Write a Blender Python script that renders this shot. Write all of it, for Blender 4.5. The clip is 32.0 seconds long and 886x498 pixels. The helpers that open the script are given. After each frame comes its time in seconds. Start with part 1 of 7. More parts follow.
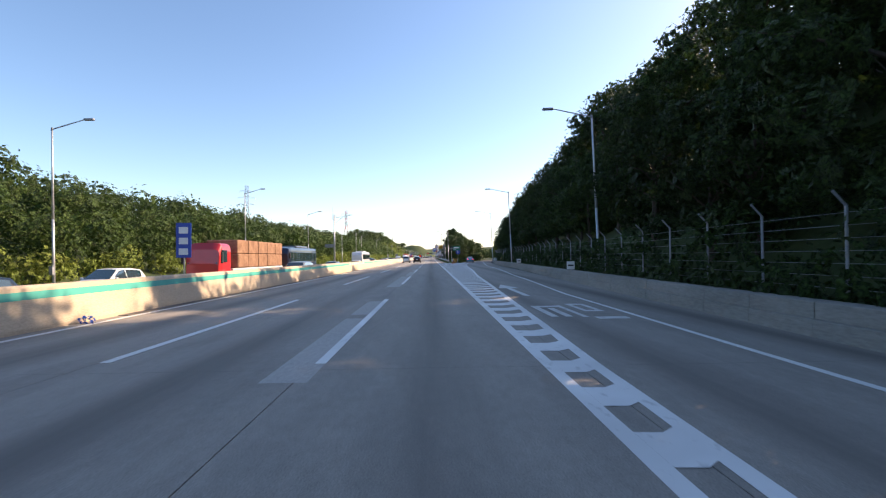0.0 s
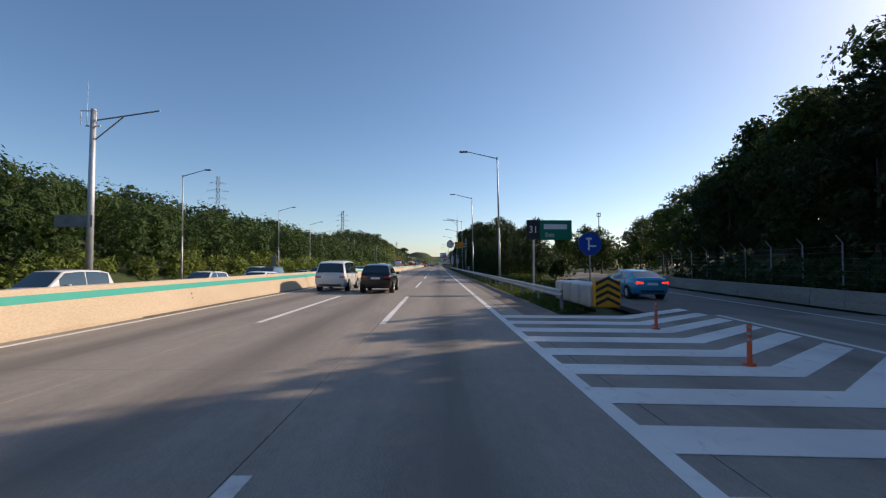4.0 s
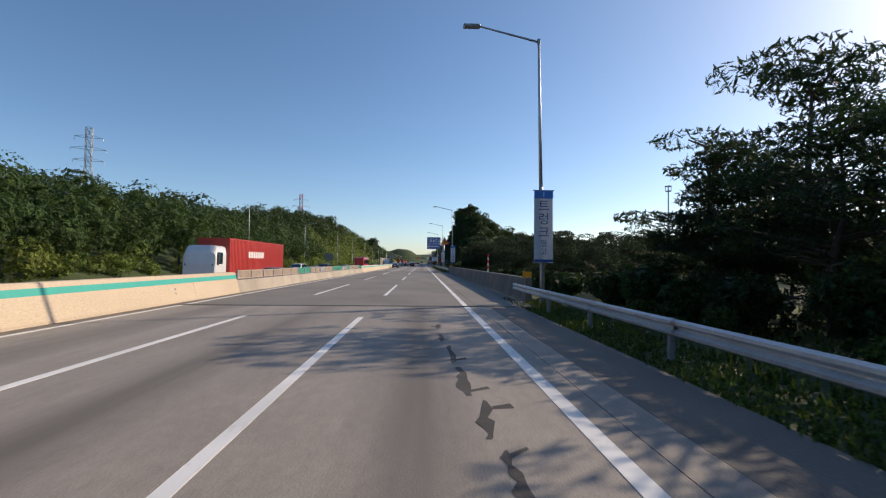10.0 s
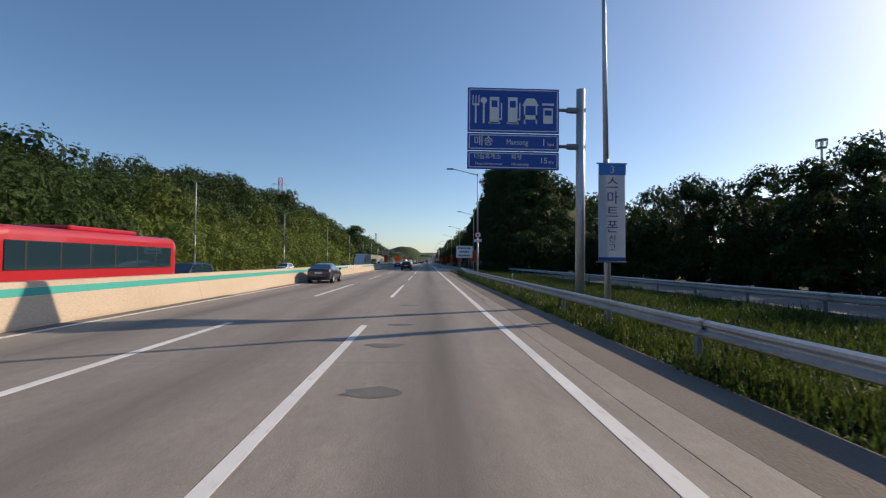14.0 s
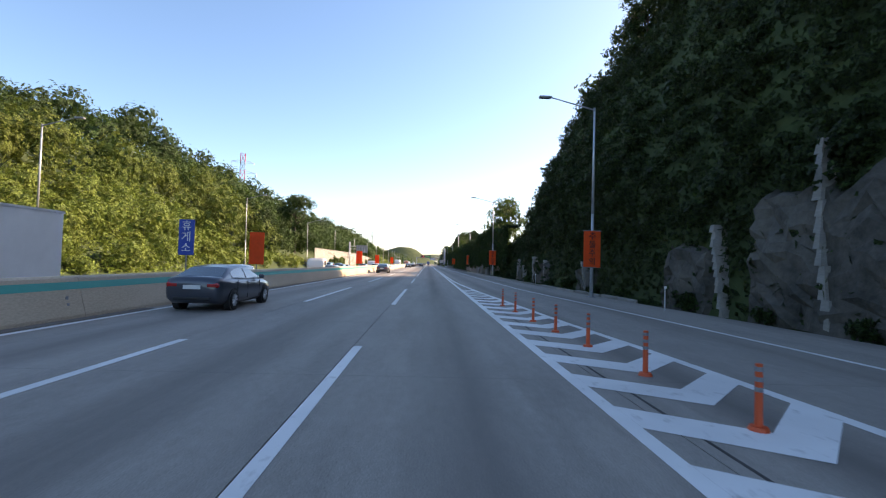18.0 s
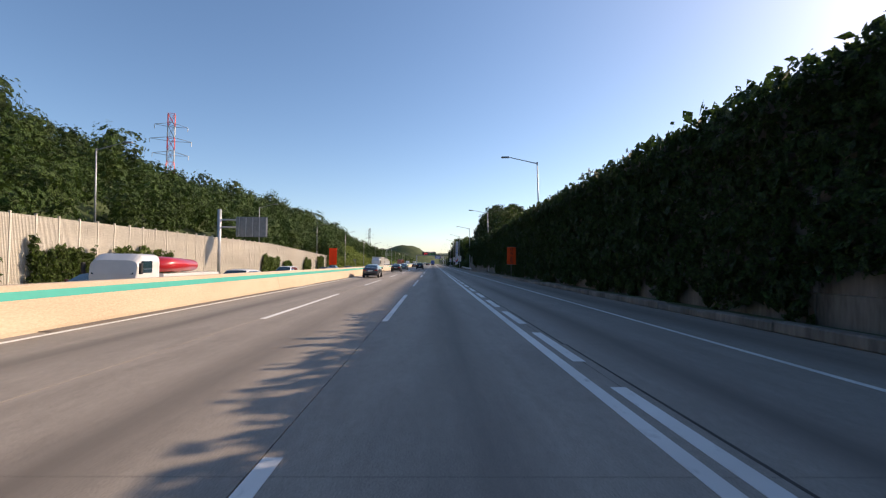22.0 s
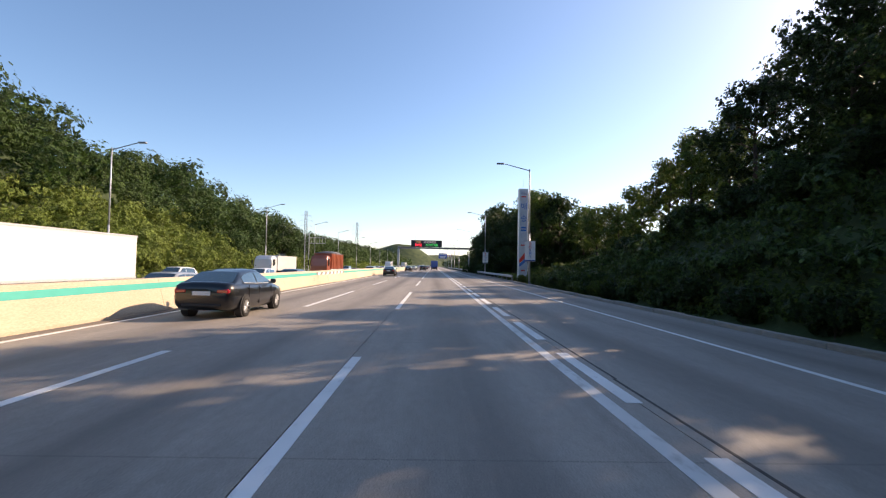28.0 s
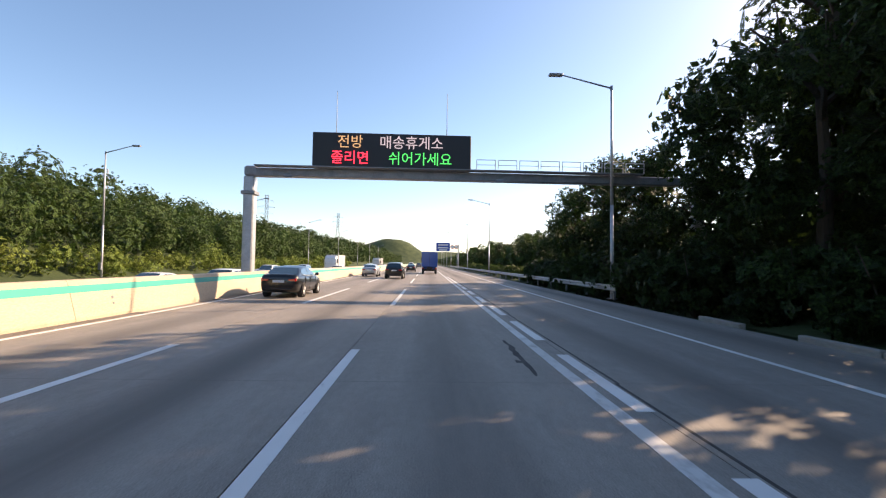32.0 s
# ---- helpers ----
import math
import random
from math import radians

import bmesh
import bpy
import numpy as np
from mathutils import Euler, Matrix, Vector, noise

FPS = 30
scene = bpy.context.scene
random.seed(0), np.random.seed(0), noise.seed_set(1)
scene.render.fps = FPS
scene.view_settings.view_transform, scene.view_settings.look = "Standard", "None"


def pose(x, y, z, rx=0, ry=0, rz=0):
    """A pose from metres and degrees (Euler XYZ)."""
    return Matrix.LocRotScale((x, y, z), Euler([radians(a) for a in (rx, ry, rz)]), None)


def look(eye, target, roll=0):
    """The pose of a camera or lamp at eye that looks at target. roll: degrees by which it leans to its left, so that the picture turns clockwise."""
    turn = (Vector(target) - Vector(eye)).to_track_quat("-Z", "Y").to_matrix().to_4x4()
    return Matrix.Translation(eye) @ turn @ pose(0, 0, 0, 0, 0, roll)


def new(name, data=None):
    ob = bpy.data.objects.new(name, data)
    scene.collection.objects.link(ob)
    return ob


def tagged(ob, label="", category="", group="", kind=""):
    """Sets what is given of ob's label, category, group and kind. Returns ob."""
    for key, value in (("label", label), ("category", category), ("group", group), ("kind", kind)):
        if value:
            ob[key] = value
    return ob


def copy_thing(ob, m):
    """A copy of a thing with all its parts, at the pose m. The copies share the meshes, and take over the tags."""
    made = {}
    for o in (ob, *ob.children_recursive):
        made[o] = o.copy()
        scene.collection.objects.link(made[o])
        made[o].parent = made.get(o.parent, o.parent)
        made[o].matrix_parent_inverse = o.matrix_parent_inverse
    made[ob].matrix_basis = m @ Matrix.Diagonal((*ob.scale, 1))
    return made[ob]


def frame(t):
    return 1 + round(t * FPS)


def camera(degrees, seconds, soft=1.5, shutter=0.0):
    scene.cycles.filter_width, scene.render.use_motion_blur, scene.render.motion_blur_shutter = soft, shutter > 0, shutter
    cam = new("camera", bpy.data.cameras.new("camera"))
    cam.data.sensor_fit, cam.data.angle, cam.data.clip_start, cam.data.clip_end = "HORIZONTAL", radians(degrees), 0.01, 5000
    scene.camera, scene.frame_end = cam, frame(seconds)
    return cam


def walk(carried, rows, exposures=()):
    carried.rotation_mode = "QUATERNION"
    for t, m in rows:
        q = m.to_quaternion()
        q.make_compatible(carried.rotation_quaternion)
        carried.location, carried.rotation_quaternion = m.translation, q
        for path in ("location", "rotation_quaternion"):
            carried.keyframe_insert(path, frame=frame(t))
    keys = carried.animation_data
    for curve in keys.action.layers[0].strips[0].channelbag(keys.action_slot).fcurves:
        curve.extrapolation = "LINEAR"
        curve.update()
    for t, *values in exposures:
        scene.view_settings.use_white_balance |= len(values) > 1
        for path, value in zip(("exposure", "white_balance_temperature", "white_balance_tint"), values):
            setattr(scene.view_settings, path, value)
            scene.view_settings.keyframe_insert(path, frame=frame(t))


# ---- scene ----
# Camera: an unbroken drive down a straight motorway, x to the right, y ahead.
EYE = 1.701
cam = camera(88.90, 32.0, soft=1.2, shutter=0.035)
# seconds, across, along, yaw, pitch, roll
DRIVE = [
    (0.0, 0.286, 5.09, -1.535, 0.921, -0.58),
    (0.5, 0.261, 17.42, -1.299, 1.113, 0.11),
    (1.0, 0.173, 29.81, -1.227, 1.276, 0.47),
    (1.5, 0.161, 42.06, -1.096, 1.573, 0.68),
    (2.0, 0.164, 54.05, -1.040, 1.979, 0.94),
    (2.5, 0.188, 65.75, -1.040, 1.934, 0.53),
    (3.0, 0.157, 77.23, -0.919, 1.769, 0.17),
    (3.5, 0.093, 88.81, -0.587, 1.892, 0.11),
    (4.0, 0.058, 100.66, -0.695, 1.934, 0.21),
    (4.5, 0.025, 112.76, -0.809, 1.975, 0.32),
    (5.0, -0.007, 125.09, -0.919, 2.007, 0.47),
    (5.5, -0.039, 137.61, -1.014, 2.021, 0.71),
    (6.0, 0.028, 150.31, -1.038, 2.054, 0.79),
    (6.5, 0.026, 162.93, -1.132, 1.860, 0.73),
    (7.0, 0.007, 175.28, -1.156, 1.764, 0.52),
    (7.5, 0.011, 187.97, -1.112, 1.780, 0.55),
    (8.0, -0.055, 200.55, -1.201, 1.794, 0.48),
    (8.5, 0.026, 213.09, -1.319, 1.923, 0.52),
    (9.0, 0.023, 225.59, -1.874, 1.879, 0.36),
    (9.5, 0.098, 237.96, -2.350, 2.052, 0.69),
    (10.0, 0.363, 250.29, -2.643, 1.749, 0.60),
    (10.5, 0.389, 262.79, -2.889, 1.469, 0.43),
    (11.0, 0.435, 275.70, -2.763, 1.340, 0.16),
    (11.5, 0.395, 288.91, -2.454, 1.823, 0.08),
    (12.0, 0.367, 302.06, -2.136, 1.939, 0.30),
    (12.5, 0.371, 314.99, -1.812, 1.777, 0.57),
    (13.0, 0.315, 327.69, -1.811, 1.642, 0.78),
    (13.5, 0.168, 340.16, -2.204, 1.687, 1.02),
    (14.0, 0.113, 352.37, -2.061, 1.587, 0.71),
    (14.5, 0.050, 364.61, -1.912, 1.583, 0.59),
    (15.0, -0.059, 377.63, -1.871, 1.915, 0.46),
    (15.5, -0.005, 390.67, -1.842, 1.712, 0.24),
    (16.0, -0.034, 403.62, -1.832, 1.719, 0.52),
    (16.5, -0.064, 416.50, -1.854, 1.735, 0.75),
    (17.0, -0.097, 429.37, -1.899, 1.765, 0.96),
    (17.5, -0.134, 442.25, -1.959, 1.812, 1.19),
    (18.0, -0.154, 455.18, -1.870, 1.883, 1.69),
    (18.5, -0.132, 468.24, -1.838, 1.787, 1.23),
    (19.0, -0.151, 481.50, -1.906, 1.830, 1.02),
    (19.5, -0.082, 494.87, -1.868, 1.942, 1.10),
    (20.0, -0.120, 508.05, -1.760, 1.803, 1.10),
    (20.5, -0.071, 521.12, -1.633, 1.802, 0.85),
    (21.0, -0.091, 534.20, -1.551, 1.631, 0.63),
    (21.5, -0.070, 547.26, -1.465, 1.671, 0.51),
    (22.0, -0.150, 560.36, -1.348, 1.798, 0.71),
    (22.5, -0.135, 573.62, -1.134, 1.807, 0.82),
    (23.0, -0.144, 586.64, -0.989, 1.979, 0.98),
    (23.5, -0.234, 599.56, -0.805, 1.353, 0.53),
    (24.0, -0.123, 612.01, -0.923, 1.775, 0.81),
    (24.5, -0.075, 624.90, -0.817, 1.602, 0.72),
    (25.0, -0.021, 637.97, -0.642, 1.767, 0.64),
    (25.5, -0.070, 650.96, -0.525, 1.960, 0.86),
    (26.0, -0.095, 664.06, -0.740, 2.002, 0.78),
    (26.5, -0.125, 677.19, -0.944, 2.023, 0.78),
    (27.0, -0.160, 690.28, -1.137, 2.026, 0.81),
    (27.5, -0.202, 703.24, -1.320, 2.017, 0.88),
    (28.0, -0.134, 715.99, -1.180, 2.119, 1.12),
    (28.5, -0.094, 728.99, -1.070, 1.824, 1.04),
    (29.0, -0.143, 741.88, -1.070, 1.938, 0.90),
    (29.5, -0.122, 754.60, -1.188, 1.769, 0.52),
    (30.0, -0.123, 767.13, -1.601, 1.759, 0.52),
    (30.5, -0.178, 779.77, -1.944, 1.858, 0.75),
    (31.0, -0.133, 791.64, -2.175, 1.830, 0.93),
    (31.5, -0.182, 803.51, -2.170, 1.940, 0.91),
    (32.0, -0.136, 815.48, -1.952, 1.828, 1.00),
]


def drive_pose(x, y, yaw, pitch, roll):
    a, p = radians(yaw), radians(pitch)
    ahead = Vector((-math.sin(a) * math.cos(p), math.cos(a) * math.cos(p), math.sin(p)))
    eye = Vector((x, y, EYE))
    return look(eye, eye + ahead, roll)


EXPOSURES = [(0.0, 0.97, 7250, 18), (1.0, 0.99, 7350, 18), (2.0, 0.69, 7050, 16), (3.5, 0.04, 6700, 14), (5.5, -0.31, 6200, 12), (6.0, -0.36, 6200, 12), (7.0, -0.01, 5900, 12), (8.0, 0.44, 6750, 14), (9.0, 0.19, 7000, 14), (10.0, -0.06, 6400, 12), (11.0, -0.26, 6300, 12), (12.0, -0.31, 6000, 12), (13.0, -0.21, 6200, 10), (14.0, -0.21, 6400, 12), (15.5, -0.41, 6100, 12), (17.5, 1.24, 7450, 18), (18.0, 1.24, 7450, 18), (19.0, 1.29, 7600, 18), (20.0, 0.74, 7750, 18), (21.0, 0.29, 7100, 16), (22.0, 0.29, 6900, 16), (23.0, 0.19, 6800, 14), (24.0, 0.04, 6500, 14), (25.0, 0.94, 7200, 18), (25.5, 0.64, 6900, 18), (27.5, 0.84, 7100, 18), (28.0, 0.69, 7100, 18), (29.0, -0.01, 7100, 14), (30.0, -0.36, 6200, 12), (31.0, 0.84, 6100, 16), (32.0, 0.89, 7500, 18)]
walk(cam, [(t, drive_pose(*r)) for t, *r in DRIVE], EXPOSURES)

# ---- light ----
# Low late-afternoon sun from the right and ahead.
SUN_DIR = Vector((0.84, 0.42, 0.51)).normalized()
world = bpy.data.worlds.new("sky")
scene.world = world
world.use_nodes = True
wn, wl = world.node_tree.nodes, world.node_tree.links
sky = wn.new("ShaderNodeTexSky")
sky.sky_type = "NISHITA"
sky.sun_disc = False
sky.sun_elevation = math.asin(SUN_DIR.z)
sky.sun_rotation = math.atan2(SUN_DIR.x, SUN_DIR.y)
sky.altitude, sky.air_density, sky.dust_density, sky.ozone_density = 60, 0.85, 0.7, 2.0
wn["Background"].inputs["Strength"].default_value = 0.15
deep = wn.new("ShaderNodeHueSaturation")
deep.inputs["Hue"].default_value, deep.inputs["Saturation"].default_value = 0.497, 1.1
wl.new(sky.outputs[0], deep.inputs["Color"])
wl.new(deep.outputs[0], wn["Background"].inputs["Color"])
sun_data = bpy.data.lights.new("sun", "SUN")
sun_data.energy, sun_data.angle, sun_data.color = 5.0, radians(0.5), (1.0, 0.81, 0.6)
sun = new("sun", sun_data)
sun.matrix_world = look(SUN_DIR * 100, (0, 0, 0))

# ---- materials ----
def shade(name, rough=0.6, metal=0.0):
    m = bpy.data.materials.new(name)
    m.use_nodes = True
    b = m.node_tree.nodes["Principled BSDF"]
    b.inputs["Roughness"].default_value, b.inputs["Metallic"].default_value = rough, metal
    return m, m.node_tree.nodes, m.node_tree.links, b


def blend(n, l, fac, a, b, kind="MIX"):
    m = n.new("ShaderNodeMix")
    m.data_type, m.blend_type = "RGBA", kind
    for sock, v in ((m.inputs[0], fac), (m.inputs[6], a), (m.inputs[7], b)):
        if hasattr(v, "is_output"):
            l.new(v, sock)
        elif isinstance(v, (int, float)):
            sock.default_value = v
        else:
            sock.default_value = (*v, 1)
    return m.outputs[2]


def grain(n, l, scale, detail=4, stretch=(1, 1, 1), lo=0.35, hi=0.65, rough=0.6):
    tc, mp, nz, rm = (n.new("ShaderNode" + k) for k in ("NewGeometry", "Mapping", "TexNoise", "MapRange"))
    l.new(tc.outputs["Position"], mp.inputs[0])
    mp.inputs["Scale"].default_value = stretch
    l.new(mp.outputs[0], nz.inputs["Vector"])
    nz.inputs["Scale"].default_value, nz.inputs["Detail"].default_value, nz.inputs["Roughness"].default_value = scale, detail, rough
    l.new(nz.outputs["Fac"], rm.inputs[0])
    rm.inputs[1].default_value, rm.inputs[2].default_value = lo, hi
    return rm.outputs[0]


def relief(n, l, b, height, strength=0.3, distance=0.02):
    bp = n.new("ShaderNodeBump")
    bp.inputs["Strength"].default_value, bp.inputs["Distance"].default_value = strength, distance
    l.new(height, bp.inputs["Height"])
    l.new(bp.outputs[0], b.inputs["Normal"])


def two_tone(name, c1, c2, rough=0.7, s1=0.5, s2=12, stretch=(1, 1, 1), metal=0.0, bump=0.2, c3=None, vary=0.0):
    """Large stains between c1 and c2, fine grain over them, and a little relief."""
    m, n, l, b = shade(name, rough, metal)
    col = blend(n, l, grain(n, l, s1, 5, stretch), c1, c2)
    fine = grain(n, l, s2, 3, stretch, 0.3, 0.7)
    col = blend(n, l, fine, col, c3 or tuple(0.8 * v for v in c1))if c3 else blend(n, l, 0.25, col, blend(n, l, fine, tuple(0.5 * v for v in c1), tuple(min(1, 1.25 * v) for v in c2)))
    if vary:
        oi, rm = n.new("ShaderNodeObjectInfo"), n.new("ShaderNodeMapRange")
        l.new(oi.outputs["Random"], rm.inputs[0])
        rm.inputs[3].default_value, rm.inputs[4].default_value = 1 - vary, 1 + vary
        hs = n.new("ShaderNodeHueSaturation")
        l.new(rm.outputs[0], hs.inputs["Value"])
        l.new(col, hs.inputs["Color"])
        col = hs.outputs[0]
    l.new(col, b.inputs["Base Color"])
    if bump:
        relief(n, l, b, fine, bump)
    return m


def leaf_mat(name, dark, light, yellow, leaflet=9.0):
    m, n, l, b = shade(name, 0.55)
    geo, oi = n.new("ShaderNodeNewGeometry"), n.new("ShaderNodeObjectInfo")
    col = blend(n, l, geo.outputs["Random Per Island"], dark, light)
    col = blend(n, l, grain(n, l, 0.12, 3, lo=0.45, hi=0.7), col, yellow)
    # small leaflets: mottled colour, crinkled surface and ragged edges
    fleck = grain(n, l, leaflet, 3, lo=0.38, hi=0.62, rough=0.65)
    col = blend(n, l, 0.75, col, blend(n, l, fleck, tuple(0.35 * v for v in dark), tuple(1.3 * v for v in light)))
    hs, rm = n.new("ShaderNodeHueSaturation"), n.new("ShaderNodeMapRange")
    l.new(oi.outputs["Random"], rm.inputs[0])
    rm.inputs[3].default_value, rm.inputs[4].default_value = 0.75, 1.25
    l.new(rm.outputs[0], hs.inputs["Value"])
    l.new(col, hs.inputs["Color"])
    l.new(hs.outputs[0], b.inputs["Base Color"])
    b.inputs["Specular IOR Level"].default_value = 0.25
    tr, mx = n.new("ShaderNodeBsdfTranslucent"), n.new("ShaderNodeMixShader")
    l.new(hs.outputs[0], tr.inputs["Color"])
    mx.inputs[0].default_value = 0.24
    l.new(b.outputs[0], mx.inputs[1])
    l.new(tr.outputs[0], mx.inputs[2])
    relief(n, l, b, fleck, 1.0, 0.12)
    gap, clear, edge = grain(n, l, leaflet * 0.8, 2, lo=0.40, hi=0.415), n.new("ShaderNodeBsdfTransparent"), n.new("ShaderNodeMixShader")
    l.new(gap, edge.inputs[0])
    l.new(clear.outputs[0], edge.inputs[1])
    l.new(mx.outputs[0], edge.inputs[2])
    l.new(edge.outputs[0], n["Material Output"].inputs[0])
    return m


def paint(name, color, rough=0.4, metal=0.0, coat=0.0):
    m, n, l, b = shade(name, rough, metal)
    col = blend(n, l, grain(n, l, 3.0, 4), tuple(0.93 * v for v in color), color)
    l.new(col, b.inputs["Base Color"])
    b.inputs["Coat Weight"].default_value = coat
    return m


def concrete_road():
    m, n, l, b = shade("road_concrete", 0.75)
    col = blend(n, l, grain(n, l, 0.25, 5, (1, 0.12, 1)), (0.212, 0.187, 0.160), (0.360, 0.321, 0.275))
    # tyre-polished wheel tracks and an oily centre strip run along each lane
    col = blend(n, l, grain(n, l, 0.9, 3, (1, 0.02, 1), 0.42, 0.7), col, (0.201, 0.182, 0.162))
    col = blend(n, l, grain(n, l, 0.05, 6, (1, 0.6, 1), 0.5, 0.75), col, (0.212, 0.192, 0.171))
    fine = grain(n, l, 60, 2, lo=0.3, hi=0.7)
    col = blend(n, l, grain(n, l, 1.7, 8, (1, 0.35, 1), 0.45, 0.8, 0.7), col, (0.392, 0.348, 0.299))
    col = blend(n, l, grain(n, l, 0.6, 7, (1.6, 0.25, 1), 0.49, 0.66, 0.65), col, (0.159, 0.141, 0.123))
    mid = grain(n, l, 9, 6, (1, 0.5, 1), 0.35, 0.7, 0.7)
    col = blend(n, l, 0.3, col, blend(n, l, mid, (0.148, 0.131, 0.114), (0.424, 0.379, 0.328)))
    col = blend(n, l, 0.42, col, blend(n, l, fine, (0.106, 0.093, 0.080), (0.445, 0.399, 0.347)))
    # a dark oily strip along the middle of each 3.6 m lane
    gx, sx, m1, m2, pw = n.new("ShaderNodeNewGeometry"), n.new("ShaderNodeSeparateXYZ"), n.new("ShaderNodeMath"), n.new("ShaderNodeMapRange"), n.new("ShaderNodeMath")
    l.new(gx.outputs["Position"], sx.inputs[0])
    l.new(sx.outputs["X"], m1.inputs[0])
    m1.operation, m1.inputs[1].default_value = "PINGPONG", 1.8
    ad = n.new("ShaderNodeMath")
    ad.operation, ad.inputs[1].default_value = "ADD", 1.5
    l.new(sx.outputs["X"], ad.inputs[0])
    l.new(ad.outputs[0], m1.inputs[0])
    l.new(m1.outputs[0], m2.inputs[0])
    m2.inputs[1].default_value, m2.inputs[2].default_value = 1.0, 1.7
    pw.operation = "MULTIPLY"
    l.new(m2.outputs[0], pw.inputs[0])
    l.new(grain(n, l, 0.35, 5, (2, 0.1, 1), 0.2, 0.62), pw.inputs[1])
    col = blend(n, l, pw.outputs[0], col, (0.136, 0.120, 0.104))
    # transverse saw cuts every six metres
    geo, sep, mo, lt = n.new("ShaderNodeNewGeometry"), n.new("ShaderNodeSeparateXYZ"), n.new("ShaderNodeMath"), n.new("ShaderNodeMath")
    l.new(geo.outputs["Position"], sep.inputs[0])
    mo.operation, lt.operation = "FLOORED_MODULO", "LESS_THAN"
    l.new(sep.outputs["Y"], mo.inputs[0])
    mo.inputs[1].default_value, lt.inputs[1].default_value = 6.0, 0.014
    l.new(mo.outputs[0], lt.inputs[0])
    ml = n.new("ShaderNodeMath")
    ml.operation = "MULTIPLY"
    l.new(lt.outputs[0], ml.inputs[0])
    ml.inputs[1].default_value = 0.6
    col = blend(n, l, ml.outputs[0], col, (0.074, 0.066, 0.057))
    l.new(col, b.inputs["Base Color"])
    relief(n, l, b, fine, 0.15, 0.01)
    return m


def line_mat(name, color, worn):
    m, n, l, b = shade(name, 0.6)
    wear = grain(n, l, 5, 6, (1, 0.5, 1), worn, worn + 0.25)
    col = blend(n, l, wear, tuple(0.8 * v for v in color), (0.3, 0.29, 0.27))
    col = blend(n, l, grain(n, l, 0.4, 3), col, blend(n, l, wear, color, (0.34, 0.32, 0.3)))
    l.new(col, b.inputs["Base Color"])
    return m


M = {}
M["concrete_road"] = concrete_road()
M["asphalt"] = two_tone("asphalt", (0.15, 0.139, 0.124), (0.22, 0.204, 0.184), 0.85, 0.3, 85, (1, 0.6, 1), bump=0.1)
M["shoulder"] = two_tone("shoulder", (0.12, 0.105, 0.09), (0.19, 0.165, 0.14), 0.9, 0.4, 30, (1, 0.6, 1), bump=0.3)
M["line"] = line_mat("road_paint_white", (0.78, 0.78, 0.76), 0.58)
M["line_worn"] = line_mat("road_paint_worn", (0.66, 0.66, 0.64), 0.5)
M["patch"] = two_tone("bitumen_patch", (0.03, 0.028, 0.027), (0.075, 0.07, 0.064), 0.85, 1.5, 25)
M["stain"] = two_tone("oil_stain", (0.1, 0.094, 0.087), (0.17, 0.16, 0.148), 0.8, 1.5, 25)
M["far_wood"] = two_tone("distant_wood", (0.022, 0.045, 0.014), (0.075, 0.1, 0.035), 0.95, 0.12, 0.6, bump=1.0)
M["joint"] = two_tone("joint_tar", (0.03, 0.028, 0.026), (0.06, 0.055, 0.05), 0.8, 1.5, 25)
M["grass"] = two_tone("grass_ground", (0.026, 0.046, 0.012), (0.06, 0.078, 0.024), 0.95, 0.3, 9, bump=0.6)
M["forest_floor"] = two_tone("forest_floor", (0.03, 0.05, 0.014), (0.06, 0.085, 0.025), 0.95, 0.15, 3, bump=0.8)
M["barrier"] = two_tone("barrier_concrete", (0.48, 0.385, 0.275), (0.6, 0.495, 0.365), 0.85, 0.35, 22, (1, 0.5, 1.5), bump=0.04)
M["barrier_old"] = two_tone("parapet_concrete", (0.3, 0.26, 0.21), (0.46, 0.4, 0.32), 0.9, 0.5, 14, bump=0.2)
# grime, plus the shade of a face turned from the sun, in the colour
M["parapet_dark"] = two_tone("shaded_grimy_parapet", (0.1, 0.088, 0.072), (0.21, 0.19, 0.16), 0.9, 0.7, 11, (1, 1, 0.35), bump=0.25)
M["wall_grey"] = two_tone("retaining_concrete", (0.2, 0.19, 0.17), (0.32, 0.3, 0.27), 0.9, 0.4, 10, (1, 0.4, 2), bump=0.3)
M["pale_concrete"] = two_tone("pale_concrete", (0.34, 0.325, 0.3), (0.44, 0.42, 0.39), 0.85, 0.6, 20, (1, 0.3, 1), bump=0.1)
M["wall_dirty"] = two_tone("stained_concrete", (0.075, 0.07, 0.062), (0.24, 0.22, 0.195), 0.9, 0.9, 9, (1, 1, 0.18), bump=0.3)
M["teal"] = paint("teal_band", (0.02, 0.36, 0.3), 0.6)
M["white"] = paint("white_paint", (0.75, 0.75, 0.73), 0.5)
M["black"] = paint("black_paint", (0.02, 0.02, 0.022), 0.5)
M["galv"] = two_tone("galvanised_steel", (0.42, 0.44, 0.46), (0.55, 0.57, 0.59), 0.5, 2, 20, metal=0.6, bump=0.05)
M["galv_dark"] = two_tone("weathered_steel", (0.2, 0.22, 0.24), (0.32, 0.33, 0.35), 0.55, 2, 20, metal=0.5, bump=0.05)
M["rail"] = two_tone("guard_rail_steel", (0.4, 0.41, 0.42), (0.56, 0.57, 0.58), 0.45, 1.2, 16, metal=0.55, bump=0.05)
M["leaf_a"] = leaf_mat("broad_leaves", (0.017, 0.042, 0.011), (0.05, 0.092, 0.022), (0.075, 0.095, 0.022))
M["leaf_b"] = leaf_mat("light_leaves", (0.05, 0.095, 0.017), (0.12, 0.185, 0.035), (0.165, 0.17, 0.035))
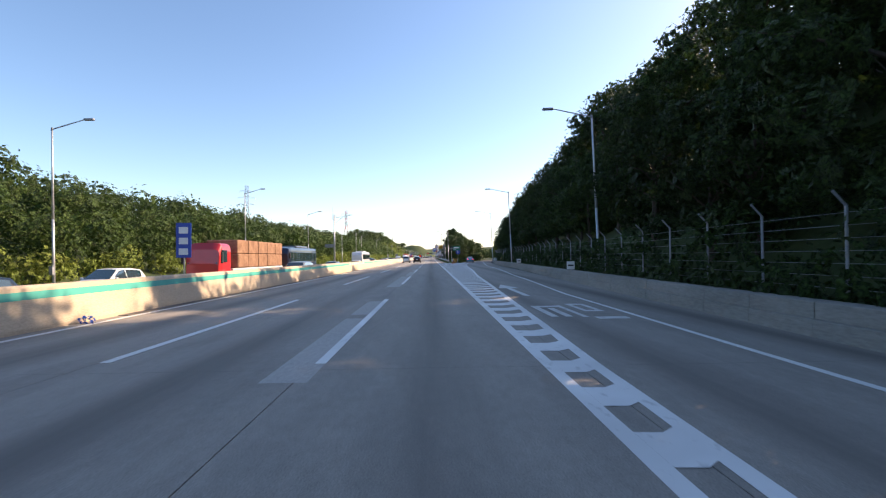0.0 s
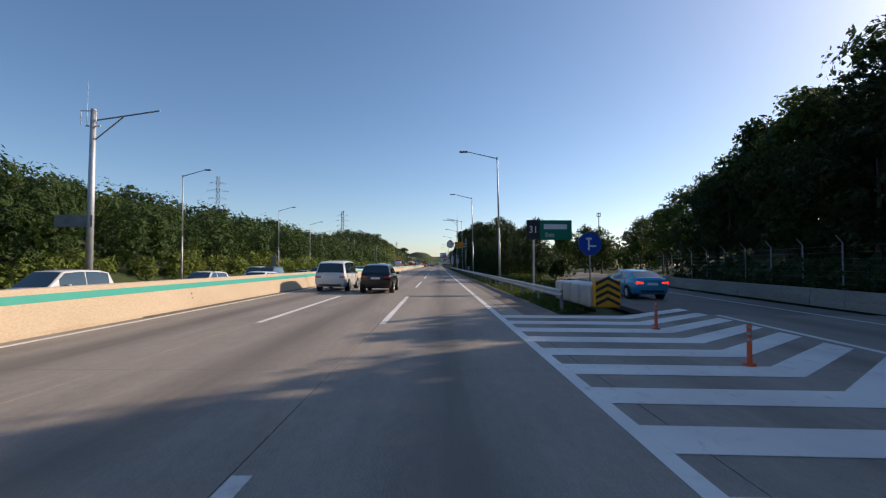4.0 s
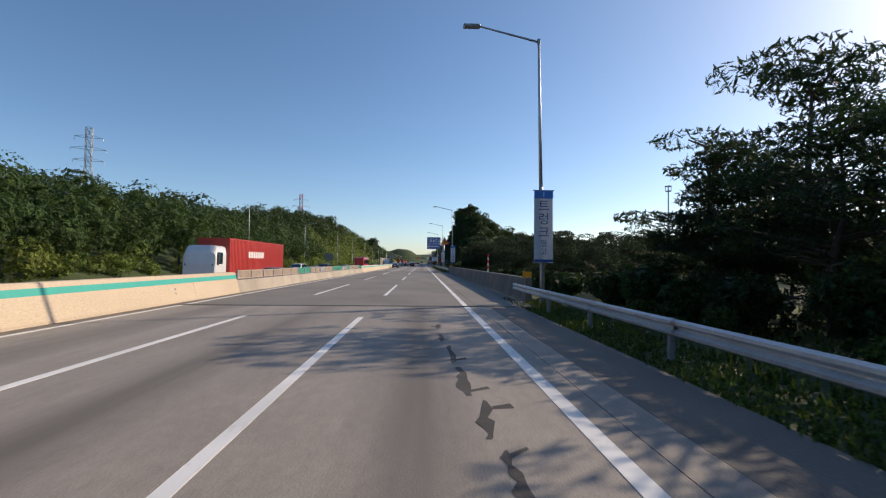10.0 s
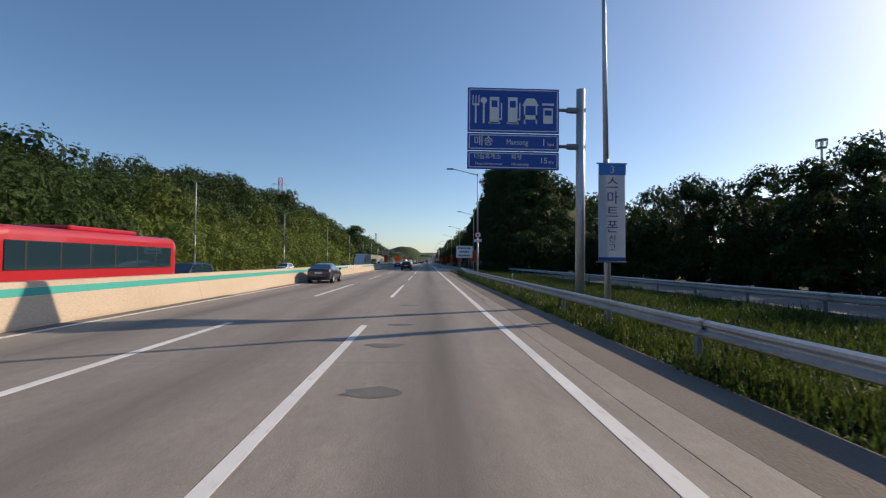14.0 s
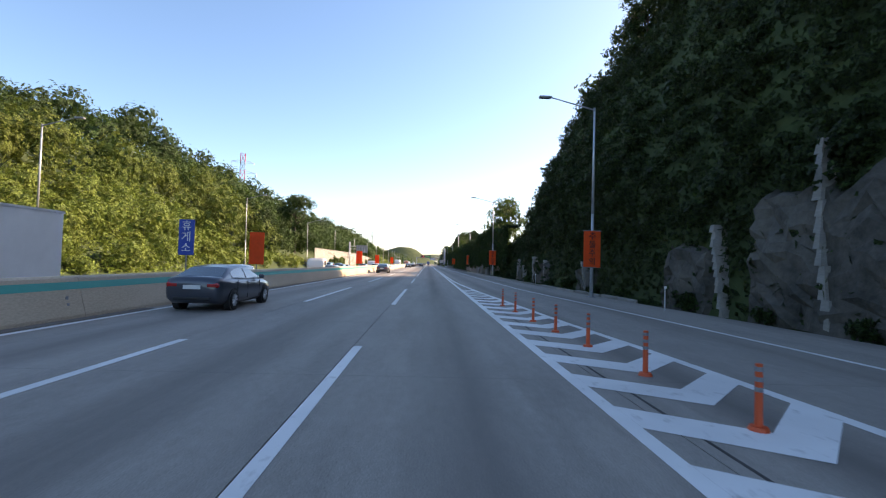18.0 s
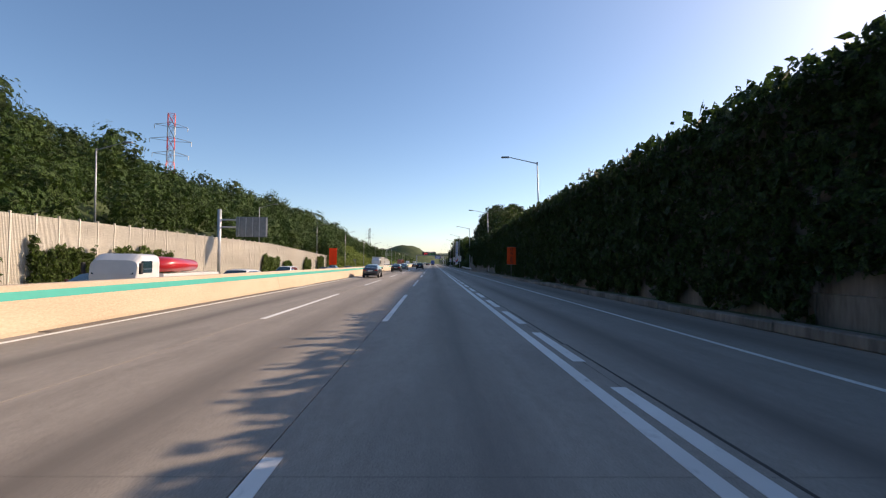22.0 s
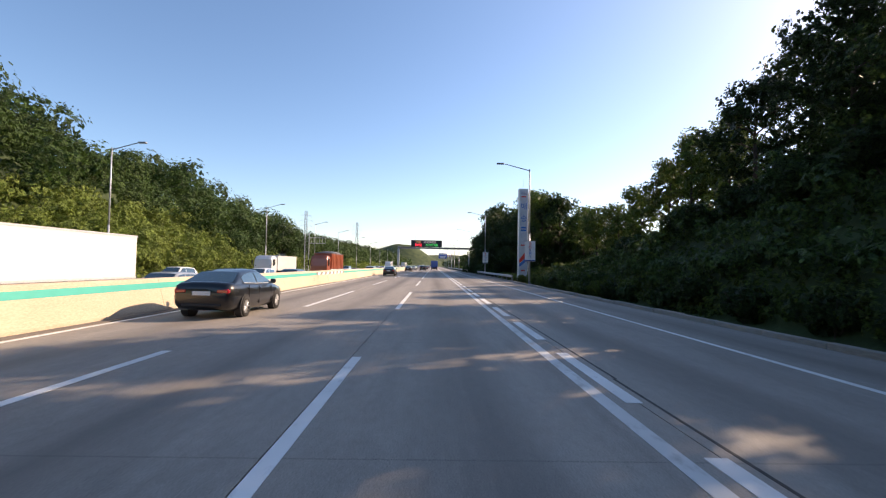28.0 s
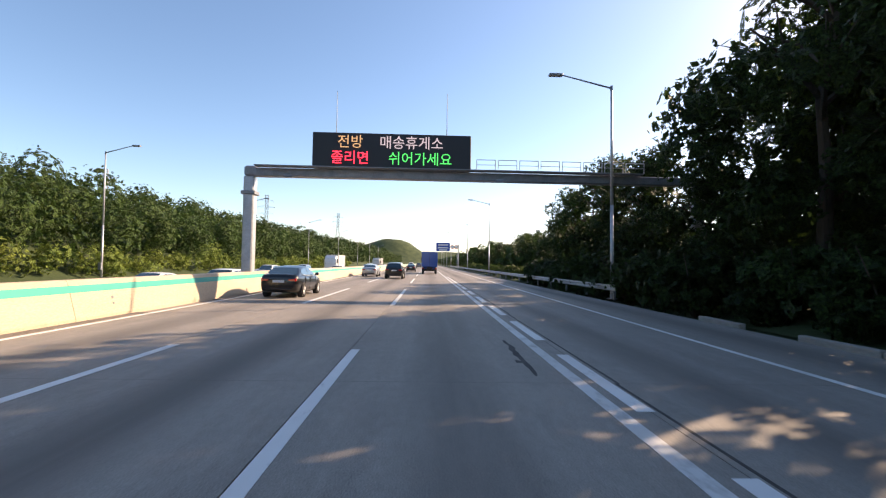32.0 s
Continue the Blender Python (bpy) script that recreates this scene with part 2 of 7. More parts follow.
M["needle"] = leaf_mat("pine_needles", (0.014, 0.036, 0.012), (0.04, 0.075, 0.022), (0.055, 0.075, 0.02), 16.0)
M["wood_far"] = leaf_mat("hill_leaves", (0.025, 0.06, 0.014), (0.072, 0.124, 0.028), (0.1, 0.118, 0.028), 6.0)
M["slope_leaf"] = leaf_mat("slope_leaves", (0.018, 0.04, 0.011), (0.055, 0.09, 0.022), (0.085, 0.085, 0.024), 8.0)
M["ivy"] = leaf_mat("ivy_leaves", (0.017, 0.042, 0.011), (0.05, 0.095, 0.023), (0.068, 0.098, 0.023))
# leaf colour raised past natural so the bank looks fully sunlit
M["kudzu"] = leaf_mat("kudzu_sunlit_leaves", (0.13, 0.195, 0.037), (0.25, 0.33, 0.065), (0.32, 0.3, 0.07), 7.0)
M["bark"] = two_tone("bark", (0.05, 0.04, 0.03), (0.11, 0.085, 0.065), 0.95, 3, 20, (1, 1, 0.2), bump=0.6)
M["rock"] = two_tone("cut_rock", (0.035, 0.034, 0.028), (0.125, 0.112, 0.092), 0.9, 0.6, 5, bump=0.8)
M["sign_blue"] = paint("sign_blue", (0.01, 0.06, 0.36), 0.35)
M["sign_green"] = paint("sign_green", (0.0, 0.17, 0.1), 0.35)
M["sign_red"] = paint("sign_red", (0.62, 0.02, 0.03), 0.35)


def cloth(name, color, glow):
    m, n, l, b = shade(name, 0.7)
    col = blend(n, l, grain(n, l, 2.5, 4), tuple(0.88 * v for v in color), color)
    l.new(col, b.inputs["Base Color"])
    tr, mx = n.new("ShaderNodeBsdfTranslucent"), n.new("ShaderNodeMixShader")
    l.new(col, tr.inputs["Color"])
    mx.inputs[0].default_value = glow
    l.new(b.outputs[0], mx.inputs[1])
    l.new(tr.outputs[0], mx.inputs[2])
    l.new(mx.outputs[0], n["Material Output"].inputs[0])
    return m


M["orange"] = cloth("orange_fabric", (0.92, 0.13, 0.02), 0.45)
M["amber"] = paint("amber_sheet", (0.75, 0.33, 0.01), 0.4)
M["banner"] = cloth("banner_fabric", (0.66, 0.69, 0.74), 0.35)
M["navy"] = paint("navy_lettering", (0.02, 0.07, 0.26), 0.6)
M["red_letter"] = paint("red_lettering", (0.7, 0.05, 0.03), 0.6)
M["sky_letter"] = paint("blue_lettering", (0.05, 0.2, 0.55), 0.6)
M["fence_green"] = paint("green_panel", (0.06, 0.32, 0.22), 0.5)
M["fence_tan"] = paint("tan_panel", (0.42, 0.33, 0.25), 0.5)
M["noise_wall"] = two_tone("ribbed_panel", (0.5, 0.46, 0.39), (0.62, 0.58, 0.5), 0.6, 0.3, 8, (1, 0.3, 2), bump=0.05)
M["hazard_gap"] = paint("hazard_grey", (0.19, 0.18, 0.16), 0.7)
M["bag"] = paint("blue_plastic", (0.01, 0.09, 0.5), 0.35)
M["post_orange"] = paint("orange_plastic", (0.7, 0.1, 0.03), 0.5)


# ---- mesh helpers ----
def mesh_of(name, verts, faces, mats, index=None, smooth=False):
    me = bpy.data.meshes.new(name)
    me.from_pydata([tuple(v) for v in verts] if not isinstance(verts, np.ndarray) else verts.tolist(), [], faces if isinstance(faces, list) else faces.tolist())
    for m in mats if isinstance(mats, (list, tuple)) else [mats]:
        me.materials.append(M[m] if isinstance(m, str) else m)
    if index is not None:
        me.polygons.foreach_set("material_index", index)
    if smooth:
        me.polygons.foreach_set("use_smooth", [True] * len(me.polygons))
    me.update()
    return me


def put(name, me, parent=None, m=None, label=""):
    ob = new(name, me)
    if m is not None:
        ob.matrix_basis = m
    ob.parent = parent
    if label:
        ob["label"] = label
    return ob


def thing(name, label, category, group="", kind="", m=None, data=None):
    ob = new(name, data)
    if m is not None:
        ob.matrix_basis = m
    return tagged(ob, label, category, group, kind)


class Shape:
    """Collects simple solids into one mesh."""

    def __init__(self):
        self.v, self.f, self.i = [], [], []

    def add(self, verts, faces, mat=0):
        k = len(self.v)
        self.v += [tuple(p) for p in verts]
        self.f += [tuple(a + k for a in q) for q in faces]
        self.i += [mat] * len(faces)
        return self

    def box(self, x0, y0, z0, x1, y1, z1, mat=0, bevel=0.0):
        if bevel:
            b = bevel
            bm = bmesh.new()
            bmesh.ops.create_cube(bm, size=1, matrix=Matrix.Translation(((x0 + x1) / 2, (y0 + y1) / 2, (z0 + z1) / 2)) @ Matrix.Diagonal((x1 - x0, y1 - y0, z1 - z0, 1)))
            bmesh.ops.bevel(bm, geom=bm.edges[:], offset=b, segments=1, affect="EDGES")
            bm.verts.ensure_lookup_table()
            self.add([v.co[:] for v in bm.verts], [[v.index for v in q.verts] for q in bm.faces], mat)
            bm.free()
            return self
        p = [(x, y, z) for z in (z0, z1) for y in (y0, y1) for x in (x0, x1)]
        return self.add(p, [(0, 2, 3, 1), (4, 5, 7, 6), (0, 1, 5, 4), (2, 6, 7, 3), (0, 4, 6, 2), (1, 3, 7, 5)], mat)

    def rod(self, a, b, r, r2=None, n=8, mat=0):
        a, b = Vector(a), Vector(b)
        r2 = r if r2 is None else r2
        d = (b - a).normalized()
        u = d.cross(Vector((0, 0, 1)) if abs(d.z) < 0.9 else Vector((1, 0, 0))).normalized()
        w = d.cross(u)
        ring = [(math.cos(2 * math.pi * k / n), math.sin(2 * math.pi * k / n)) for k in range(n)]
        p = [a + (u * c + w * s) * r for c, s in ring] + [b + (u * c + w * s) * r2 for c, s in ring]
        q = [(k, (k + 1) % n, n + (k + 1) % n, n + k) for k in range(n)]
        return self.add(p, q + [tuple(range(n))[::-1], tuple(range(n, 2 * n))], mat)

    def sweep(self, profile, y0, y1, mat=0, step=None, fx=lambda y: 0.0, fz=lambda y: 0.0, caps=True):
        """A profile of (x, z) drawn along y."""
        n = len(profile)
        k = max(1, round((y1 - y0) / step)) if step else 1
        p = []
        for i in range(k + 1):
            y = y0 + (y1 - y0) * i / k
            p += [(x + fx(y), y, z + fz(y)) for x, z in profile]
        q = [(i * n + j, i * n + (j + 1) % n, (i + 1) * n + (j + 1) % n, (i + 1) * n + j) for i in range(k) for j in range(n)]
        if caps:
            q += [tuple(range(n))[::-1], tuple(k * n + j for j in range(n))]
        return self.add(p, q, mat)

    def mesh(self, name, mats, smooth=False):
        return mesh_of(name, self.v, self.f, mats, self.i, smooth)

# ---- the setting: ground, carriageways, kerbs ----
LINE_R, LINE_1, LINE_2, LINE_3 = 2.1, -1.5, -5.1, -8.7
ROAD_END = 1420
BRIDGE = (268.0, 336.0)


def lerp_table(table):
    ys, vs = zip(*table)
    return lambda y: float(np.interp(y, ys, vs))


# right edge of the paving: the slip road leaves, the shoulder narrows, and the auxiliary lane joins
pave_right = lerp_table([(-80, 7.5), (7, 7.8), (15, 8.1), (36, 9.3), (65, 11.2), (89, 12.4), (100, 13.4), (118, 15.5), (400, 4.3), (425, 11.0), (455, 11.6), (470, 11.0), (484, 10.0), (500, 9.4), (520, 9.2), (556, 9.0), (600, 8.75), (640, 8.6), (700, 8.7), (1500, 8.8)])

s = Shape()
LOW = -0.56  # level of the opposite carriageway
s.add([(x, y, z) for y in (-900, 4200) for x, z in ((-2600, LOW - 0.05), (-9.75, LOW - 0.05), (-9.7, -0.35), (2600, -0.35))], [(0, 1, 5, 4), (1, 2, 6, 5), (2, 3, 7, 6)])
tagged(put("ground", s.mesh("ground", "grass")), "grassy ground reaching the horizon", "ground", kind="structure")

road = thing("road_concrete", "grooved pale concrete motorway lanes with tyre-darkened tracks", "road", kind="structure")


def strip(name, x0, x1, y0, y1, mat, parent, z=0.0, depth=0.2, step=12.0):
    s = Shape()
    k = max(1, round((y1 - y0) / step))
    fx0, fx1 = (a if callable(a) else (lambda y, a=a: a) for a in (x0, x1))
    ys = [y0 + (y1 - y0) * i / k for i in range(k + 1)]
    p = [c for y in ys for c in ((fx0(y), y, z), (fx1(y), y, z), (fx0(y), y, z - depth), (fx1(y), y, z - depth))]
    q = []
    for i in range(k):
        a, b = 4 * i, 4 * i + 4
        q += [(a, a + 1, b + 1, b), (a + 2, a, b, b + 2), (a + 1, a + 3, b + 3, b + 1)]
    q += [(0, 2, 3, 1), (4 * k, 4 * k + 1, 4 * k + 3, 4 * k + 2)]
    return put(name, s.add(p, q).mesh(name, mat), parent)


GAP = 0.007
spans = [(-80, BRIDGE[0], "concrete_road"), (BRIDGE[0], BRIDGE[1], "asphalt"), (BRIDGE[1], ROAD_END, "concrete_road")]
for y0, y1, mat in spans:
    for xa, xb in ((-9.62, LINE_3 + 0.25), (LINE_3 + 0.25, LINE_2 - 0.1), (LINE_2 - 0.1, LINE_1 - 0.1), (LINE_1 - 0.1, LINE_R + 0.42)):
        strip("lane_slab", xa + GAP, xb - GAP, y0 + 0.02, y1 - 0.02, mat, road)
    if mat == "asphalt":
        strip("shoulder_slab", LINE_R + 0.42 + GAP, 4.9, y0, y1, "asphalt", road)
strip("slip_slab", LINE_R + 0.42 + GAP, pave_right, -80, 116, "concrete_road", road, step=6)
strip("edge_slab", LINE_R + 0.42 + GAP, 3.0, 116, BRIDGE[0], "concrete_road", road)
strip("shoulder_slab", 3.0 + GAP, 4.25, 116, BRIDGE[0], "shoulder", road)
strip("edge_slab", LINE_R + 0.42 + GAP, 3.05, BRIDGE[1], 418, "concrete_road", road)
strip("shoulder_slab", 3.05 + GAP, 4.25, BRIDGE[1], 418, "shoulder", road)
strip("auxiliary_slab", LINE_R + 0.42 + GAP, pave_right, 418, ROAD_END, "concrete_road", road, step=6)
strip("sub_base", -9.6, 4.0, -80, ROAD_END, "joint", road, z=-0.03, depth=0.2)
far_road = thing("road_opposite", "pale concrete lanes of the opposite carriageway", "road", kind="structure")
for xa, xb in ((-27.2, -24.2), (-24.2, -20.6), (-20.6, -17.0), (-17.0, -13.4), (-13.4, -10.3)):
    strip("lane_slab", xa + GAP, xb - GAP, -80, ROAD_END, "concrete_road", far_road, z=LOW)

# ---- markings ----
marks = thing("road_markings", "white painted lane lines, arrows and hatching on the concrete", "road marking", kind="structure")


def bar(s, x0, x1, y0, y1, z=0.006, step=20.0):
    k = max(1, round((y1 - y0) / step))
    for i in range(k):
        a, b = y0 + (y1 - y0) * i / k, y0 + (y1 - y0) * (i + 1) / k
        s.box(x0, a, z - 0.004, x1, b, z)


def quad(s, pts, z=0.006):
    p = [(x, y, z) for x, y in pts]
    s.add(p, [tuple(range(len(p)))])


for x, y0, y1, w, mat in ((LINE_3, -80, ROAD_END, 0.075, "line"), (-10.9, -80, ROAD_END, 0.075, "line"), (-24.3, -80, ROAD_END, 0.075, "line"), (LINE_R, -80, 372, 0.1, "line"), (LINE_R, 372, 640, 0.1, "line"), (LINE_R, 640, ROAD_END, 0.1, "line_worn")):
    s = Shape()
    bar(s, x - w, x + w, y0, y1, LOW + 0.006 if x < -10 else 0.006)
    put("edge_line", s.mesh("edge_line", mat), marks)
DASH, DASH_AT = 20.0, -5.6
dash_mesh = Shape().box(-0.085, -0.9, 0.001, 0.085, 9.95, 0.006).mesh("lane_dash", "line")
dash_worn = Shape().box(-0.085, -0.9, 0.001, 0.085, 9.95, 0.006).mesh("lane_dash_worn", "line_worn")
for x in (LINE_1, LINE_2):
    for k in range(-3, 66):
        put("lane_dash", dash_worn if (k * 7) % 5 == 0 else dash_mesh, marks, Matrix.Translation((x, DASH_AT + DASH * k + (0.3 if x < -3 else 0) - (1.1 if k < 2 else 0.5 if k == 2 else 0), 0)))
for x in (-14.4, -17.6, -20.9):
    for k in range(-3, 60):
        put("lane_dash", dash_mesh, marks, Matrix.Translation((x, 4 + DASH * k, LOW)))
# thick broken line beside the solid one along the auxiliary lane
thick = Shape().box(-0.11, 0, 0.001, 0.11, 3.3, 0.006).mesh("thick_dash", "line")
for k in range(3, 70):
    put("thick_dash", thick, marks, Matrix.Translation((LINE_R + 0.36, 528.7 + 4.95 * k, 0)))

# slip road lines
gore_right = lerp_table([(-60, 2.25), (-8, 2.45), (11, 2.75), (16, 3.0), (34, 3.85), (43, 4.2), (60, 5.3), (84, 6.4), (90, 6.95), (107, 8.5), (116, 9.6)])
slip_edge = lerp_table([(-60, 5.6), (10, 5.83), (25, 6.15), (36, 7.0), (43, 7.35), (63, 8.95), (80, 9.6), (96, 11.2), (116, 13.2), (134, 15.1)])
merge_left = lerp_table([(425, 7.6), (445, 5.6), (460, 4.84), (464, 4.6), (469, 4.1), (485, 3.0), (493, 2.6), (500, 2.42), (512, 2.38), (545, 2.42)])
aux_edge = lerp_table([(425, 9.8), (445, 9.0), (463, 8.3), (470, 7.9), (488, 6.55), (515, 6.25), (580, 6.15), (630, 6.0), (690, 6.2), (725, 6.35), (800, 6.1), (ROAD_END, 6.1)])


def curve_line(fx, y0, y1, w, step=4.0, mat="line"):
    s = Shape()
    k = round((y1 - y0) / step)
    ys = [y0 + (y1 - y0) * i / k for i in range(k + 1)]
    s.add([(fx(y) + d, y, 0.006) for y in ys for d in (-w, w)], [(2 * i, 2 * i + 1, 2 * i + 3, 2 * i + 2) for i in range(k)])
    return put("curved_line", s.mesh("curved_line", mat), marks)


curve_line(gore_right, -60, 116, 0.1)
curve_line(slip_edge, -60, 134, 0.075)
curve_line(merge_left, 425, 541, 0.11)
curve_line(aux_edge, 425, ROAD_END, 0.075)


def hatch(y, side, lean, back, wide, short=0.25, turn=0.54):
    """One chevron band of the hatched nose: two limbs that meet in a point."""
    s = Shape()
    a, b = LINE_R + 0.1, side(y)
    if b - a < short:
        return
    m = a + (b - a) * turn
    up = lean * (m - a)
    dn = back * (b - m)
    quad(s, [(a, y + up * 0.0), (m, y - up), (m, y - up + wide), (a, y + wide)], 0.007)
    quad(s, [(m, y - up), (b, y - up + dn), (b, y - up + dn + wide), (m, y - up + wide)], 0.007)
    put("hatch_band", s.mesh("hatch_band", "line"), marks)


for k in range(84):
    hatch(-7.61 + 1.4785 * k, gore_right, 0.06, 0.8, 0.72)
for k in range(38):
    hatch(433.76 + 1.64 * k, merge_left, 0.6, 1.0, 0.75, 0.78, 0.52)
# worn lettering and arrow on the slip lane
s = Shape()
for x0, y0, x1, y1 in ((3.6, 17.5, 3.8, 20), (4.0, 17.5, 4.2, 19.5), (3.6, 19.8, 4.5, 20.2), (4.45, 17.4, 4.6, 20.3), (4.75, 17.0, 5.6, 17.4), (4.9, 18.6, 5.5, 18.9), (4.9, 18.9, 5.05, 20.4), (5.35, 18.9, 5.5, 20.4), (4.9, 20.4, 5.5, 20.7)):
    s.box(x0, y0, 0.001, x1, y1, 0.006)
s.box(4.2, 24.0, 0.001, 4.45, 29.0, 0.006)
quad(s, [(3.8, 28.6), (4.85, 28.6), (4.33, 31.5)])
put("painted_legend", s.mesh("painted_legend", "line_worn"), marks)
# bitumen repairs, sealed joints and pale patches
rng = random.Random(4)


def crack(cx, cy, rx, ry, z=0.004):
    """A ragged tar-filled break that wanders along the lane, with spurs."""
    s = Shape()
    n = max(8, round(ry * 9))
    left, right, x = [], [], cx - 0.4 * rx
    for k in range(n + 1):
        y = cy - ry + 2 * ry * k / n
        x += rng.uniform(-0.4, 0.48) * rx
        x += (cx - x) * 0.25
        w = rx * rng.uniform(0.3, 0.95) * (0.35 + 0.65 * math.sin(math.pi * (k + 0.4) / (n + 0.8)))
        left.append((x - w, y + rng.uniform(-0.03, 0.03)))
        right.append((x + w * rng.uniform(0.5, 1.2), y + rng.uniform(-0.03, 0.03)))
    for k in range(n):
        quad(s, [left[k], right[k], right[k + 1], left[k + 1]], z)
    for _ in range(1):
        k = rng.randrange(1, n)
        (xa, ya), d = right[k], rng.choice((-1, 1))
        quad(s, [(xa, ya), (xa + d * rx * 2.2, ya + rng.uniform(0.0, 0.2)), (xa + d * rx * 2.0, ya + rng.uniform(0.2, 0.28)), (xa, ya + 0.1)], z - 0.0015)
    put("bitumen_patch", s.mesh("bitumen_patch", "patch"), marks)


def blot(cx, cy, rx, ry, mat, name, z=0.004):
    s = Shape()
    n = 14
    quad(s, [(cx + rx * math.cos(a) * rng.uniform(0.65, 1.15), cy + ry * math.sin(a) * rng.uniform(0.65, 1.15)) for a in (2 * math.pi * k / n for k in range(n))], z)
    put(name, s.mesh(name, mat), marks)


for cx, cy, rx, ry in ((-3.9, 239.4, 0.2, 0.2), (0.9, 233, 0.14, 0.6), (1.25, 252.2, 0.1, 0.5), (1.15, 253.8, 0.09, 0.6), (1.1, 255.3, 0.12, 0.6), (1.0, 256.9, 0.13, 0.8), (0.95, 258.8, 0.09, 0.8), (0.85, 260.6, 0.1, 0.5), (0.8, 262.4, 0.12, 0.4), (0.7, 147, 0.12, 3), (1.0, 153, 0.12, 2.5), (1.05, 143, 0.14, 1.2), (0.6, 61.5, 0.08, 0.5), (0.75, 61.8, 0.25, 0.07), (0.2, 34.8, 0.12, 0.1), (-0.35, 620.9, 0.4, 0.55), (0.4, 212.5, 0.4, 0.35), (1.6, 824, 0.09, 1.6), (-0.9, 717.5, 0.12, 0.12)):
    crack(cx, cy, rx, ry)
for k in range(11):
    blot(-0.62 + rng.uniform(-0.1, 0.1), 341 + 2.9 * k + rng.uniform(-0.4, 0.4), 0.42, 0.26, "stain", "oil_stain")
for cx, cy in ((-3.4, 333), (-2.6, 334.5), (-4.1, 335.2), (-0.4, 334.6), (0.6, 335.1)):
    blot(cx, cy, 0.9, 0.08, "stain", "oil_stain")
for cx, cy, w, d in ((-1.75, 14.5, 0.33, 3.2), (-1.8, 20.5, 0.3, 2.0), (-1.86, 37, 0.38, 6.5), (-1.72, 50, 0.3, 5.0), (-1.66, 61, 0.3, 2.5)):
    s = Shape()
    quad(s, [(cx - w, cy - d), (cx + w, cy - d), (cx + w, cy + d), (cx - w, cy + d)], 0.003)
    put("pale_repair", s.mesh("pale_repair", "pale_concrete"), marks)
s = Shape()
for y in (BRIDGE[0], BRIDGE[1]):
    s.box(-9.2, y - 0.16, 0.0, 4.8, y + 0.16, 0.006)
put("expansion_joint", s.mesh("expansion_joint", "joint"), marks)
s = Shape()
for k in range(60):
    y = 372 + k * 9
    s.box(LINE_R + 0.56 + 0.05 * math.sin(k), y, 0.0, LINE_R + 0.60 + 0.05 * math.sin(k), y + 9, 0.004)
put("sealed_joint", s.mesh("sealed_joint", "joint"), marks)

# ---- median barrier, rails, walls ----
BARRIER = [(-9.17, 0.0), (-9.17, 0.1), (-9.42, 1.04), (-9.47, 1.09), (-9.78, 1.09), (-9.83, 1.04), (-10.08, 0.1), (-10.08, LOW - 0.04)]
TALL = [(-90.0, 274.5), (323.5, ROAD_END)]
median = thing("median_barrier", "cream concrete median barrier with a teal painted band", "barrier", kind="structure")
HAZARD = [(58.5, 70), (167.5, 179), (407, 418.5), (535.2, 546.6), (644.7, 656), (752, 763)]
for y0, y1 in TALL:
    y = y0
    while y < y1 - 0.1:
        e = min(y + 24.0, y1)
        put("barrier_unit", Shape().sweep(BARRIER, y + 0.008, e - 0.008, step=6).mesh("barrier_unit", "barrier"), median)
        y = e


def on_barrier(z):
    """Across-road place of the sloped face at a height."""
    return -9.17 - 0.25 * (z - 0.1) / 0.94


def face_quad(s, y0, y1, z0, z1, mat=0, lean=0.0, off=0.004):
    s.add([(on_barrier(z0) + off, y0, z0), (on_barrier(z0) + off, y1, z0), (on_barrier(z1) + off, y1 + lean, z1), (on_barrier(z1) + off, y0 + lean, z1)], [(0, 1, 2, 3)], mat)


cuts = sorted(HAZARD + [(274.5, 323.5)])
y = -90.0
for a, b in cuts + [(ROAD_END, ROAD_END)]:
    s = Shape()
    face_quad(s, y, a, 0.76, 0.95)
    put("teal_band", s.mesh("teal_band", "teal"), median)
    y = b
for a, b in HAZARD:
    s = Shape()
    face_quad(s, a, b, 0.76, 0.97, 1)
    n = round((b - a) / 1.5)
    for k in range(n):
        face_quad(s, a + 1.5 * k + 0.3, a + 1.5 * k + 1.05, 0.76, 0.97, 0, 0.4, 0.007)
    put("hazard_stripe", s.mesh("hazard_stripe", ["white", "hazard_gap"]), median)
# rusty drain outlets and dirty joints on the barrier face
s = Shape()
for y in (118, 171.5, 178, 268.5, 318, 467, 516, 531, 570, 609, 716, 744, 751, 829):
    s.rod((on_barrier(0.55) + 0.01, y, 0.55), (on_barrier(0.55) - 0.02, y, 0.55), 0.05)
    s.box(on_barrier(0.4) - 0.01, y - 0.035, 0.3, on_barrier(0.4) + 0.012, y + 0.035, 0.42)
put("drain_outlet", s.mesh("drain_outlet", "galv_dark"), median)
s = Shape()
for k in range(60):
    s.box(-9.2, -80 + 24.0 * k + 3, 0.0, -8.86, -80 + 24.0 * k + 22, 0.02)
put("gutter_silt", s.mesh("gutter_silt", "shoulder"), median)

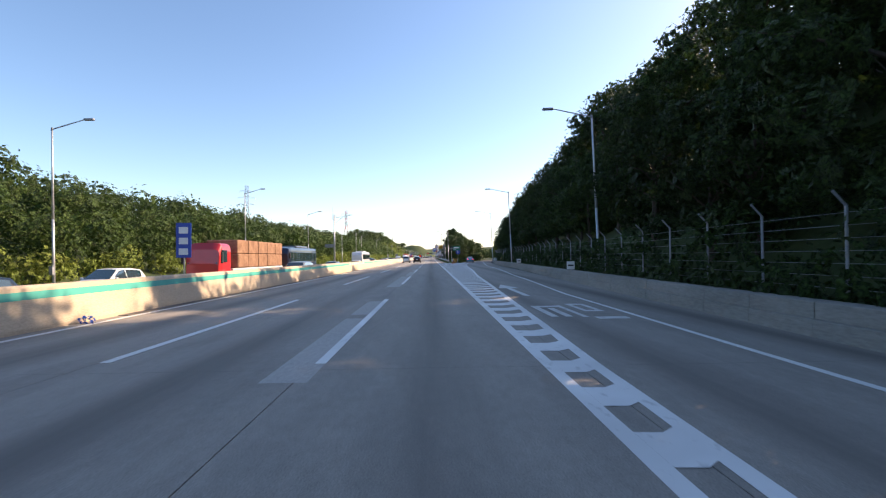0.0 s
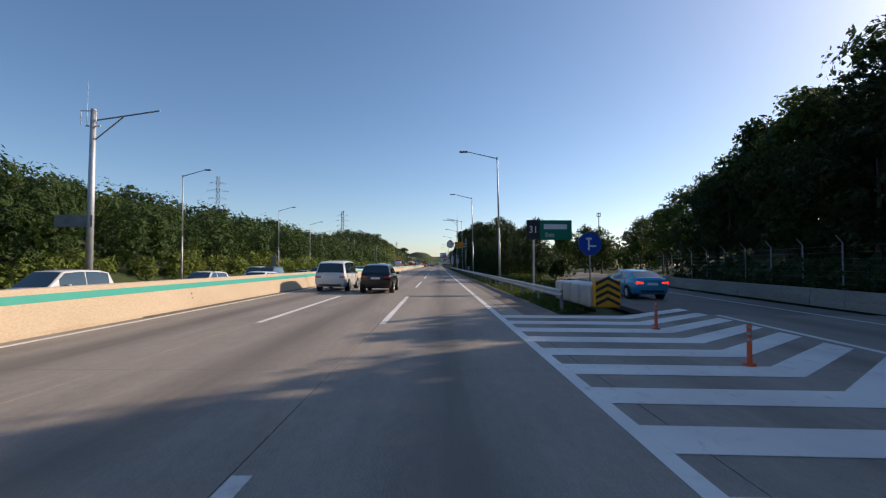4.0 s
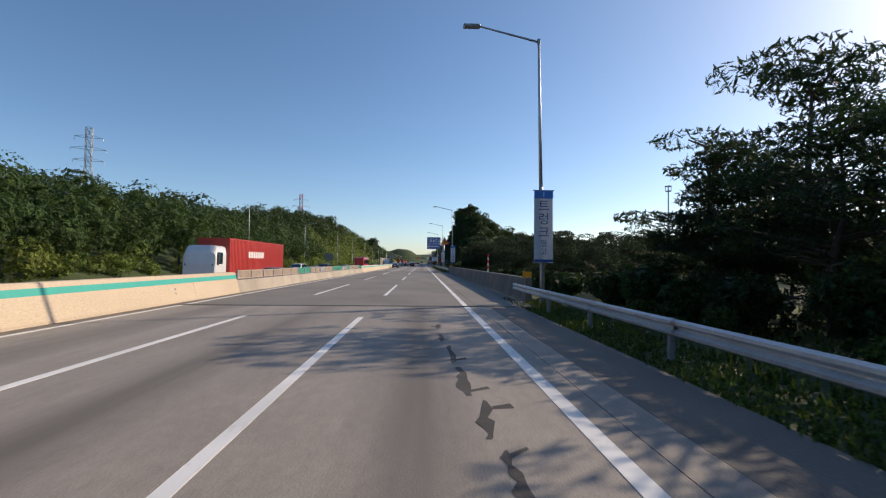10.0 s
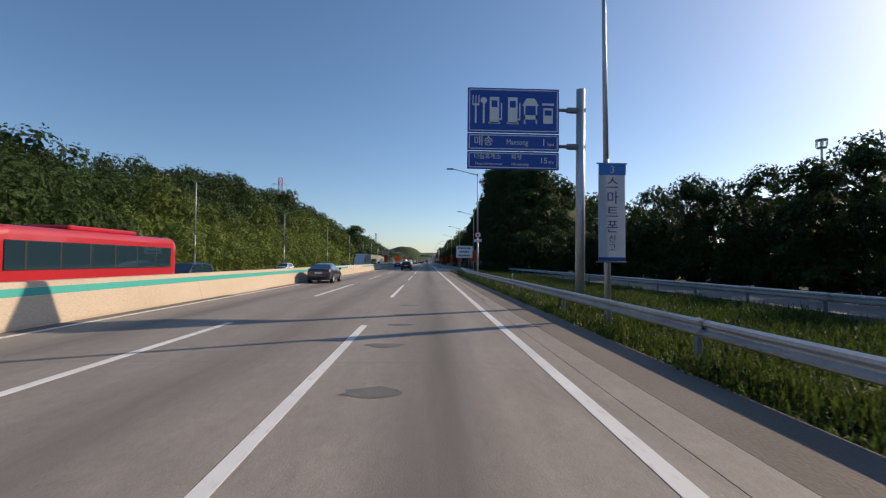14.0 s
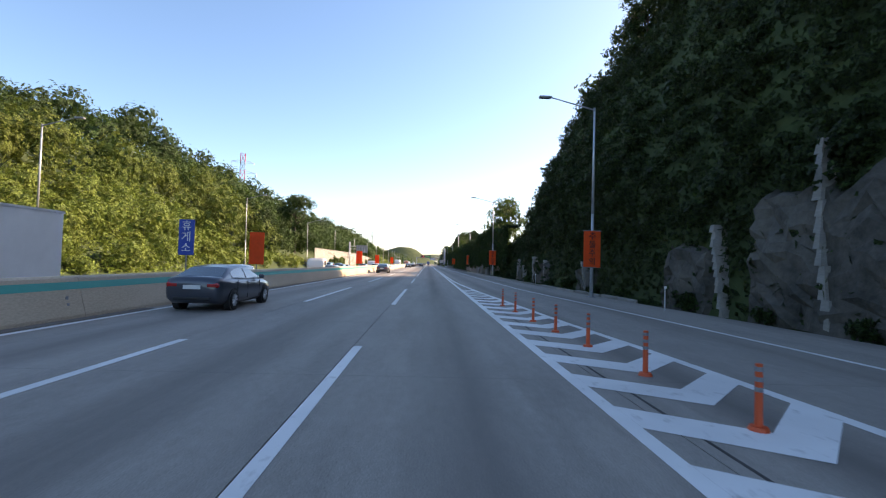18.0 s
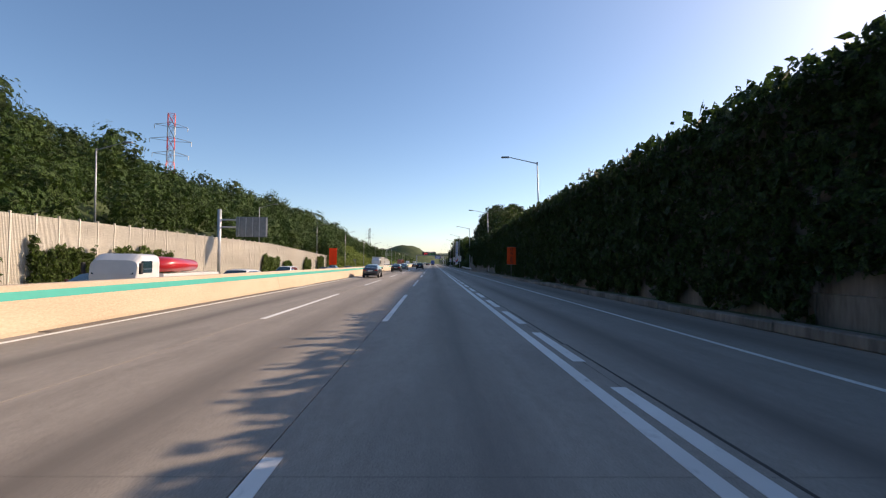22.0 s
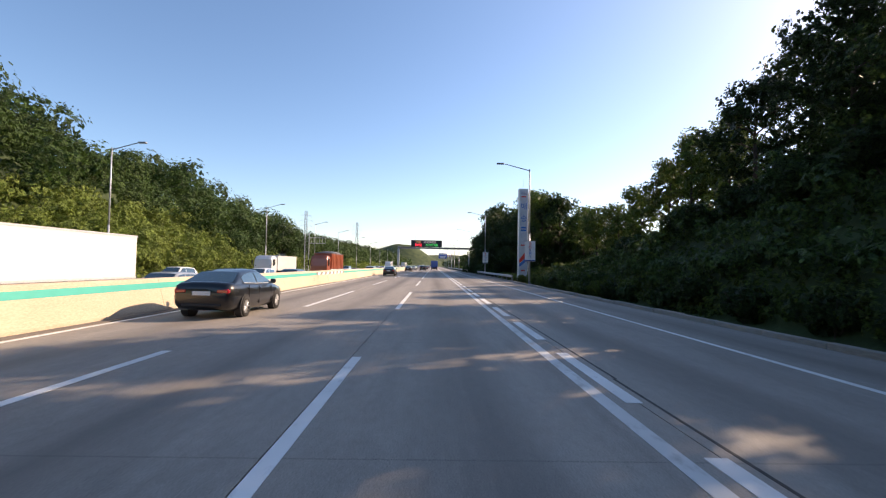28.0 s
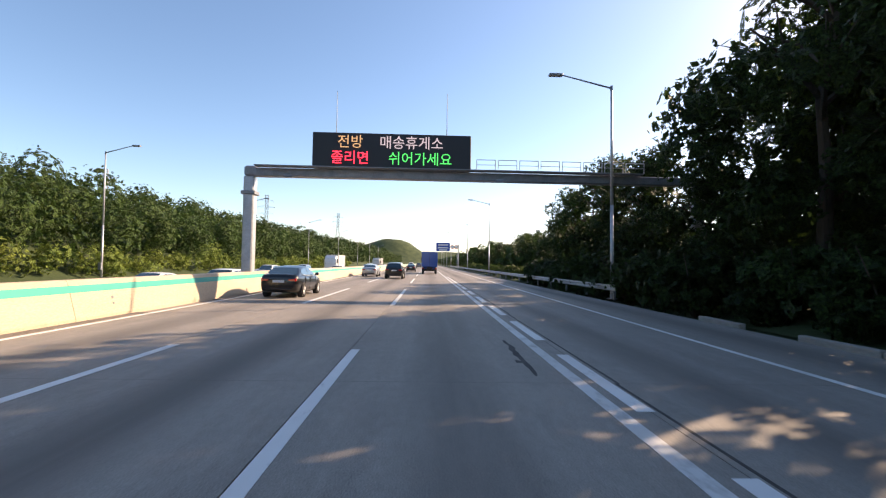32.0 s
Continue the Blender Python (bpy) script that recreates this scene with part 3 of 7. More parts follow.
# low bridge parapet with a fence of coloured panels in the middle of the deck
parapet = thing("bridge_median", "low stained concrete parapet carrying a panel fence", "parapet", kind="structure")
put("parapet_unit", Shape().sweep([(-9.15, 0), (-9.2, 0.12), (-9.32, 0.62), (-9.36, 0.66), (-9.86, 0.66), (-9.9, 0.62), (-10.0, 0.0)], 274.5, 323.5, step=7).mesh("parapet_unit", "barrier_old"), parapet)
fence = thing("median_fence", "slatted steel fence panels in green and tan on the bridge parapet", "fence")
pane = {}
for kind in ("fence_green", "fence_tan", "galv"):
    s = Shape()
    s.box(-0.02, 0.05, 0.05, 0.02, 1.95, 0.1).box(-0.02, 0.05, 0.46, 0.02, 1.95, 0.52)
    for k in range(11):
        s.box(-0.012, 0.12 + 0.165 * k, 0.1, 0.012, 0.24 + 0.165 * k, 0.46)
    pane[kind] = s.mesh("panel", kind)
post_me = Shape().box(-0.035, -0.035, 0, 0.035, 0.035, 0.58, bevel=0.008).mesh("post", "galv_dark")
for k in range(24):
    y = 275.2 + 2.0 * k
    kind = "fence_green" if k in (6, 7, 13, 14, 15, 18, 23) else "galv" if k in (10, 16) else "fence_tan"
    put("panel", pane[kind], fence, Matrix.Translation((-9.6, y, 0.66)))
    put("post", post_me, fence, Matrix.Translation((-9.6, y, 0.66)))

wall_r = thing("bridge_parapet", "grey concrete bridge parapet with a sunlit coping", "parapet", kind="structure")
y = 271.0
while y < 328.9:
    put("parapet_unit", Shape().sweep([(4.95, 0), (5.02, 0.15), (5.16, 1.02), (5.2, 1.06), (5.42, 1.06), (5.45, 1.0), (5.45, 0)], y + 0.01, min(y + 9.7, 329) - 0.01).mesh("parapet_unit", "parapet_dark"), wall_r)
    y += 9.7
marker = thing("delineator_pole", "red and white banded marker pole on the parapet", "marker")
for k in range(6):
    put("band", Shape().rod((5.3, 283.9, 1.06 + 0.22 * k), (5.3, 283.9, 1.28 + 0.22 * k), 0.055).mesh("band", "sign_red" if k % 2 else "white"), marker)

# w-beam guard rails
W_BEAM = [(0.0, 0.0), (-0.07, 0.035), (-0.075, 0.085), (-0.01, 0.14), (-0.01, 0.17), (-0.075, 0.225), (-0.07, 0.275), (0.0, 0.31), (0.008, 0.305), (-0.06, 0.272), (-0.064, 0.23), (0.0, 0.175), (0.0, 0.135), (-0.064, 0.08), (-0.06, 0.04), (0.008, 0.005)]
rail_post = Shape().box(0.01, -0.05, -0.05, 0.12, 0.05, 0.72, bevel=0.01).mesh("post", "galv_dark")


def guard_rail(y0, y1, fx, z=0.44, label="galvanised w-beam guard rail on steel posts"):
    ob = thing("guard_rail", label, "guard rail", kind="structure")
    y = y0
    while y < y1 - 0.5:
        e = min(y + 4.0, y1)
        s = Shape().sweep(W_BEAM, y, e + 0.15, step=2, fx=fx, fz=lambda v: z, caps=False)
        put("beam", s.mesh("beam", "rail"), ob)
        put("post", rail_post, ob, Matrix.Translation((fx(y) + 0.02, y + 0.4, z - 0.42)))
        y = e
    return ob


guard_rail(118, 272, lambda y: 4.85)
guard_rail(328, 430, lambda y: 4.95 + max(0.0, (y - 405) * 0.05))
slip_in = lambda y: 15.3 - 7.6 + (y - 118) ** 2 * 0.0022 + (y - 118) * 0.1
guard_rail(690, 704, lambda y: 9.35, 0.44)
guard_rail(770, 812, lambda y: 9.3)
guard_rail(838, 1000, lambda y: 9.4)
guard_rail(658, 676, lambda y: 8.35, 0.44)
guard_rail(360, 432, lambda y: 14.6)

# slip roads beyond the trees
slip = thing("slip_road", "asphalt slip road beyond the trees", "road", kind="structure")
strip("slab", lambda y: slip_in(y), lambda y: slip_in(y) + 7.6, 116, 268, "asphalt", slip, z=-0.02, step=4)
strip("slab", lambda y: 15.2 + max(0, 360 - y) * 0.12 - max(0, y - 405) * 0.22, lambda y: 22.5 + max(0, 360 - y) * 0.12 - max(0, y - 405) * 0.27, 330, 452, "asphalt", slip, z=-0.02, step=4)

# retaining wall and mesh fence along the first slip road
wall_x = lerp_table([(-60, 7.55), (12, 7.85), (20, 8.25), (39, 9.5), (66, 11.5), (89, 12.5), (100, 13.6), (118, 15.8), (134, 18.2), (160, 24.0)])
retain = thing("retaining_wall", "low weathered concrete retaining wall of coursed blocks", "wall", kind="structure")
y = -50.0
blk = random.Random(2)
while y < 150:
    for z0, z1, o in ((0.0, 0.36, 0.0), (0.37, 0.72, 0.05)):
        d = blk.uniform(-0.015, 0.015)
        put("block", Shape().sweep([(0.0 + o + d, z0), (0.0 + o + d, z1 - 0.02), (0.03 + o, z1), (0.5, z1), (0.5, z0)], y + 0.012, y + 1.988, fx=wall_x).mesh("block", "wall_grey"), retain)
    y += 2.0
fence2 = thing("hillside_fence", "galvanised posts with cranked tops carrying strand wire", "fence")
s = Shape().rod((0, 0, 0), (0, 0, 1.95), 0.032).rod((0, 0, 1.95), (-0.28, 0, 2.25), 0.028)
fpost = s.mesh("post", "galv_dark")
wires = [Shape() for _ in range(7)]
for k in range(76):
    y = -46 + 2.5 * k
    x = wall_x(y) + 0.75
    put("post", fpost, fence2, Matrix.Translation((x, y, 0.7)))
    for i, w in enumerate(wires):
        w.rod((x, y, 0.95 + 0.26 * i), (wall_x(y + 2.5) + 0.75, y + 2.5, 0.95 + 0.26 * i), 0.005, n=4)
for w in wires:
    put("wire", w.mesh("wire", "galv_dark"), fence2)

# ---- street lamps ----
def lamp(arm, cuff=True, camera_head=False):
    ob = thing("street_lamp", "tall galvanised street lamp with a long outreach arm", "street lamp", "lamps along the motorway")
    put("base_plate", Shape().box(-0.22, -0.22, 0, 0.22, 0.22, 0.04, bevel=0.01).rod((0, 0, 0.04), (0, 0, 0.35), 0.13, 0.11).mesh("base_plate", "galv_dark"), ob)
    put("pole", Shape().rod((0, 0, 0.03), (0, 0, 5.0), 0.105, 0.085, 12).rod((0, 0, 5.0), (0, 0, 11.4), 0.085, 0.055, 12).mesh("pole", "galv", True), ob)
    put("arm", Shape().rod((0, 0, 11.35), (arm, 0, 12.0), 0.05, 0.035).rod((0, 0, 11.25), (0, 0, 11.48), 0.075).mesh("arm", "galv_dark"), ob)
    d = 1 if arm > 0 else -1
    put("lantern", Shape().box(min(arm, arm + 0.75 * d), -0.14, 11.94, max(arm, arm + 0.75 * d), 0.14, 12.08, bevel=0.035).mesh("lantern", "galv_dark"), ob)
    if cuff:
        put("control_box", Shape().box(-0.14, -0.28, 1.1, 0.14, -0.1, 1.75, bevel=0.015).mesh("control_box", "galv_dark"), ob)
    return ob


base_r, base_l = lamp(-2.6, cuff=False), lamp(2.4)
RIGHT = [(11.6, 35.5), (11.9, 70.5), (13.6, 103), (5.5, 140.5), (5.5, 170), (5.55, 200.3), (5.9, 235.5), (5.55, 269.8), (5.75, 331), (5.6, 366), (5.6, 401)]
RIGHT += [(9.8 if 550 < y < 650 else 9.5, y) for y in (443, 481.5, 522.4, 561.5, 602.1, 640, 676.4, 720, 761.3, 800.3, 838.8, 886, 924, 962, 1000, 1040, 1080, 1120)]
LEFT = [(-28.2, 0), (-28.2, 40), (-28.2, 75.5), (-28.0, 110.5), (-28.2, 151), (-29.1, 184)] + [(-31.5, 213), (-38, 250), (-32, 275), (-31.5, 335), (-31.3, 374)] + [(-29.4, 411)] + [(-30.0, y) for y in (449, 490.5, 530, 568, 601, 639, 678, 716, 758, 797, 830, 858, 892, 930, 968, 1010, 1050, 1090)]
# the poles lean with the camber of the verge
pole_lean = lerp_table([(0, 2.0), (103, 2.2), (140, 1.4), (270, 1.0), (366, 0.9), (401, 0.7), (443, 0.2), (482, 0.0), (522, 0.8), (561, 2.2), (640, 2.0), (690, 1.2), (740, 0.5), (1120, 0.5)])
for first, places in ((base_r, RIGHT), (base_l, LEFT)):
    for k, (x, y) in enumerate(places):
        tall = 0.955 if 550 < y < 590 or 630 < y < 690 else 0.98 if first is base_r and y < 110 else 1.035 if 230 < y < 270 or 740 < y < 770 else 1.02 if (first is base_l and y < 120) else 1.065 if first is base_r and 160 < y < 180 else 1.0
        lean = pole_lean(y) if first is base_r else 0.4 * pole_lean(y)
        m = pose(x + (0.07 * lean if first is base_r else 0.0), y, 0.0 if first is base_r else LOW - 0.05, 0, -lean, 0) @ Matrix.Diagonal((1, 1, tall if first is base_r else 1.018 * tall, 1))
        if k == 0:
            first.matrix_basis = m
        else:
            copy_thing(first, m)

# tall camera mast
mast = thing("camera_mast", "stepped steel mast with a curved brace and a camera arm", "mast")
mast.matrix_basis = Matrix.Translation((5.5, 225.1, 0))
put("shaft", Shape().rod((0, 0, 0), (0, 0, 5.5), 0.2, 0.17, 12).rod((0, 0, 5.5), (0, 0, 9), 0.15, 0.14, 12).rod((0, 0, 9), (0, 0, 14.2), 0.12, 0.1, 12).mesh("shaft", "galv", True), mast)
put("collar", Shape().rod((0, 0, 5.4), (0, 0, 5.65), 0.23).mesh("collar", "galv_dark"), mast)
put("collar", Shape().rod((0, 0, 8.9), (0, 0, 9.1), 0.19).mesh("collar", "galv_dark"), mast)
put("arm", Shape().rod((0, 0, 13.8), (-3.9, 0, 13.85), 0.06).mesh("arm", "galv_dark"), mast)
s = Shape()
arc = [(-2.3 + 2.25 * math.sin(a), 0, 11.9 + 1.85 * math.cos(a)) for a in (k * math.pi / 16 for k in range(9))]
for a, b in zip(arc, arc[1:]):
    s.rod(a, b, 0.045)
put("brace", s.mesh("brace", "galv_dark"), mast)
put("dome_camera", Shape().rod((-3.9, 0, 13.9), (-3.9, 0, 14.15), 0.1, 0.06).box(-0.25, -0.12, 13.1, -0.12, 0.12, 13.45, bevel=0.02).mesh("dome_camera", "galv_dark"), mast)
put("lightning_rod", Shape().rod((0, 0, 14.2), (0, 0, 15.6), 0.025, 0.008).mesh("lightning_rod", "galv_dark"), mast)

# kerb along the auxiliary lane
kerb = thing("kerb", "short precast concrete kerb stones, some displaced", "kerb", kind="structure")
kb = random.Random(5)
kst = [Shape().box(0, 0.015, -0.1, 0.2, 1.985, 0.15 + h, bevel=0.02).mesh("kerb_stone", "wall_grey") for h in (0, 0.02)]
for k in range(176):
    y = 478 + 2.0 * k
    if 808 < y < 836 and k % 3 == 0:
        continue
    put("kerb_stone", kst[k % 2], kerb, pose(pave_right(y) + kb.uniform(-0.03, 0.03), y, kb.uniform(-0.03, 0.01), 0, 0, kb.uniform(-0.7, 0.7)))

# ---- hills ----
ridge = lerp_table([(-80, 14), (75, 16), (150, 17.5), (320, 18), (410, 20), (450, 23), (505, 31), (560, 34), (585, 31), (602, 29), (635, 28), (660, 26), (688, 25.5), (742, 30), (774, 28), (817, 26), (850, 22), (892, 16), (970, 17), (1420, 22)])


def left_ground(x, y):
    r = max(2.0, ridge(y) - 8.5)
    d = -x - 31.0
    if d <= 0:
        return -0.3
    n = 1.6 * noise.noise((x * 0.05, y * 0.03, 0)) * min(1, d / 15)
    return -0.3 + r * (1 - (1 - min(d / 40.0, 1.0)) ** 1.5) + max(0, d - 40) * 0.12 * math.exp(-max(0, d - 40) / 60.0) + n


right_hill = lerp_table([(-60, 13), (60, 13), (110, 10), (150, 5), (190, 1.0), (260, 0), (418, 0), (430, 1), (440, 5), (450, 13), (458, 20), (465, 22), (490, 24), (510, 22), (518, 17), (524, 12), (530, 10), (545, 8), (560, 5), (660, 5), (690, 11), (735, 12), (760, 5), (775, 1.5), (800, 2), (840, 2.0), (1000, 1.0), (1420, 3)])
foot_x = lerp_table([(-60, 8.3), (36, 10.2), (100, 14.6), (134, 19), (170, 32), (190, 30), (400, 27), (418, 20), (440, 13.4), (470, 12.9), (485, 12.2), (520, 11.3), (690, 11.0), (1420, 11.0)])
run = lerp_table([(-60, 14), (110, 14), (400, 12), (430, 9), (445, 7.5), (525, 7.5), (530, 8), (690, 10), (760, 14), (1420, 20)])


bulge = lerp_table([(440, 0.85), (455, 0.55), (508, 0.55), (518, 0.85)])


def right_ground(x, y):
    d = x - foot_x(y)
    if d <= 0:
        return -0.3
    h = right_hill(y)
    n = 0.9 * noise.noise((x * 0.13, y * 0.11, 5)) * min(1, d / 3) * min(1, h / 6)
    up = h * min(d / run(y), 1.0) ** bulge(y) + 0.1 * max(0.0, min(d, 14) - run(y)) * min(1, h / 10)
    return -0.3 + up * math.exp(-max(0.0, d - 14) / 30) + n


def terrain(name, fx, fz, y0, y1, dy, ds, mat, label):
    ys = np.arange(y0, y1 + 0.1, dy)
    v = [(fx(y, d), y, fz(fx(y, d), y)) for y in ys for d in ds]
    n = len(ds)
    f = [(i * n + j, i * n + j + 1, (i + 1) * n + j + 1, (i + 1) * n + j) for i in range(len(ys) - 1) for j in range(n - 1)]
    return tagged(put(name, mesh_of(name, v, f, mat, smooth=True)), label, "hillside", kind="structure")


terrain("hillside_left", lambda y, d: -30.8 - d, left_ground, -120, 1420, 8, [0, 0.5, 2, 4, 7, 10, 14, 19, 25, 32, 40, 50, 65, 90, 140, 220], "forest_floor", "wooded hillside rising beside the opposite lanes")
terrain("hillside_right", lambda y, d: foot_x(y) - 0.3 + d, right_ground, -80, 1420, 4, [0, 0.4, 1, 2, 3, 4.5, 6, 8, 10, 12, 15, 20, 28, 40, 70, 140], "forest_floor", "steep dark overgrown cutting slope")


def dome(name, cx, cy, rx, ry, h, label):
    v, n, k = [(cx, cy, h)], 28, 10
    for i in range(1, k + 1):
        for j in range(n):
            a, r = 2 * math.pi * j / n, i / k
            z = h * (0.5 + 0.5 * math.cos(math.pi * r)) * (1 + 0.22 * noise.noise((3 * r * math.cos(a), 3 * r * math.sin(a), cx * 0.01))) - 1
            v.append((cx + rx * r * math.cos(a), cy + ry * r * math.sin(a), z))
    f = [(0, 1 + j, 1 + (j + 1) % n) for j in range(n)]
    f += [(1 + (i - 1) * n + j, 1 + i * n + j, 1 + i * n + (j + 1) % n, 1 + (i - 1) * n + (j + 1) % n) for i in range(1, k) for j in range(n)]
    tagged(put(name, mesh_of(name, v, f, "far_wood", smooth=True)), label, "hill", kind="structure")


dome("hill_ahead", -66, 1560, 120, 90, 41, "rounded wooded hill ahead of the motorway")
dome("hill_far", 60, 2300, 700, 200, 40, "low blue-green hills on the horizon")
dome("hill_side", 150, 1150, 90, 200, 24, "low wooded rise beside the motorway")

# ---- signs, banners, gantry, walls ----

def text_mesh(body, size, mat, name="lettering", align="CENTER"):
    cu = bpy.data.curves.new("lettering", "FONT")
    cu.body, cu.size, cu.align_x, cu.align_y, cu.extrude, cu.resolution_u = body, size, align, "CENTER", 0.004, 2
    ob = bpy.data.objects.new("lettering", cu)
    scene.collection.objects.link(ob)
    me = bpy.data.meshes.new_from_object(ob.evaluated_get(bpy.context.evaluated_depsgraph_get()))
    bpy.data.objects.remove(ob)
    me.materials.clear()
    me.materials.append(M[mat])
    return me


def letter(body, size, mat, parent, x, y, z, sx=1.0, align="CENTER"):
    """Upright lettering that faces the driver."""
    return put("lettering", text_mesh(body, size, mat, align=align), parent, pose(x, y, z, 90, 0, 0) @ Matrix.Diagonal((sx, 1, 1, 1)))


def banner(x, y, z0, z1, w, head, words, cloth, ink, label, small=None, foot=True, cat="banner"):
    ob = thing("pole_banner", label, cat, "banners on the lamp posts")
    f = y - 0.14
    s = Shape()
    n = 10
    # cloth with a light ripple
    p = [(x - w / 2 + w * i / 4, f + 0.02 * math.sin(1.3 * i + 2.2 * j / n), z0 + (z1 - z0) * j / n) for j in range(n + 1) for i in range(5)]
    q = [(5 * j + i, 5 * j + i + 1, 5 * j + i + 6, 5 * j + i + 5) for j in range(n) for i in range(4)]
    k = len(p)
    s.add(p + [(a, b + 0.006, c) for a, b, c in p], q + [tuple(k + v for v in g)[::-1] for g in q])
    put("cloth", s.mesh("cloth", cloth, True), ob)
    put("top_bar", Shape().rod((x - w / 2 - 0.06, f + 0.01, z1), (x + w / 2 + 0.06, f + 0.01, z1), 0.022).mesh("top_bar", "galv_dark"), ob)
    put("bottom_bar", Shape().rod((x - w / 2 - 0.06, f + 0.01, z0), (x + w / 2 + 0.06, f + 0.01, z0), 0.022).mesh("bottom_bar", "galv_dark"), ob)
    if head:
        put("header", Shape().box(x - w / 2, f - 0.035, z1 - 0.36, x + w / 2, f - 0.03, z1 - 0.02).mesh("header", "sky_letter"), ob)
        letter(head, 0.3 if len(head) < 2 else 0.2, "white", ob, x, f - 0.045, z1 - 0.2)
    top = z1 - (0.42 if head else 0.08)
    room = top - z0 - (0.28 if foot else 0.06)
    sizes = [1.0 if not small or i not in small else 0.62 for i in range(len(words))]
    z = top
    for ch, k in zip(words, sizes):
        h = room * k / sum(sizes)
        letter(ch, min(h * 0.95, w * 0.95), ink[len(words) and min(len(ink) - 1, words.index(ch))] if isinstance(ink, list) else ink, ob, x, f - 0.045, z - h / 2)
        z -= h
    if foot:
        put("foot_band", Shape().box(x - w / 2, f - 0.035, z0 + 0.03, x + w / 2, f - 0.03, z0 + 0.14).mesh("foot_band", "navy"), ob)
    return ob


white_label = "white vertical safety banner with navy lettering on a lamp post"
banner(6.02, 235.5, 1.75, 4.9, 0.82, "사고시", "비상등켜고", "banner", "navy", white_label, small=(3, 4))
banner(5.62, 269.8, 1.75, 4.9, 0.82, "1", "트렁크열고", "banner", "navy", white_label, small=(3, 4))
banner(5.85, 331, 1.7, 4.7, 0.8, "2", "밖으로대피", "banner", "navy", white_label, small=(1, 2))
banner(5.72, 366, 1.75, 4.75, 0.82, "3", "스마트폰신고", "banner", "navy", white_label, small=(4, 5))
orange_label = "orange vertical warning banner with black lettering on a lamp post"
for y, words in ((443, "감속운행"), (481.5, "추돌주의"), (522.4, "감속운행"), (561.5, "추돌주의")):
    banner(9.45, y, 1.75, 3.9, 1.0, "", words, "orange", "black", orange_label, foot=False)
for y, x in ((610.8, 8.5),):
    banner(x + 0.2, y, 1.65, 3.6, 1.0, "", "감속운행", "orange", "black", "orange warning banner with black lettering by the creeper wall", foot=False)
    put("stake", Shape().rod((x + 0.2, y, 0), (x + 0.2, y, 3.6), 0.03).mesh("stake", "galv_dark"), thing("banner_stake", "thin steel stake behind the orange banner", "post"))
for y in (720, 761.3, 800.3):
    ob = banner(9.55, y, 2.3, 4.35, 1.05, "", "졸음엔휴식", "white", ["red_letter", "red_letter", "navy", "sky_letter", "sky_letter"], "white rest-reminder banner with red and blue lettering", small=(2,))

# left-hand orange banners on their own posts
for x, y in ((-12.0, 486.8), (-12.0, 533.5), (-13.3, 572.5), (-13.3, 620.5)):
    ob = thing("orange_board", "plain orange warning board seen from behind on a post", "board")
    put("board", Shape().box(x - 0.5, y - 0.02, 1.3, x + 0.5, y + 0.02, 3.5, bevel=0.008).mesh("board", "orange"), ob)
    put("post", Shape().rod((x, y + 0.05, LOW), (x, y + 0.05, 3.4), 0.04).mesh("post", "galv_dark"), ob)

# blue service boards on the median barrier
for y, words in ((23.5, None), (229, "휴게소"), (473.2, "휴게소")):
    ob = thing("median_board", "narrow blue board with white lettering on the barrier", "sign")
    put("board", Shape().box(-9.95, y, 1.75, -9.35, y + 0.04, 3.15, bevel=0.01).mesh("board", "sign_blue"), ob)
    put("post", Shape().rod((-9.65, y + 0.06, 1.05), (-9.65, y + 0.06, 3.1), 0.03).mesh("post", "galv_dark"), ob)
    for i in range(3):
        if words:
            letter(words[i], 0.42, "white", ob, -9.65, y - 0.01, 2.88 - 0.43 * i)
        else:
            put("text_bar", Shape().box(-9.83, y - 0.012, 2.72 - 0.43 * i, -9.47, y, 2.98 - 0.43 * i, bevel=0.0).mesh("text_bar", "white"), ob)

# speed limit and amber board on a cantilever post
gate = thing("speed_sign", "round 110 speed limit sign beside an amber notice board", "road sign")
Y = 191.2
put("post", Shape().rod((5.75, Y + 0.3, 0), (5.75, Y + 0.3, 6.9), 0.17, 0.15, 12).mesh("post", "galv_dark", True), gate)
for z in (5.25, 5.85):
    put("beam", Shape().rod((5.75, Y + 0.3, z), (1.9, Y + 0.25, z), 0.07).rod((5.45, Y + 0.3, z), (5.98, Y + 0.3, z), 0.12).mesh("beam", "galv"), gate)
disc = put("disc", Shape().rod((2.62, Y + 0.1, 5.72), (2.62, Y + 0.13, 5.72), 0.72, n=40).mesh("disc", "sign_red"), gate)
put("disc_face", Shape().rod((2.62, Y + 0.085, 5.72), (2.62, Y + 0.1, 5.72), 0.54, n=40).mesh("disc_face", "white"), disc)
letter("110", 0.72, "navy", gate, 2.62, Y + 0.07, 5.72, 0.76)
board = put("notice_board", Shape().box(3.5, Y + 0.1, 4.95, 5.2, Y + 0.14, 6.2, bevel=0.02).mesh("notice_board", "amber"), gate)
letter("제한속도", 0.42, "black", gate, 4.35, Y + 0.07, 5.86)
letter("변화지점", 0.42, "black", gate, 4.35, Y + 0.07, 5.28)
put("lamp_head", Shape().box(2.4, Y + 0.05, 6.38, 2.85, Y + 0.3, 6.6, bevel=0.03).mesh("lamp_head", "galv_dark"), gate)
put("cabinet", Shape().box(6.1, Y + 0.2, 0.2, 6.55, Y + 0.6, 1.3, bevel=0.03).mesh("cabinet", "galv"), gate)

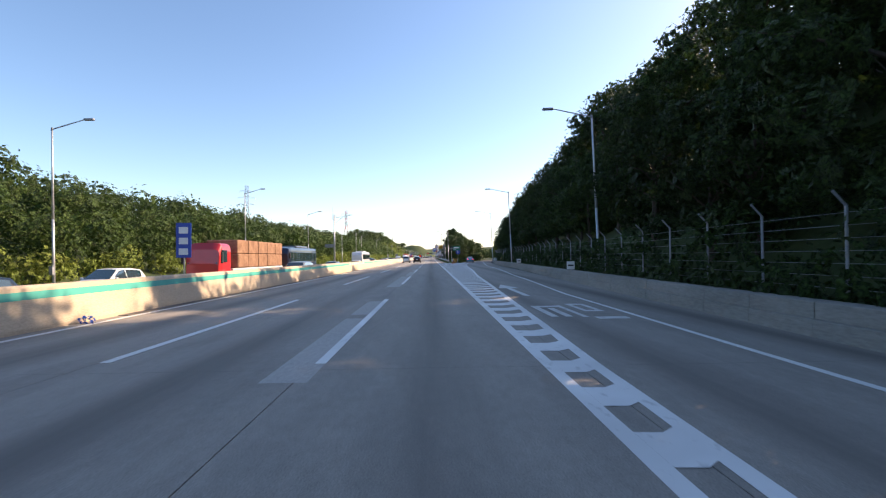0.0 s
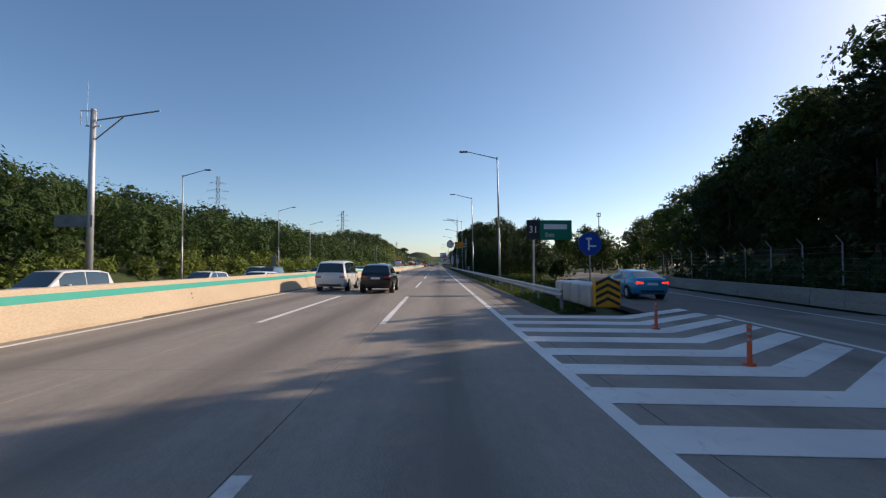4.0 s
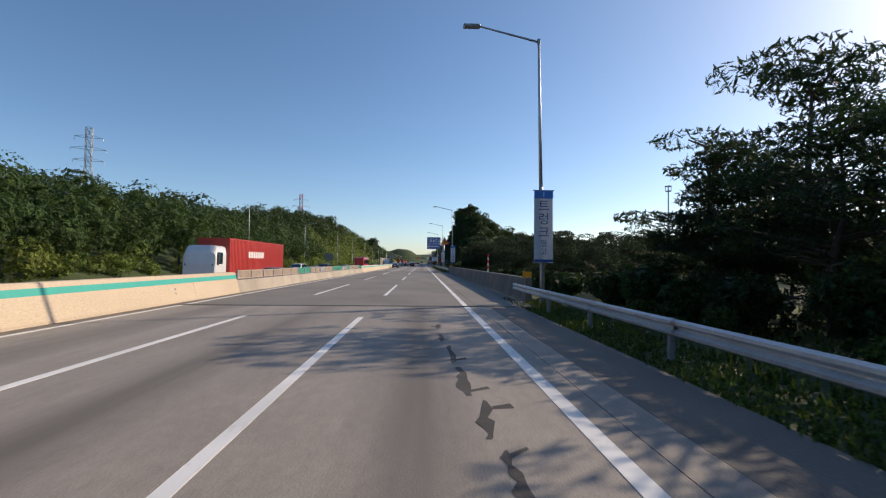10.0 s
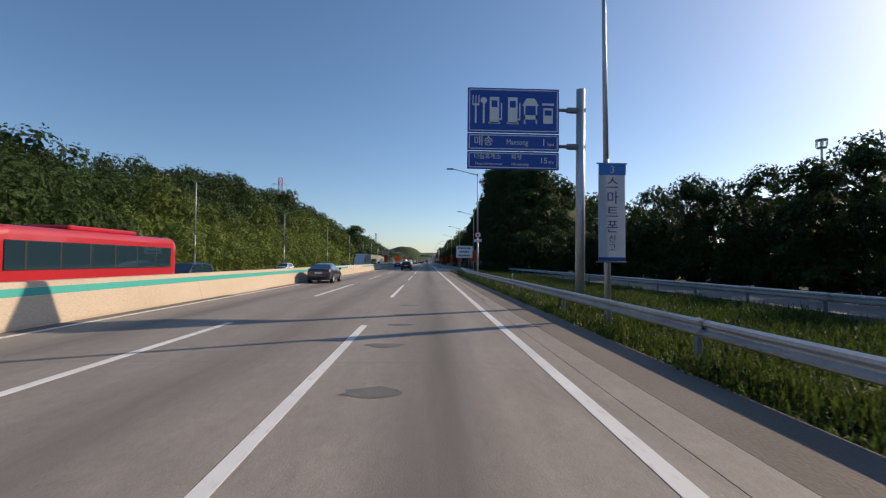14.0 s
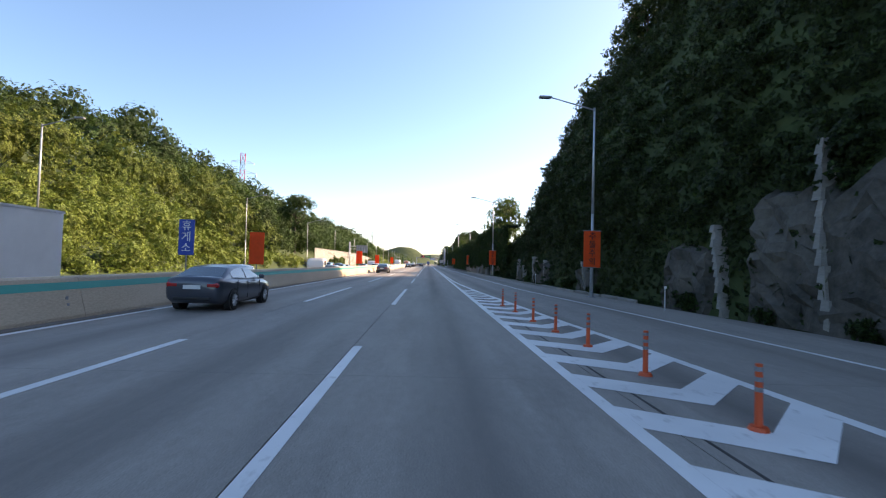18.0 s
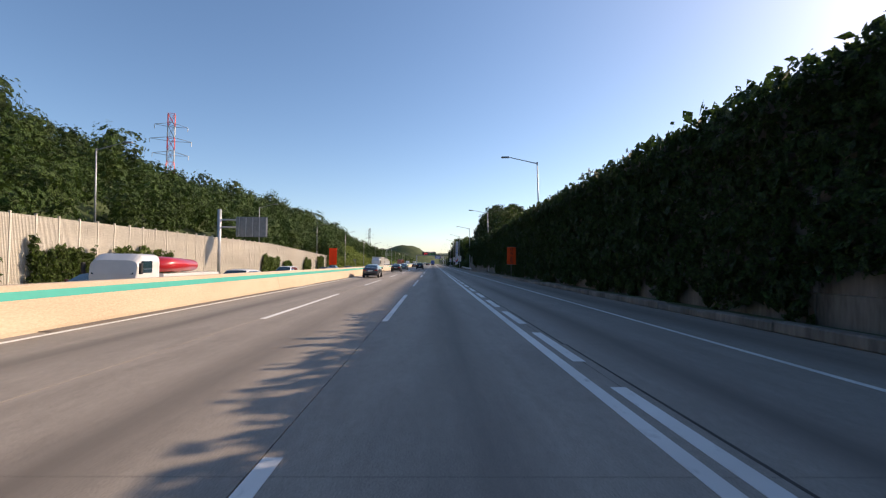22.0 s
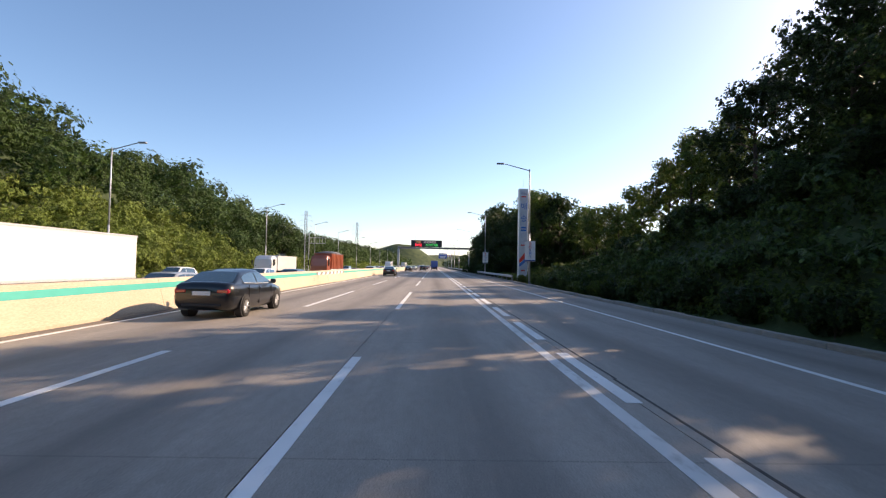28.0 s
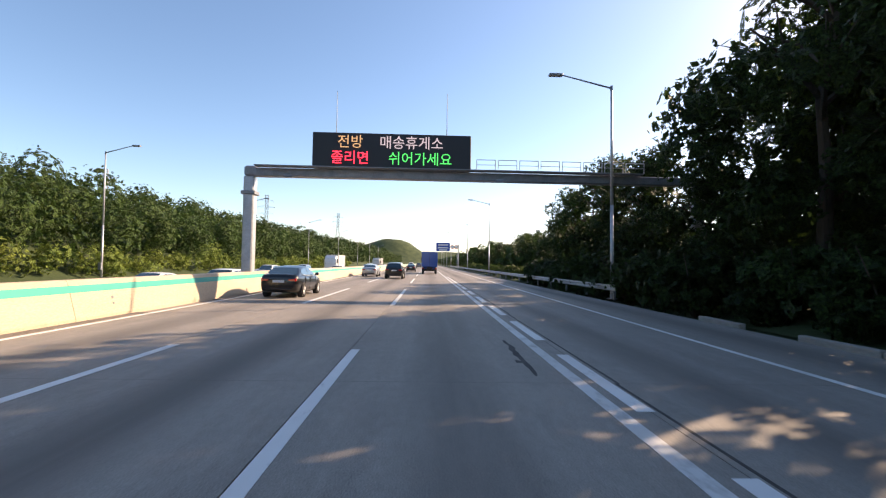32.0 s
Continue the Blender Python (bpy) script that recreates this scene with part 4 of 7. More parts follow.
# triangular warning sign on the lamp post
warn = thing("warning_sign", "orange triangular merge warning sign on a bracket", "road sign")
s = Shape()
tri = [(3.62, 4.95), (5.12, 4.95), (4.37, 6.25)]
s.add([(x, 330.75, z) for x, z in tri] + [(x, 330.79, z) for x, z in tri], [(0, 1, 2), (5, 4, 3), (0, 3, 4, 1), (1, 4, 5, 2), (2, 5, 3, 0)])
put("border", s.mesh("border", "sign_red"), warn)
s = Shape()
tri = [(3.84, 5.08), (4.9, 5.08), (4.37, 6.0)]
s.add([(x, 330.74, z) for x, z in tri], [(0, 1, 2)])
put("face", s.mesh("face", "amber"), warn)
put("arrow", Shape().box(4.29, 330.725, 5.15, 4.41, 330.735, 5.75).box(4.41, 330.725, 5.25, 4.55, 330.735, 5.5).mesh("arrow", "black"), warn)
put("bracket", Shape().rod((5.7, 331, 5.35), (4.4, 330.85, 5.35), 0.03).mesh("bracket", "galv_dark"), warn)
for y, w in ((328.7, 0.42), (271.4, 0.42)):
    ob = thing("parapet_plate", "small yellow plate on the parapet end", "plate")
    put("plate", Shape().box(5.1, y - 0.03, 1.0, 5.1 + w, y, 1.32, bevel=0.005).mesh("plate", "amber"), ob)

# large blue rest area sign
rest = thing("rest_area_sign", "blue rest area sign with white pictograms on a cantilever post", "road sign")
Y, XA, XB = 369.6, 1.62, 4.72
put("post", Shape().rod((6.15, Y + 0.35, 0), (6.15, Y + 0.35, 8.6), 0.19, 0.17, 14).mesh("post", "galv", True), rest)
for z in (6.3, 7.75):
    put("beam", Shape().rod((6.15, Y + 0.35, z), (2.2, Y + 0.2, z), 0.07).rod((5.6, Y + 0.33, z), (6.3, Y + 0.35, z), 0.12, 0.14).mesh("beam", "galv_dark"), rest)


def blue_panel(z0, z1):
    p = put("panel", Shape().box(XA, Y, z0, XB, Y + 0.05, z1, bevel=0.01).mesh("panel", "sign_blue"), rest)
    s = Shape()
    t, e = 0.03, 0.05
    for a, b, c, d in ((XA + e, z0 + e, XB - e, z0 + e + t), (XA + e, z1 - e - t, XB - e, z1 - e), (XA + e, z0 + e, XA + e + t, z1 - e), (XB - e - t, z0 + e, XB - e, z1 - e)):
        s.box(a, Y - 0.008, b, c, Y, d)
    put("border", s.mesh("border", "white"), p)


blue_panel(6.98, 8.52)
blue_panel(6.36, 6.95)
blue_panel(5.72, 6.33)
F = Y - 0.012
put("fork_symbol", Shape().box(1.86, F, 7.3, 1.92, Y, 7.92).box(1.78, F, 7.95, 1.81, Y, 8.25).box(1.88, F, 7.95, 1.91, Y, 8.25).box(1.98, F, 7.95, 2.01, Y, 8.25).box(1.78, F, 7.9, 2.01, Y, 7.96).mesh("fork_symbol", "white"), rest)
put("spoon_symbol", Shape().box(2.13, F, 7.3, 2.19, Y, 7.98).rod((2.16, F, 8.08), (2.16, Y, 8.08), 0.11, n=14).mesh("spoon_symbol", "white"), rest)
for x in (2.36, 2.98):
    pump = put("pump_symbol", Shape().box(x, F, 7.3, x + 0.32, Y, 8.2).box(x - 0.04, F, 7.28, x + 0.36, Y, 7.34).box(x + 0.38, F, 7.45, x + 0.42, Y, 8.0).box(x + 0.3, F, 7.42, x + 0.42, Y, 7.47).mesh("pump_symbol", "white"), rest)
    put("pump_window", Shape().box(x + 0.06, F - 0.004, 7.85, x + 0.26, F, 8.08).mesh("pump_window", "sign_blue"), rest)
s = Shape().box(3.52, F, 7.3, 3.57, Y, 7.93).box(3.92, F, 7.3, 3.97, Y, 7.93).box(3.52, F, 7.45, 3.97, Y, 7.6)
s.add([(3.46, F, 7.92), (4.03, F, 7.92), (3.88, F, 8.18), (3.61, F, 8.18)], [(0, 1, 2, 3)])
put("shelter_symbol", s.mesh("shelter_symbol", "white"), rest)
put("coach_symbol", Shape().box(4.18, F, 7.32, 4.5, Y, 7.85).mesh("coach_symbol", "white"), rest)
put("coach_window", Shape().box(4.22, F - 0.004, 7.6, 4.46, F, 7.78).mesh("coach_window", "sign_blue"), rest)
put("canopy_symbol", Shape().box(4.14, F, 7.95, 4.54, Y, 8.02).mesh("canopy_symbol", "white"), rest)
letter("매송", 0.36, "white", rest, 2.16, F, 6.66)
letter("Maesong", 0.26, "white", rest, 3.3, F, 6.65, 0.8)
letter("1", 0.34, "white", rest, 4.2, F, 6.66)
letter("km", 0.18, "white", rest, 4.44, F, 6.6)
letter("다음휴게소", 0.2, "white", rest, 2.3, F, 6.14)
letter("화성", 0.2, "white", rest, 3.28, F, 6.14)
letter("Next Service Area", 0.12, "white", rest, 2.34, F, 5.9)
letter("Hwaseong", 0.14, "white", rest, 3.4, F, 5.9)
letter("15", 0.27, "white", rest, 4.2, F, 6.03)
letter("km", 0.15, "white", rest, 4.46, F, 5.99)

# the panels and what is on them, drawn out to the size of the real board
grow_by = Matrix.Translation((XA, 0, 8.45)) @ Matrix.Diagonal((1.15, 1, 1.13, 1)) @ Matrix.Translation((-XA, 0, -8.52))
for ob in rest.children:
    if ob.name.split(".")[0] not in ("post", "beam"):
        ob.matrix_basis = grow_by @ ob.matrix_basis

# white notice board and no-truck disc
ob = thing("white_notice", "white rectangular notice board on two thin posts", "sign")
put("board", Shape().box(3.9, 410.3, 2.2, 6.0, 410.34, 3.75, bevel=0.01).mesh("board", "white"), ob)
for x in (4.5, 5.5):
    put("post", Shape().rod((x, 410.4, -0.35), (x, 410.4, 3.5), 0.03).mesh("post", "galv_dark"), ob)
for z, x, w in [(z, x0 + 0.21 * k, 0.15) for z, x0, n in ((3.45, 4.17, 8), (2.98, 4.4, 6), (2.5, 4.3, 7)) for k in range(n)]:
    put("text_bar", Shape().box(x - w / 2, 410.285, z - 0.1, x + w / 2, 410.3, z + 0.1).mesh("text_bar", "navy"), ob)
ob = thing("restriction_disc", "round red-rimmed restriction sign on a lamp post", "road sign")
put("disc", Shape().rod((5.6, 400.78, 4.6), (5.6, 400.81, 4.6), 0.36, n=28).mesh("disc", "sign_red"), ob)
put("disc_face", Shape().rod((5.6, 400.77, 4.6), (5.6, 400.785, 4.6), 0.27, n=28).mesh("disc_face", "white"), ob)
put("pictogram", Shape().box(5.45, 400.76, 4.52, 5.72, 400.77, 4.68).mesh("pictogram", "black"), ob)
put("plate", Shape().box(5.2, 400.78, 3.85, 6.0, 400.81, 4.15, bevel=0.01).mesh("plate", "white"), ob)

# exit sign, keep-left disc and crash cushion at the nose
ob = thing("exit_sign", "green exit sign with a number panel on a post", "road sign")
put("post", Shape().rod((5.9, 128, 0), (5.9, 128, 4.4), 0.06).mesh("post", "galv"), ob)
put("board", Shape().box(5.45, 127.9, 3.2, 8.2, 127.94, 4.4, bevel=0.02).mesh("board", "sign_green"), ob)
put("number_panel", Shape().box(5.45, 127.88, 3.2, 6.25, 127.9, 4.4).mesh("number_panel", "black"), ob)
letter("31", 0.6, "white", ob, 5.85, 127.86, 3.8, 0.9)
put("text_bar", Shape().box(6.5, 127.88, 3.85, 7.9, 127.9, 4.15).mesh("text_bar", "white"), ob)
letter("Exit", 0.36, "white", ob, 6.85, 127.87, 3.5)
ob = thing("keep_left_disc", "round blue sign with white arrows", "road sign")
put("disc", Shape().rod((7.3, 122, 2.7), (7.3, 122.03, 2.7), 0.55, n=28).mesh("disc", "sign_blue"), ob)
put("arrow", Shape().box(7.2, 121.98, 2.4, 7.28, 122, 3.0).box(7.28, 121.98, 2.55, 7.6, 122, 2.63).box(7.1, 121.98, 2.9, 7.38, 122, 2.98).mesh("arrow", "white"), ob)
put("post", Shape().rod((7.3, 122.05, 0), (7.3, 122.05, 2.6), 0.035).mesh("post", "galv_dark"), ob)
ob = thing("crash_cushion", "crash cushion with a yellow and black chevron face", "crash barrier")
for k in range(4):
    put("module", Shape().box(5.75, 117.6 + 1.25 * k, 0.1, 6.95, 118.7 + 1.25 * k, 0.95, bevel=0.06).mesh("module", "galv"), ob)
face = put("face", Shape().box(5.85, 117.3, 0.12, 6.85, 117.55, 1.15, bevel=0.05).mesh("face", "amber"), ob)
s = Shape()
for k in range(4):
    for sx in (-1, 1):
        z = 0.2 + 0.25 * k
        s.add([(6.35, 117.285, z + 0.2), (6.35 + 0.45 * sx, 117.285, z - 0.02), (6.35 + 0.45 * sx, 117.285, z + 0.1), (6.35, 117.285, z + 0.32)], [(0, 1, 2, 3)])
put("chevron", s.mesh("chevron", "black"), face)


def delineator(x, y):
    ob = thing("flexible_post", "orange flexible lane post with reflective bands", "delineator", "flexible posts on the hatching", m=Matrix.Translation((x, y, 0)))
    put("foot", Shape().rod((0, 0, 0), (0, 0, 0.05), 0.11, 0.09, 12).mesh("foot", "post_orange"), ob)
    put("stem", Shape().rod((0, 0, 0.04), (0, 0, 0.72), 0.042, 0.038, 10).mesh("stem", "post_orange"), ob)
    for z in (0.42, 0.53, 0.64):
        put("band", Shape().rod((0, 0, z), (0, 0, z + 0.05), 0.044, n=10).mesh("band", "galv_dark"), ob)
    return ob


first = delineator(3.47, 460.0)
for x, y in ((3.9, 457.6), (4.3, 455.2), (4.8, 452.8), (5.2, 450.3), (3.4, 462.4), (3.36, 464.9), (3.25, 467.0), (3.15, 469.1), (3.12, 471.8), (3.05, 474.2), (5.0, 103.6), (5.35, 108.3), (5.85, 112.6)):
    copy_thing(first, Matrix.Translation((x, y, 0)))

# roadside marker plates and small posts
for x, y, z in ((9.4, 33.3, 1.35), (13.0, 93.5, 1.35), (14.5, 60, 1.0)):
    ob = thing("distance_plate", "small white distance plate on the wall", "plate")
    put("plate", Shape().box(wall_x(y) - 0.3, y, 0.8, wall_x(y) + 0.2, y + 0.03, 1.3, bevel=0.01).mesh("plate", "white"), ob)
    put("stub", Shape().rod((wall_x(y) + 0.05, y + 0.04, 0.6), (wall_x(y) + 0.05, y + 0.04, 0.9), 0.025).mesh("stub", "galv_dark"), ob)
    put("text_bar", Shape().box(wall_x(y) - 0.22, y - 0.008, 1.0, wall_x(y) + 0.12, y, 1.1).mesh("text_bar", "black"), ob)
for x, y in ((5.4, 345), (5.4, 380), (9.9, 474), (9.9, 497), (5.3, 240), (9.9, 545), (9.9, 607)):
    ob = thing("reflector_post", "slim grey reflector post at the verge", "delineator")
    put("stem", Shape().rod((x, y, -0.1), (x, y, 0.95), 0.03).mesh("stem", "galv"), ob)
    put("reflector", Shape().rod((x, y - 0.05, 0.98), (x, y - 0.02, 0.98), 0.06, n=12).mesh("reflector", "white"), ob)

# variable message gantry
gan = thing("message_gantry", "steel cantilever gantry carrying an electronic message board", "gantry")
Y = 840.0
put("column", Shape().box(-10.0, Y - 0.28, 0.9, -9.45, Y + 0.28, 6.2, bevel=0.06).mesh("column", "galv"), gan)
put("collar", Shape().box(-10.1, Y - 0.36, 5.2, -9.35, Y + 0.36, 5.4, bevel=0.03).mesh("collar", "galv_dark"), gan)
put("knee", Shape().box(-10.0, Y - 0.28, 6.2, -9.3, Y + 0.28, 6.75, bevel=0.1).mesh("knee", "galv_dark"), gan)
put("beam", Shape().box(-9.5, Y - 0.26, 6.2, 15.0, Y + 0.26, 6.65, bevel=0.04).mesh("beam", "galv_dark"), gan)
put("column", Shape().box(14.5, Y - 0.28, -0.4, 15.1, Y + 0.28, 6.65, bevel=0.06).mesh("column", "galv"), gan)
put("walkway", Shape().box(-9.3, Y - 0.75, 6.67, 11.4, Y - 0.2, 6.72).mesh("walkway", "galv_dark"), gan)
s = Shape()
for k in range(8):
    x = 2.4 + 1.15 * k
    s.rod((x, Y - 0.7, 6.7), (x, Y - 0.7, 7.25), 0.02, n=5).rod((x, Y - 0.7, 7.25), (x + 1.0, Y - 0.7, 7.25), 0.02, n=5).rod((x + 1.0, Y - 0.7, 6.7), (x + 1.0, Y - 0.7, 7.25), 0.02, n=5).rod((x, Y - 0.7, 6.98), (x + 1.0, Y - 0.7, 6.98), 0.015, n=5)
put("handrail", s.mesh("handrail", "galv"), gan)
for x in (-5.2, 0.8):
    put("rod", Shape().rod((x, Y, 8.5), (x, Y, 11.0), 0.025, 0.01, 5).mesh("rod", "galv_dark"), gan)
for x in (-7.5, 3.6):
    put("floodlight", Shape().box(x - 0.2, Y - 0.9, 6.05, x + 0.2, Y - 0.6, 6.2, bevel=0.03).mesh("floodlight", "galv_dark"), gan)
screen = put("screen", Shape().box(-6.35, Y - 0.5, 6.7, 2.1, Y + 0.1, 8.58, bevel=0.03).mesh("screen", "black"), gan)
for name, col, power in (("led_amber", (1.0, 0.6, 0.3), 0.5), ("led_pale", (0.8, 0.7, 0.8), 0.5), ("led_red", (1.0, 0.03, 0.06), 2.0), ("led_green", (0.05, 1.0, 0.2), 0.7)):
    m, n, l, b = shade(name, 0.5)
    b.inputs["Base Color"].default_value = (0.02, 0.02, 0.02, 1)
    b.inputs["Emission Color"].default_value = (*col, 1)
    b.inputs["Emission Strength"].default_value = power
    M[name] = m
for words, x, z, mat in (("전방", -4.35, 8.05, "led_amber"), ("매송휴게소", -1.1, 8.05, "led_pale"), ("졸리면", -4.35, 7.2, "led_red"), ("쉬어가세요", -0.62, 7.2, "led_green")):
    letter(words, 0.76, mat, gan, x, Y - 0.54, z, 0.98)

# blue signs far ahead
ob = thing("lane_sign", "distant blue direction sign on a cantilever post", "road sign")
put("post", Shape().rod((9.8, 960, 0), (9.8, 960, 8), 0.16).mesh("post", "galv"), ob)
put("beam", Shape().rod((9.8, 960, 7.2), (3.0, 960, 7.2), 0.08).mesh("beam", "galv"), ob)
put("board", Shape().box(2.6, 959.8, 5.6, 7.0, 959.88, 8.3, bevel=0.02).mesh("board", "sign_blue"), ob)
for z, w in ((7.6, 3.2), (6.7, 3.4), (6.0, 2.6)):
    put("text_bar", Shape().box(4.8 - w / 2, 959.78, z - 0.2, 4.8 + w / 2, 959.8, z + 0.2).mesh("text_bar", "white"), ob)
for x in (7.8, 9.0):
    d = put("disc", Shape().rod((x, 959.8, 7.0), (x, 959.84, 7.0), 0.6, n=20).mesh("disc", "sign_red"), ob)
    put("disc_face", Shape().rod((x, 959.77, 7.0), (x, 959.8, 7.0), 0.44, n=20).mesh("disc_face", "white"), d)

# rest area pylon
tower = thing("rest_area_pylon", "tall white pylon sign with blue lettering and a red swoosh", "pylon sign")
X, Y = 11.5, 774.5
put("shaft", Shape().box(X - 0.62, Y, 0, X + 0.62, Y + 0.7, 12.0, bevel=0.05).mesh("shaft", "white"), tower)
put("face", Shape().box(X - 0.5, Y - 0.03, 0.5, X + 0.56, Y, 11.75).mesh("face", "banner"), tower)
letter("휴게소", 0.3, "navy", tower, X + 0.05, Y - 0.05, 11.3)
put("mark", Shape().box(X - 0.3, Y - 0.05, 10.85, X + 0.3, Y - 0.03, 10.98).mesh("mark", "red_letter"), tower)
letter("매", 0.95, "sky_letter", tower, X + 0.03, Y - 0.05, 9.6)
letter("송", 0.95, "sky_letter", tower, X + 0.03, Y - 0.05, 8.0)
for z in (6.75, 6.4):
    put("text_bar", Shape().box(X - 0.32, Y - 0.05, z, X + 0.36, Y - 0.03, z + 0.22).mesh("text_bar", "sky_letter"), tower)
s = Shape()
s.add([(X - 0.48, Y - 0.05, 2.2), (X + 0.54, Y - 0.05, 3.1), (X + 0.54, Y - 0.05, 4.6), (X + 0.2, Y - 0.05, 3.6), (X - 0.48, Y - 0.05, 2.7)], [(0, 1, 2, 3, 4)])
put("red_swoosh", s.mesh("red_swoosh", "red_letter"), tower)
s = Shape()
s.add([(X - 0.48, Y - 0.052, 1.75), (X + 0.54, Y - 0.052, 2.55), (X + 0.54, Y - 0.052, 3.05), (X - 0.48, Y - 0.052, 2.15)], [(0, 1, 2, 3)])
put("blue_swoosh", s.mesh("blue_swoosh", "sky_letter"), tower)
put("text_bar", Shape().box(X - 0.3, Y - 0.05, 4.5, X + 0.2, Y - 0.03, 4.65).box(X - 0.25, Y - 0.05, 1.2, X + 0.25, Y - 0.03, 1.35).mesh("text_bar", "red_letter"), tower)
put("lightning_rod", Shape().rod((X - 0.05, Y + 0.3, 12), (X - 0.05, Y + 0.3, 13.3), 0.02, 0.008).mesh("lightning_rod", "galv_dark"), tower)

# portal with a back-to-front board and mast on the opposite side
ob = thing("board_gantry", "grey sign board seen from behind on a cantilever mast", "gantry")
put("mast", Shape().rod((-29.0, 622, LOW - 0.06), (-29.0, 622, 8.6), 0.3, 0.26, 12).mesh("mast", "galv", True), ob)
for z in (6.2, 7.2):
    put("beam", Shape().rod((-29, 622, z), (-22.6, 622, z), 0.12).mesh("beam", "galv"), ob)
put("board", Shape().box(-26.6, 621.6, 4.9, -22.4, 621.7, 7.6, bevel=0.03).mesh("board", "galv_dark"), ob)
for k in range(5):
    put("rib", Shape().box(-26.2 + 0.9 * k, 621.5, 5.0, -26.1 + 0.9 * k, 621.6, 7.5).mesh("rib", "galv"), ob)
ob = thing("sign_portal", "lattice mast with a sign cage beside the opposite lanes", "gantry")
for x in (-30.2, -29.4):
    put("leg", Shape().rod((x, 796, LOW - 0.02), (x, 796, 7.6), 0.08).mesh("leg", "galv"), ob)
s = Shape()
for k in range(12):
    s.rod((-30.2, 796, 0.2 + 0.6 * k), (-29.4, 796, 0.8 + 0.6 * k), 0.025, n=5)
s.rod((-29.8, 796, 7.6), (-29.8, 796, 9.0), 0.03, n=5)
put("lattice", s.mesh("lattice", "galv"), ob)
s = Shape()
for z in (5.6, 6.7):
    s.rod((-29.4, 796, z), (-26.2, 796, z), 0.06)
for k in range(6):
    s.rod((-29.0 + 0.55 * k, 796, 5.6), (-29.0 + 0.55 * k, 796, 6.7), 0.03, n=5)
put("cage", s.mesh("cage", "galv"), ob)
ob.matrix_basis = Matrix.Translation((4.8, 9.0, 0))

# lattice mast with a camera beside the opposite lanes
ob = thing("camera_tower", "slim lattice camera tower with a service cage", "mast")
put("shaft", Shape().rod((-24.9, 137, LOW), (-24.9, 137, 13.3), 0.28, 0.2, 12).mesh("shaft", "galv", True), ob)
put("arm", Shape().rod((-24.9, 137, 12.4), (-19.6, 137, 13.2), 0.06).rod((-24.9, 137, 10.8), (-22.5, 137, 12.7), 0.05).mesh("arm", "galv_dark"), ob)
put("cage", Shape().rod((-25.5, 137, 12.0), (-24.3, 137, 12.0), 0.05).rod((-25.5, 136.5, 13.0), (-24.3, 136.5, 13.0), 0.04).rod((-25.5, 136.5, 12.0), (-25.5, 136.5, 13.0), 0.04).rod((-24.3, 136.5, 12.0), (-24.3, 136.5, 13.0), 0.04).mesh("cage", "galv"), ob)
put("rod", Shape().rod((-25.4, 137, 12), (-25.4, 137, 15.4), 0.03, 0.01).mesh("rod", "galv"), ob)
put("board", Shape().box(-27.6, 136.8, 4.3, -24.6, 136.9, 5.2, bevel=0.02).mesh("board", "galv_dark"), ob)
ob.matrix_basis = Matrix.Translation((-2.8, 0, 0)) @ Matrix.Diagonal((1, 1, 1.06, 1))
# plain sign backs on posts beside the opposite lanes
for x, y, w, z0, z1 in ((-29.3, 182, 0.9, 1.2, 3.0), (-29.3, 318, 0.9, 1.0, 3.4), (-29.6, 398, 2.6, 2.0, 4.2), (-30, 690, 1.2, 1.2, 3.4), (-30, 735, 0.9, 0.8, 2.8), (-31, 808, 1.5, 1.5, 3.5)):
    ob = thing("roadside_sign", "grey back of a roadside sign on two posts", "sign")
    put("board", Shape().box(x - w / 2, y - 0.03, z0, x + w / 2, y + 0.03, z1, bevel=0.01).mesh("board", "galv_dark"), ob)
    for d in (-0.3, 0.3):
        put("post", Shape().rod((x + d * w, y + 0.06, LOW - 0.06), (x + d * w, y + 0.06, z1 - 0.1), 0.04).mesh("post", "galv"), ob)

# telephone mast far right
ob = thing("relay_mast", "distant telecom mast with antenna ring", "mast")
put("shaft", Shape().rod((150, 518, -0.4), (150, 518, 50), 0.8, 0.35, 10).mesh("shaft", "galv"), ob)
put("ring", Shape().rod((150, 518, 46.6), (150, 518, 47.0), 1.7, n=12).rod((150, 518, 49.6), (150, 518, 50.0), 2.0, n=12).mesh("ring", "galv_dark"), ob)
s = Shape()
for k in range(6):
    x, y = 150 + 1.8 * math.cos(k * 1.05), 518 + 1.8 * math.sin(k * 1.05)
    s.box(x - 0.15, y - 0.1, 47.2, x + 0.15, y + 0.1, 49.4)
put("antenna", s.mesh("antenna", "white"), ob)


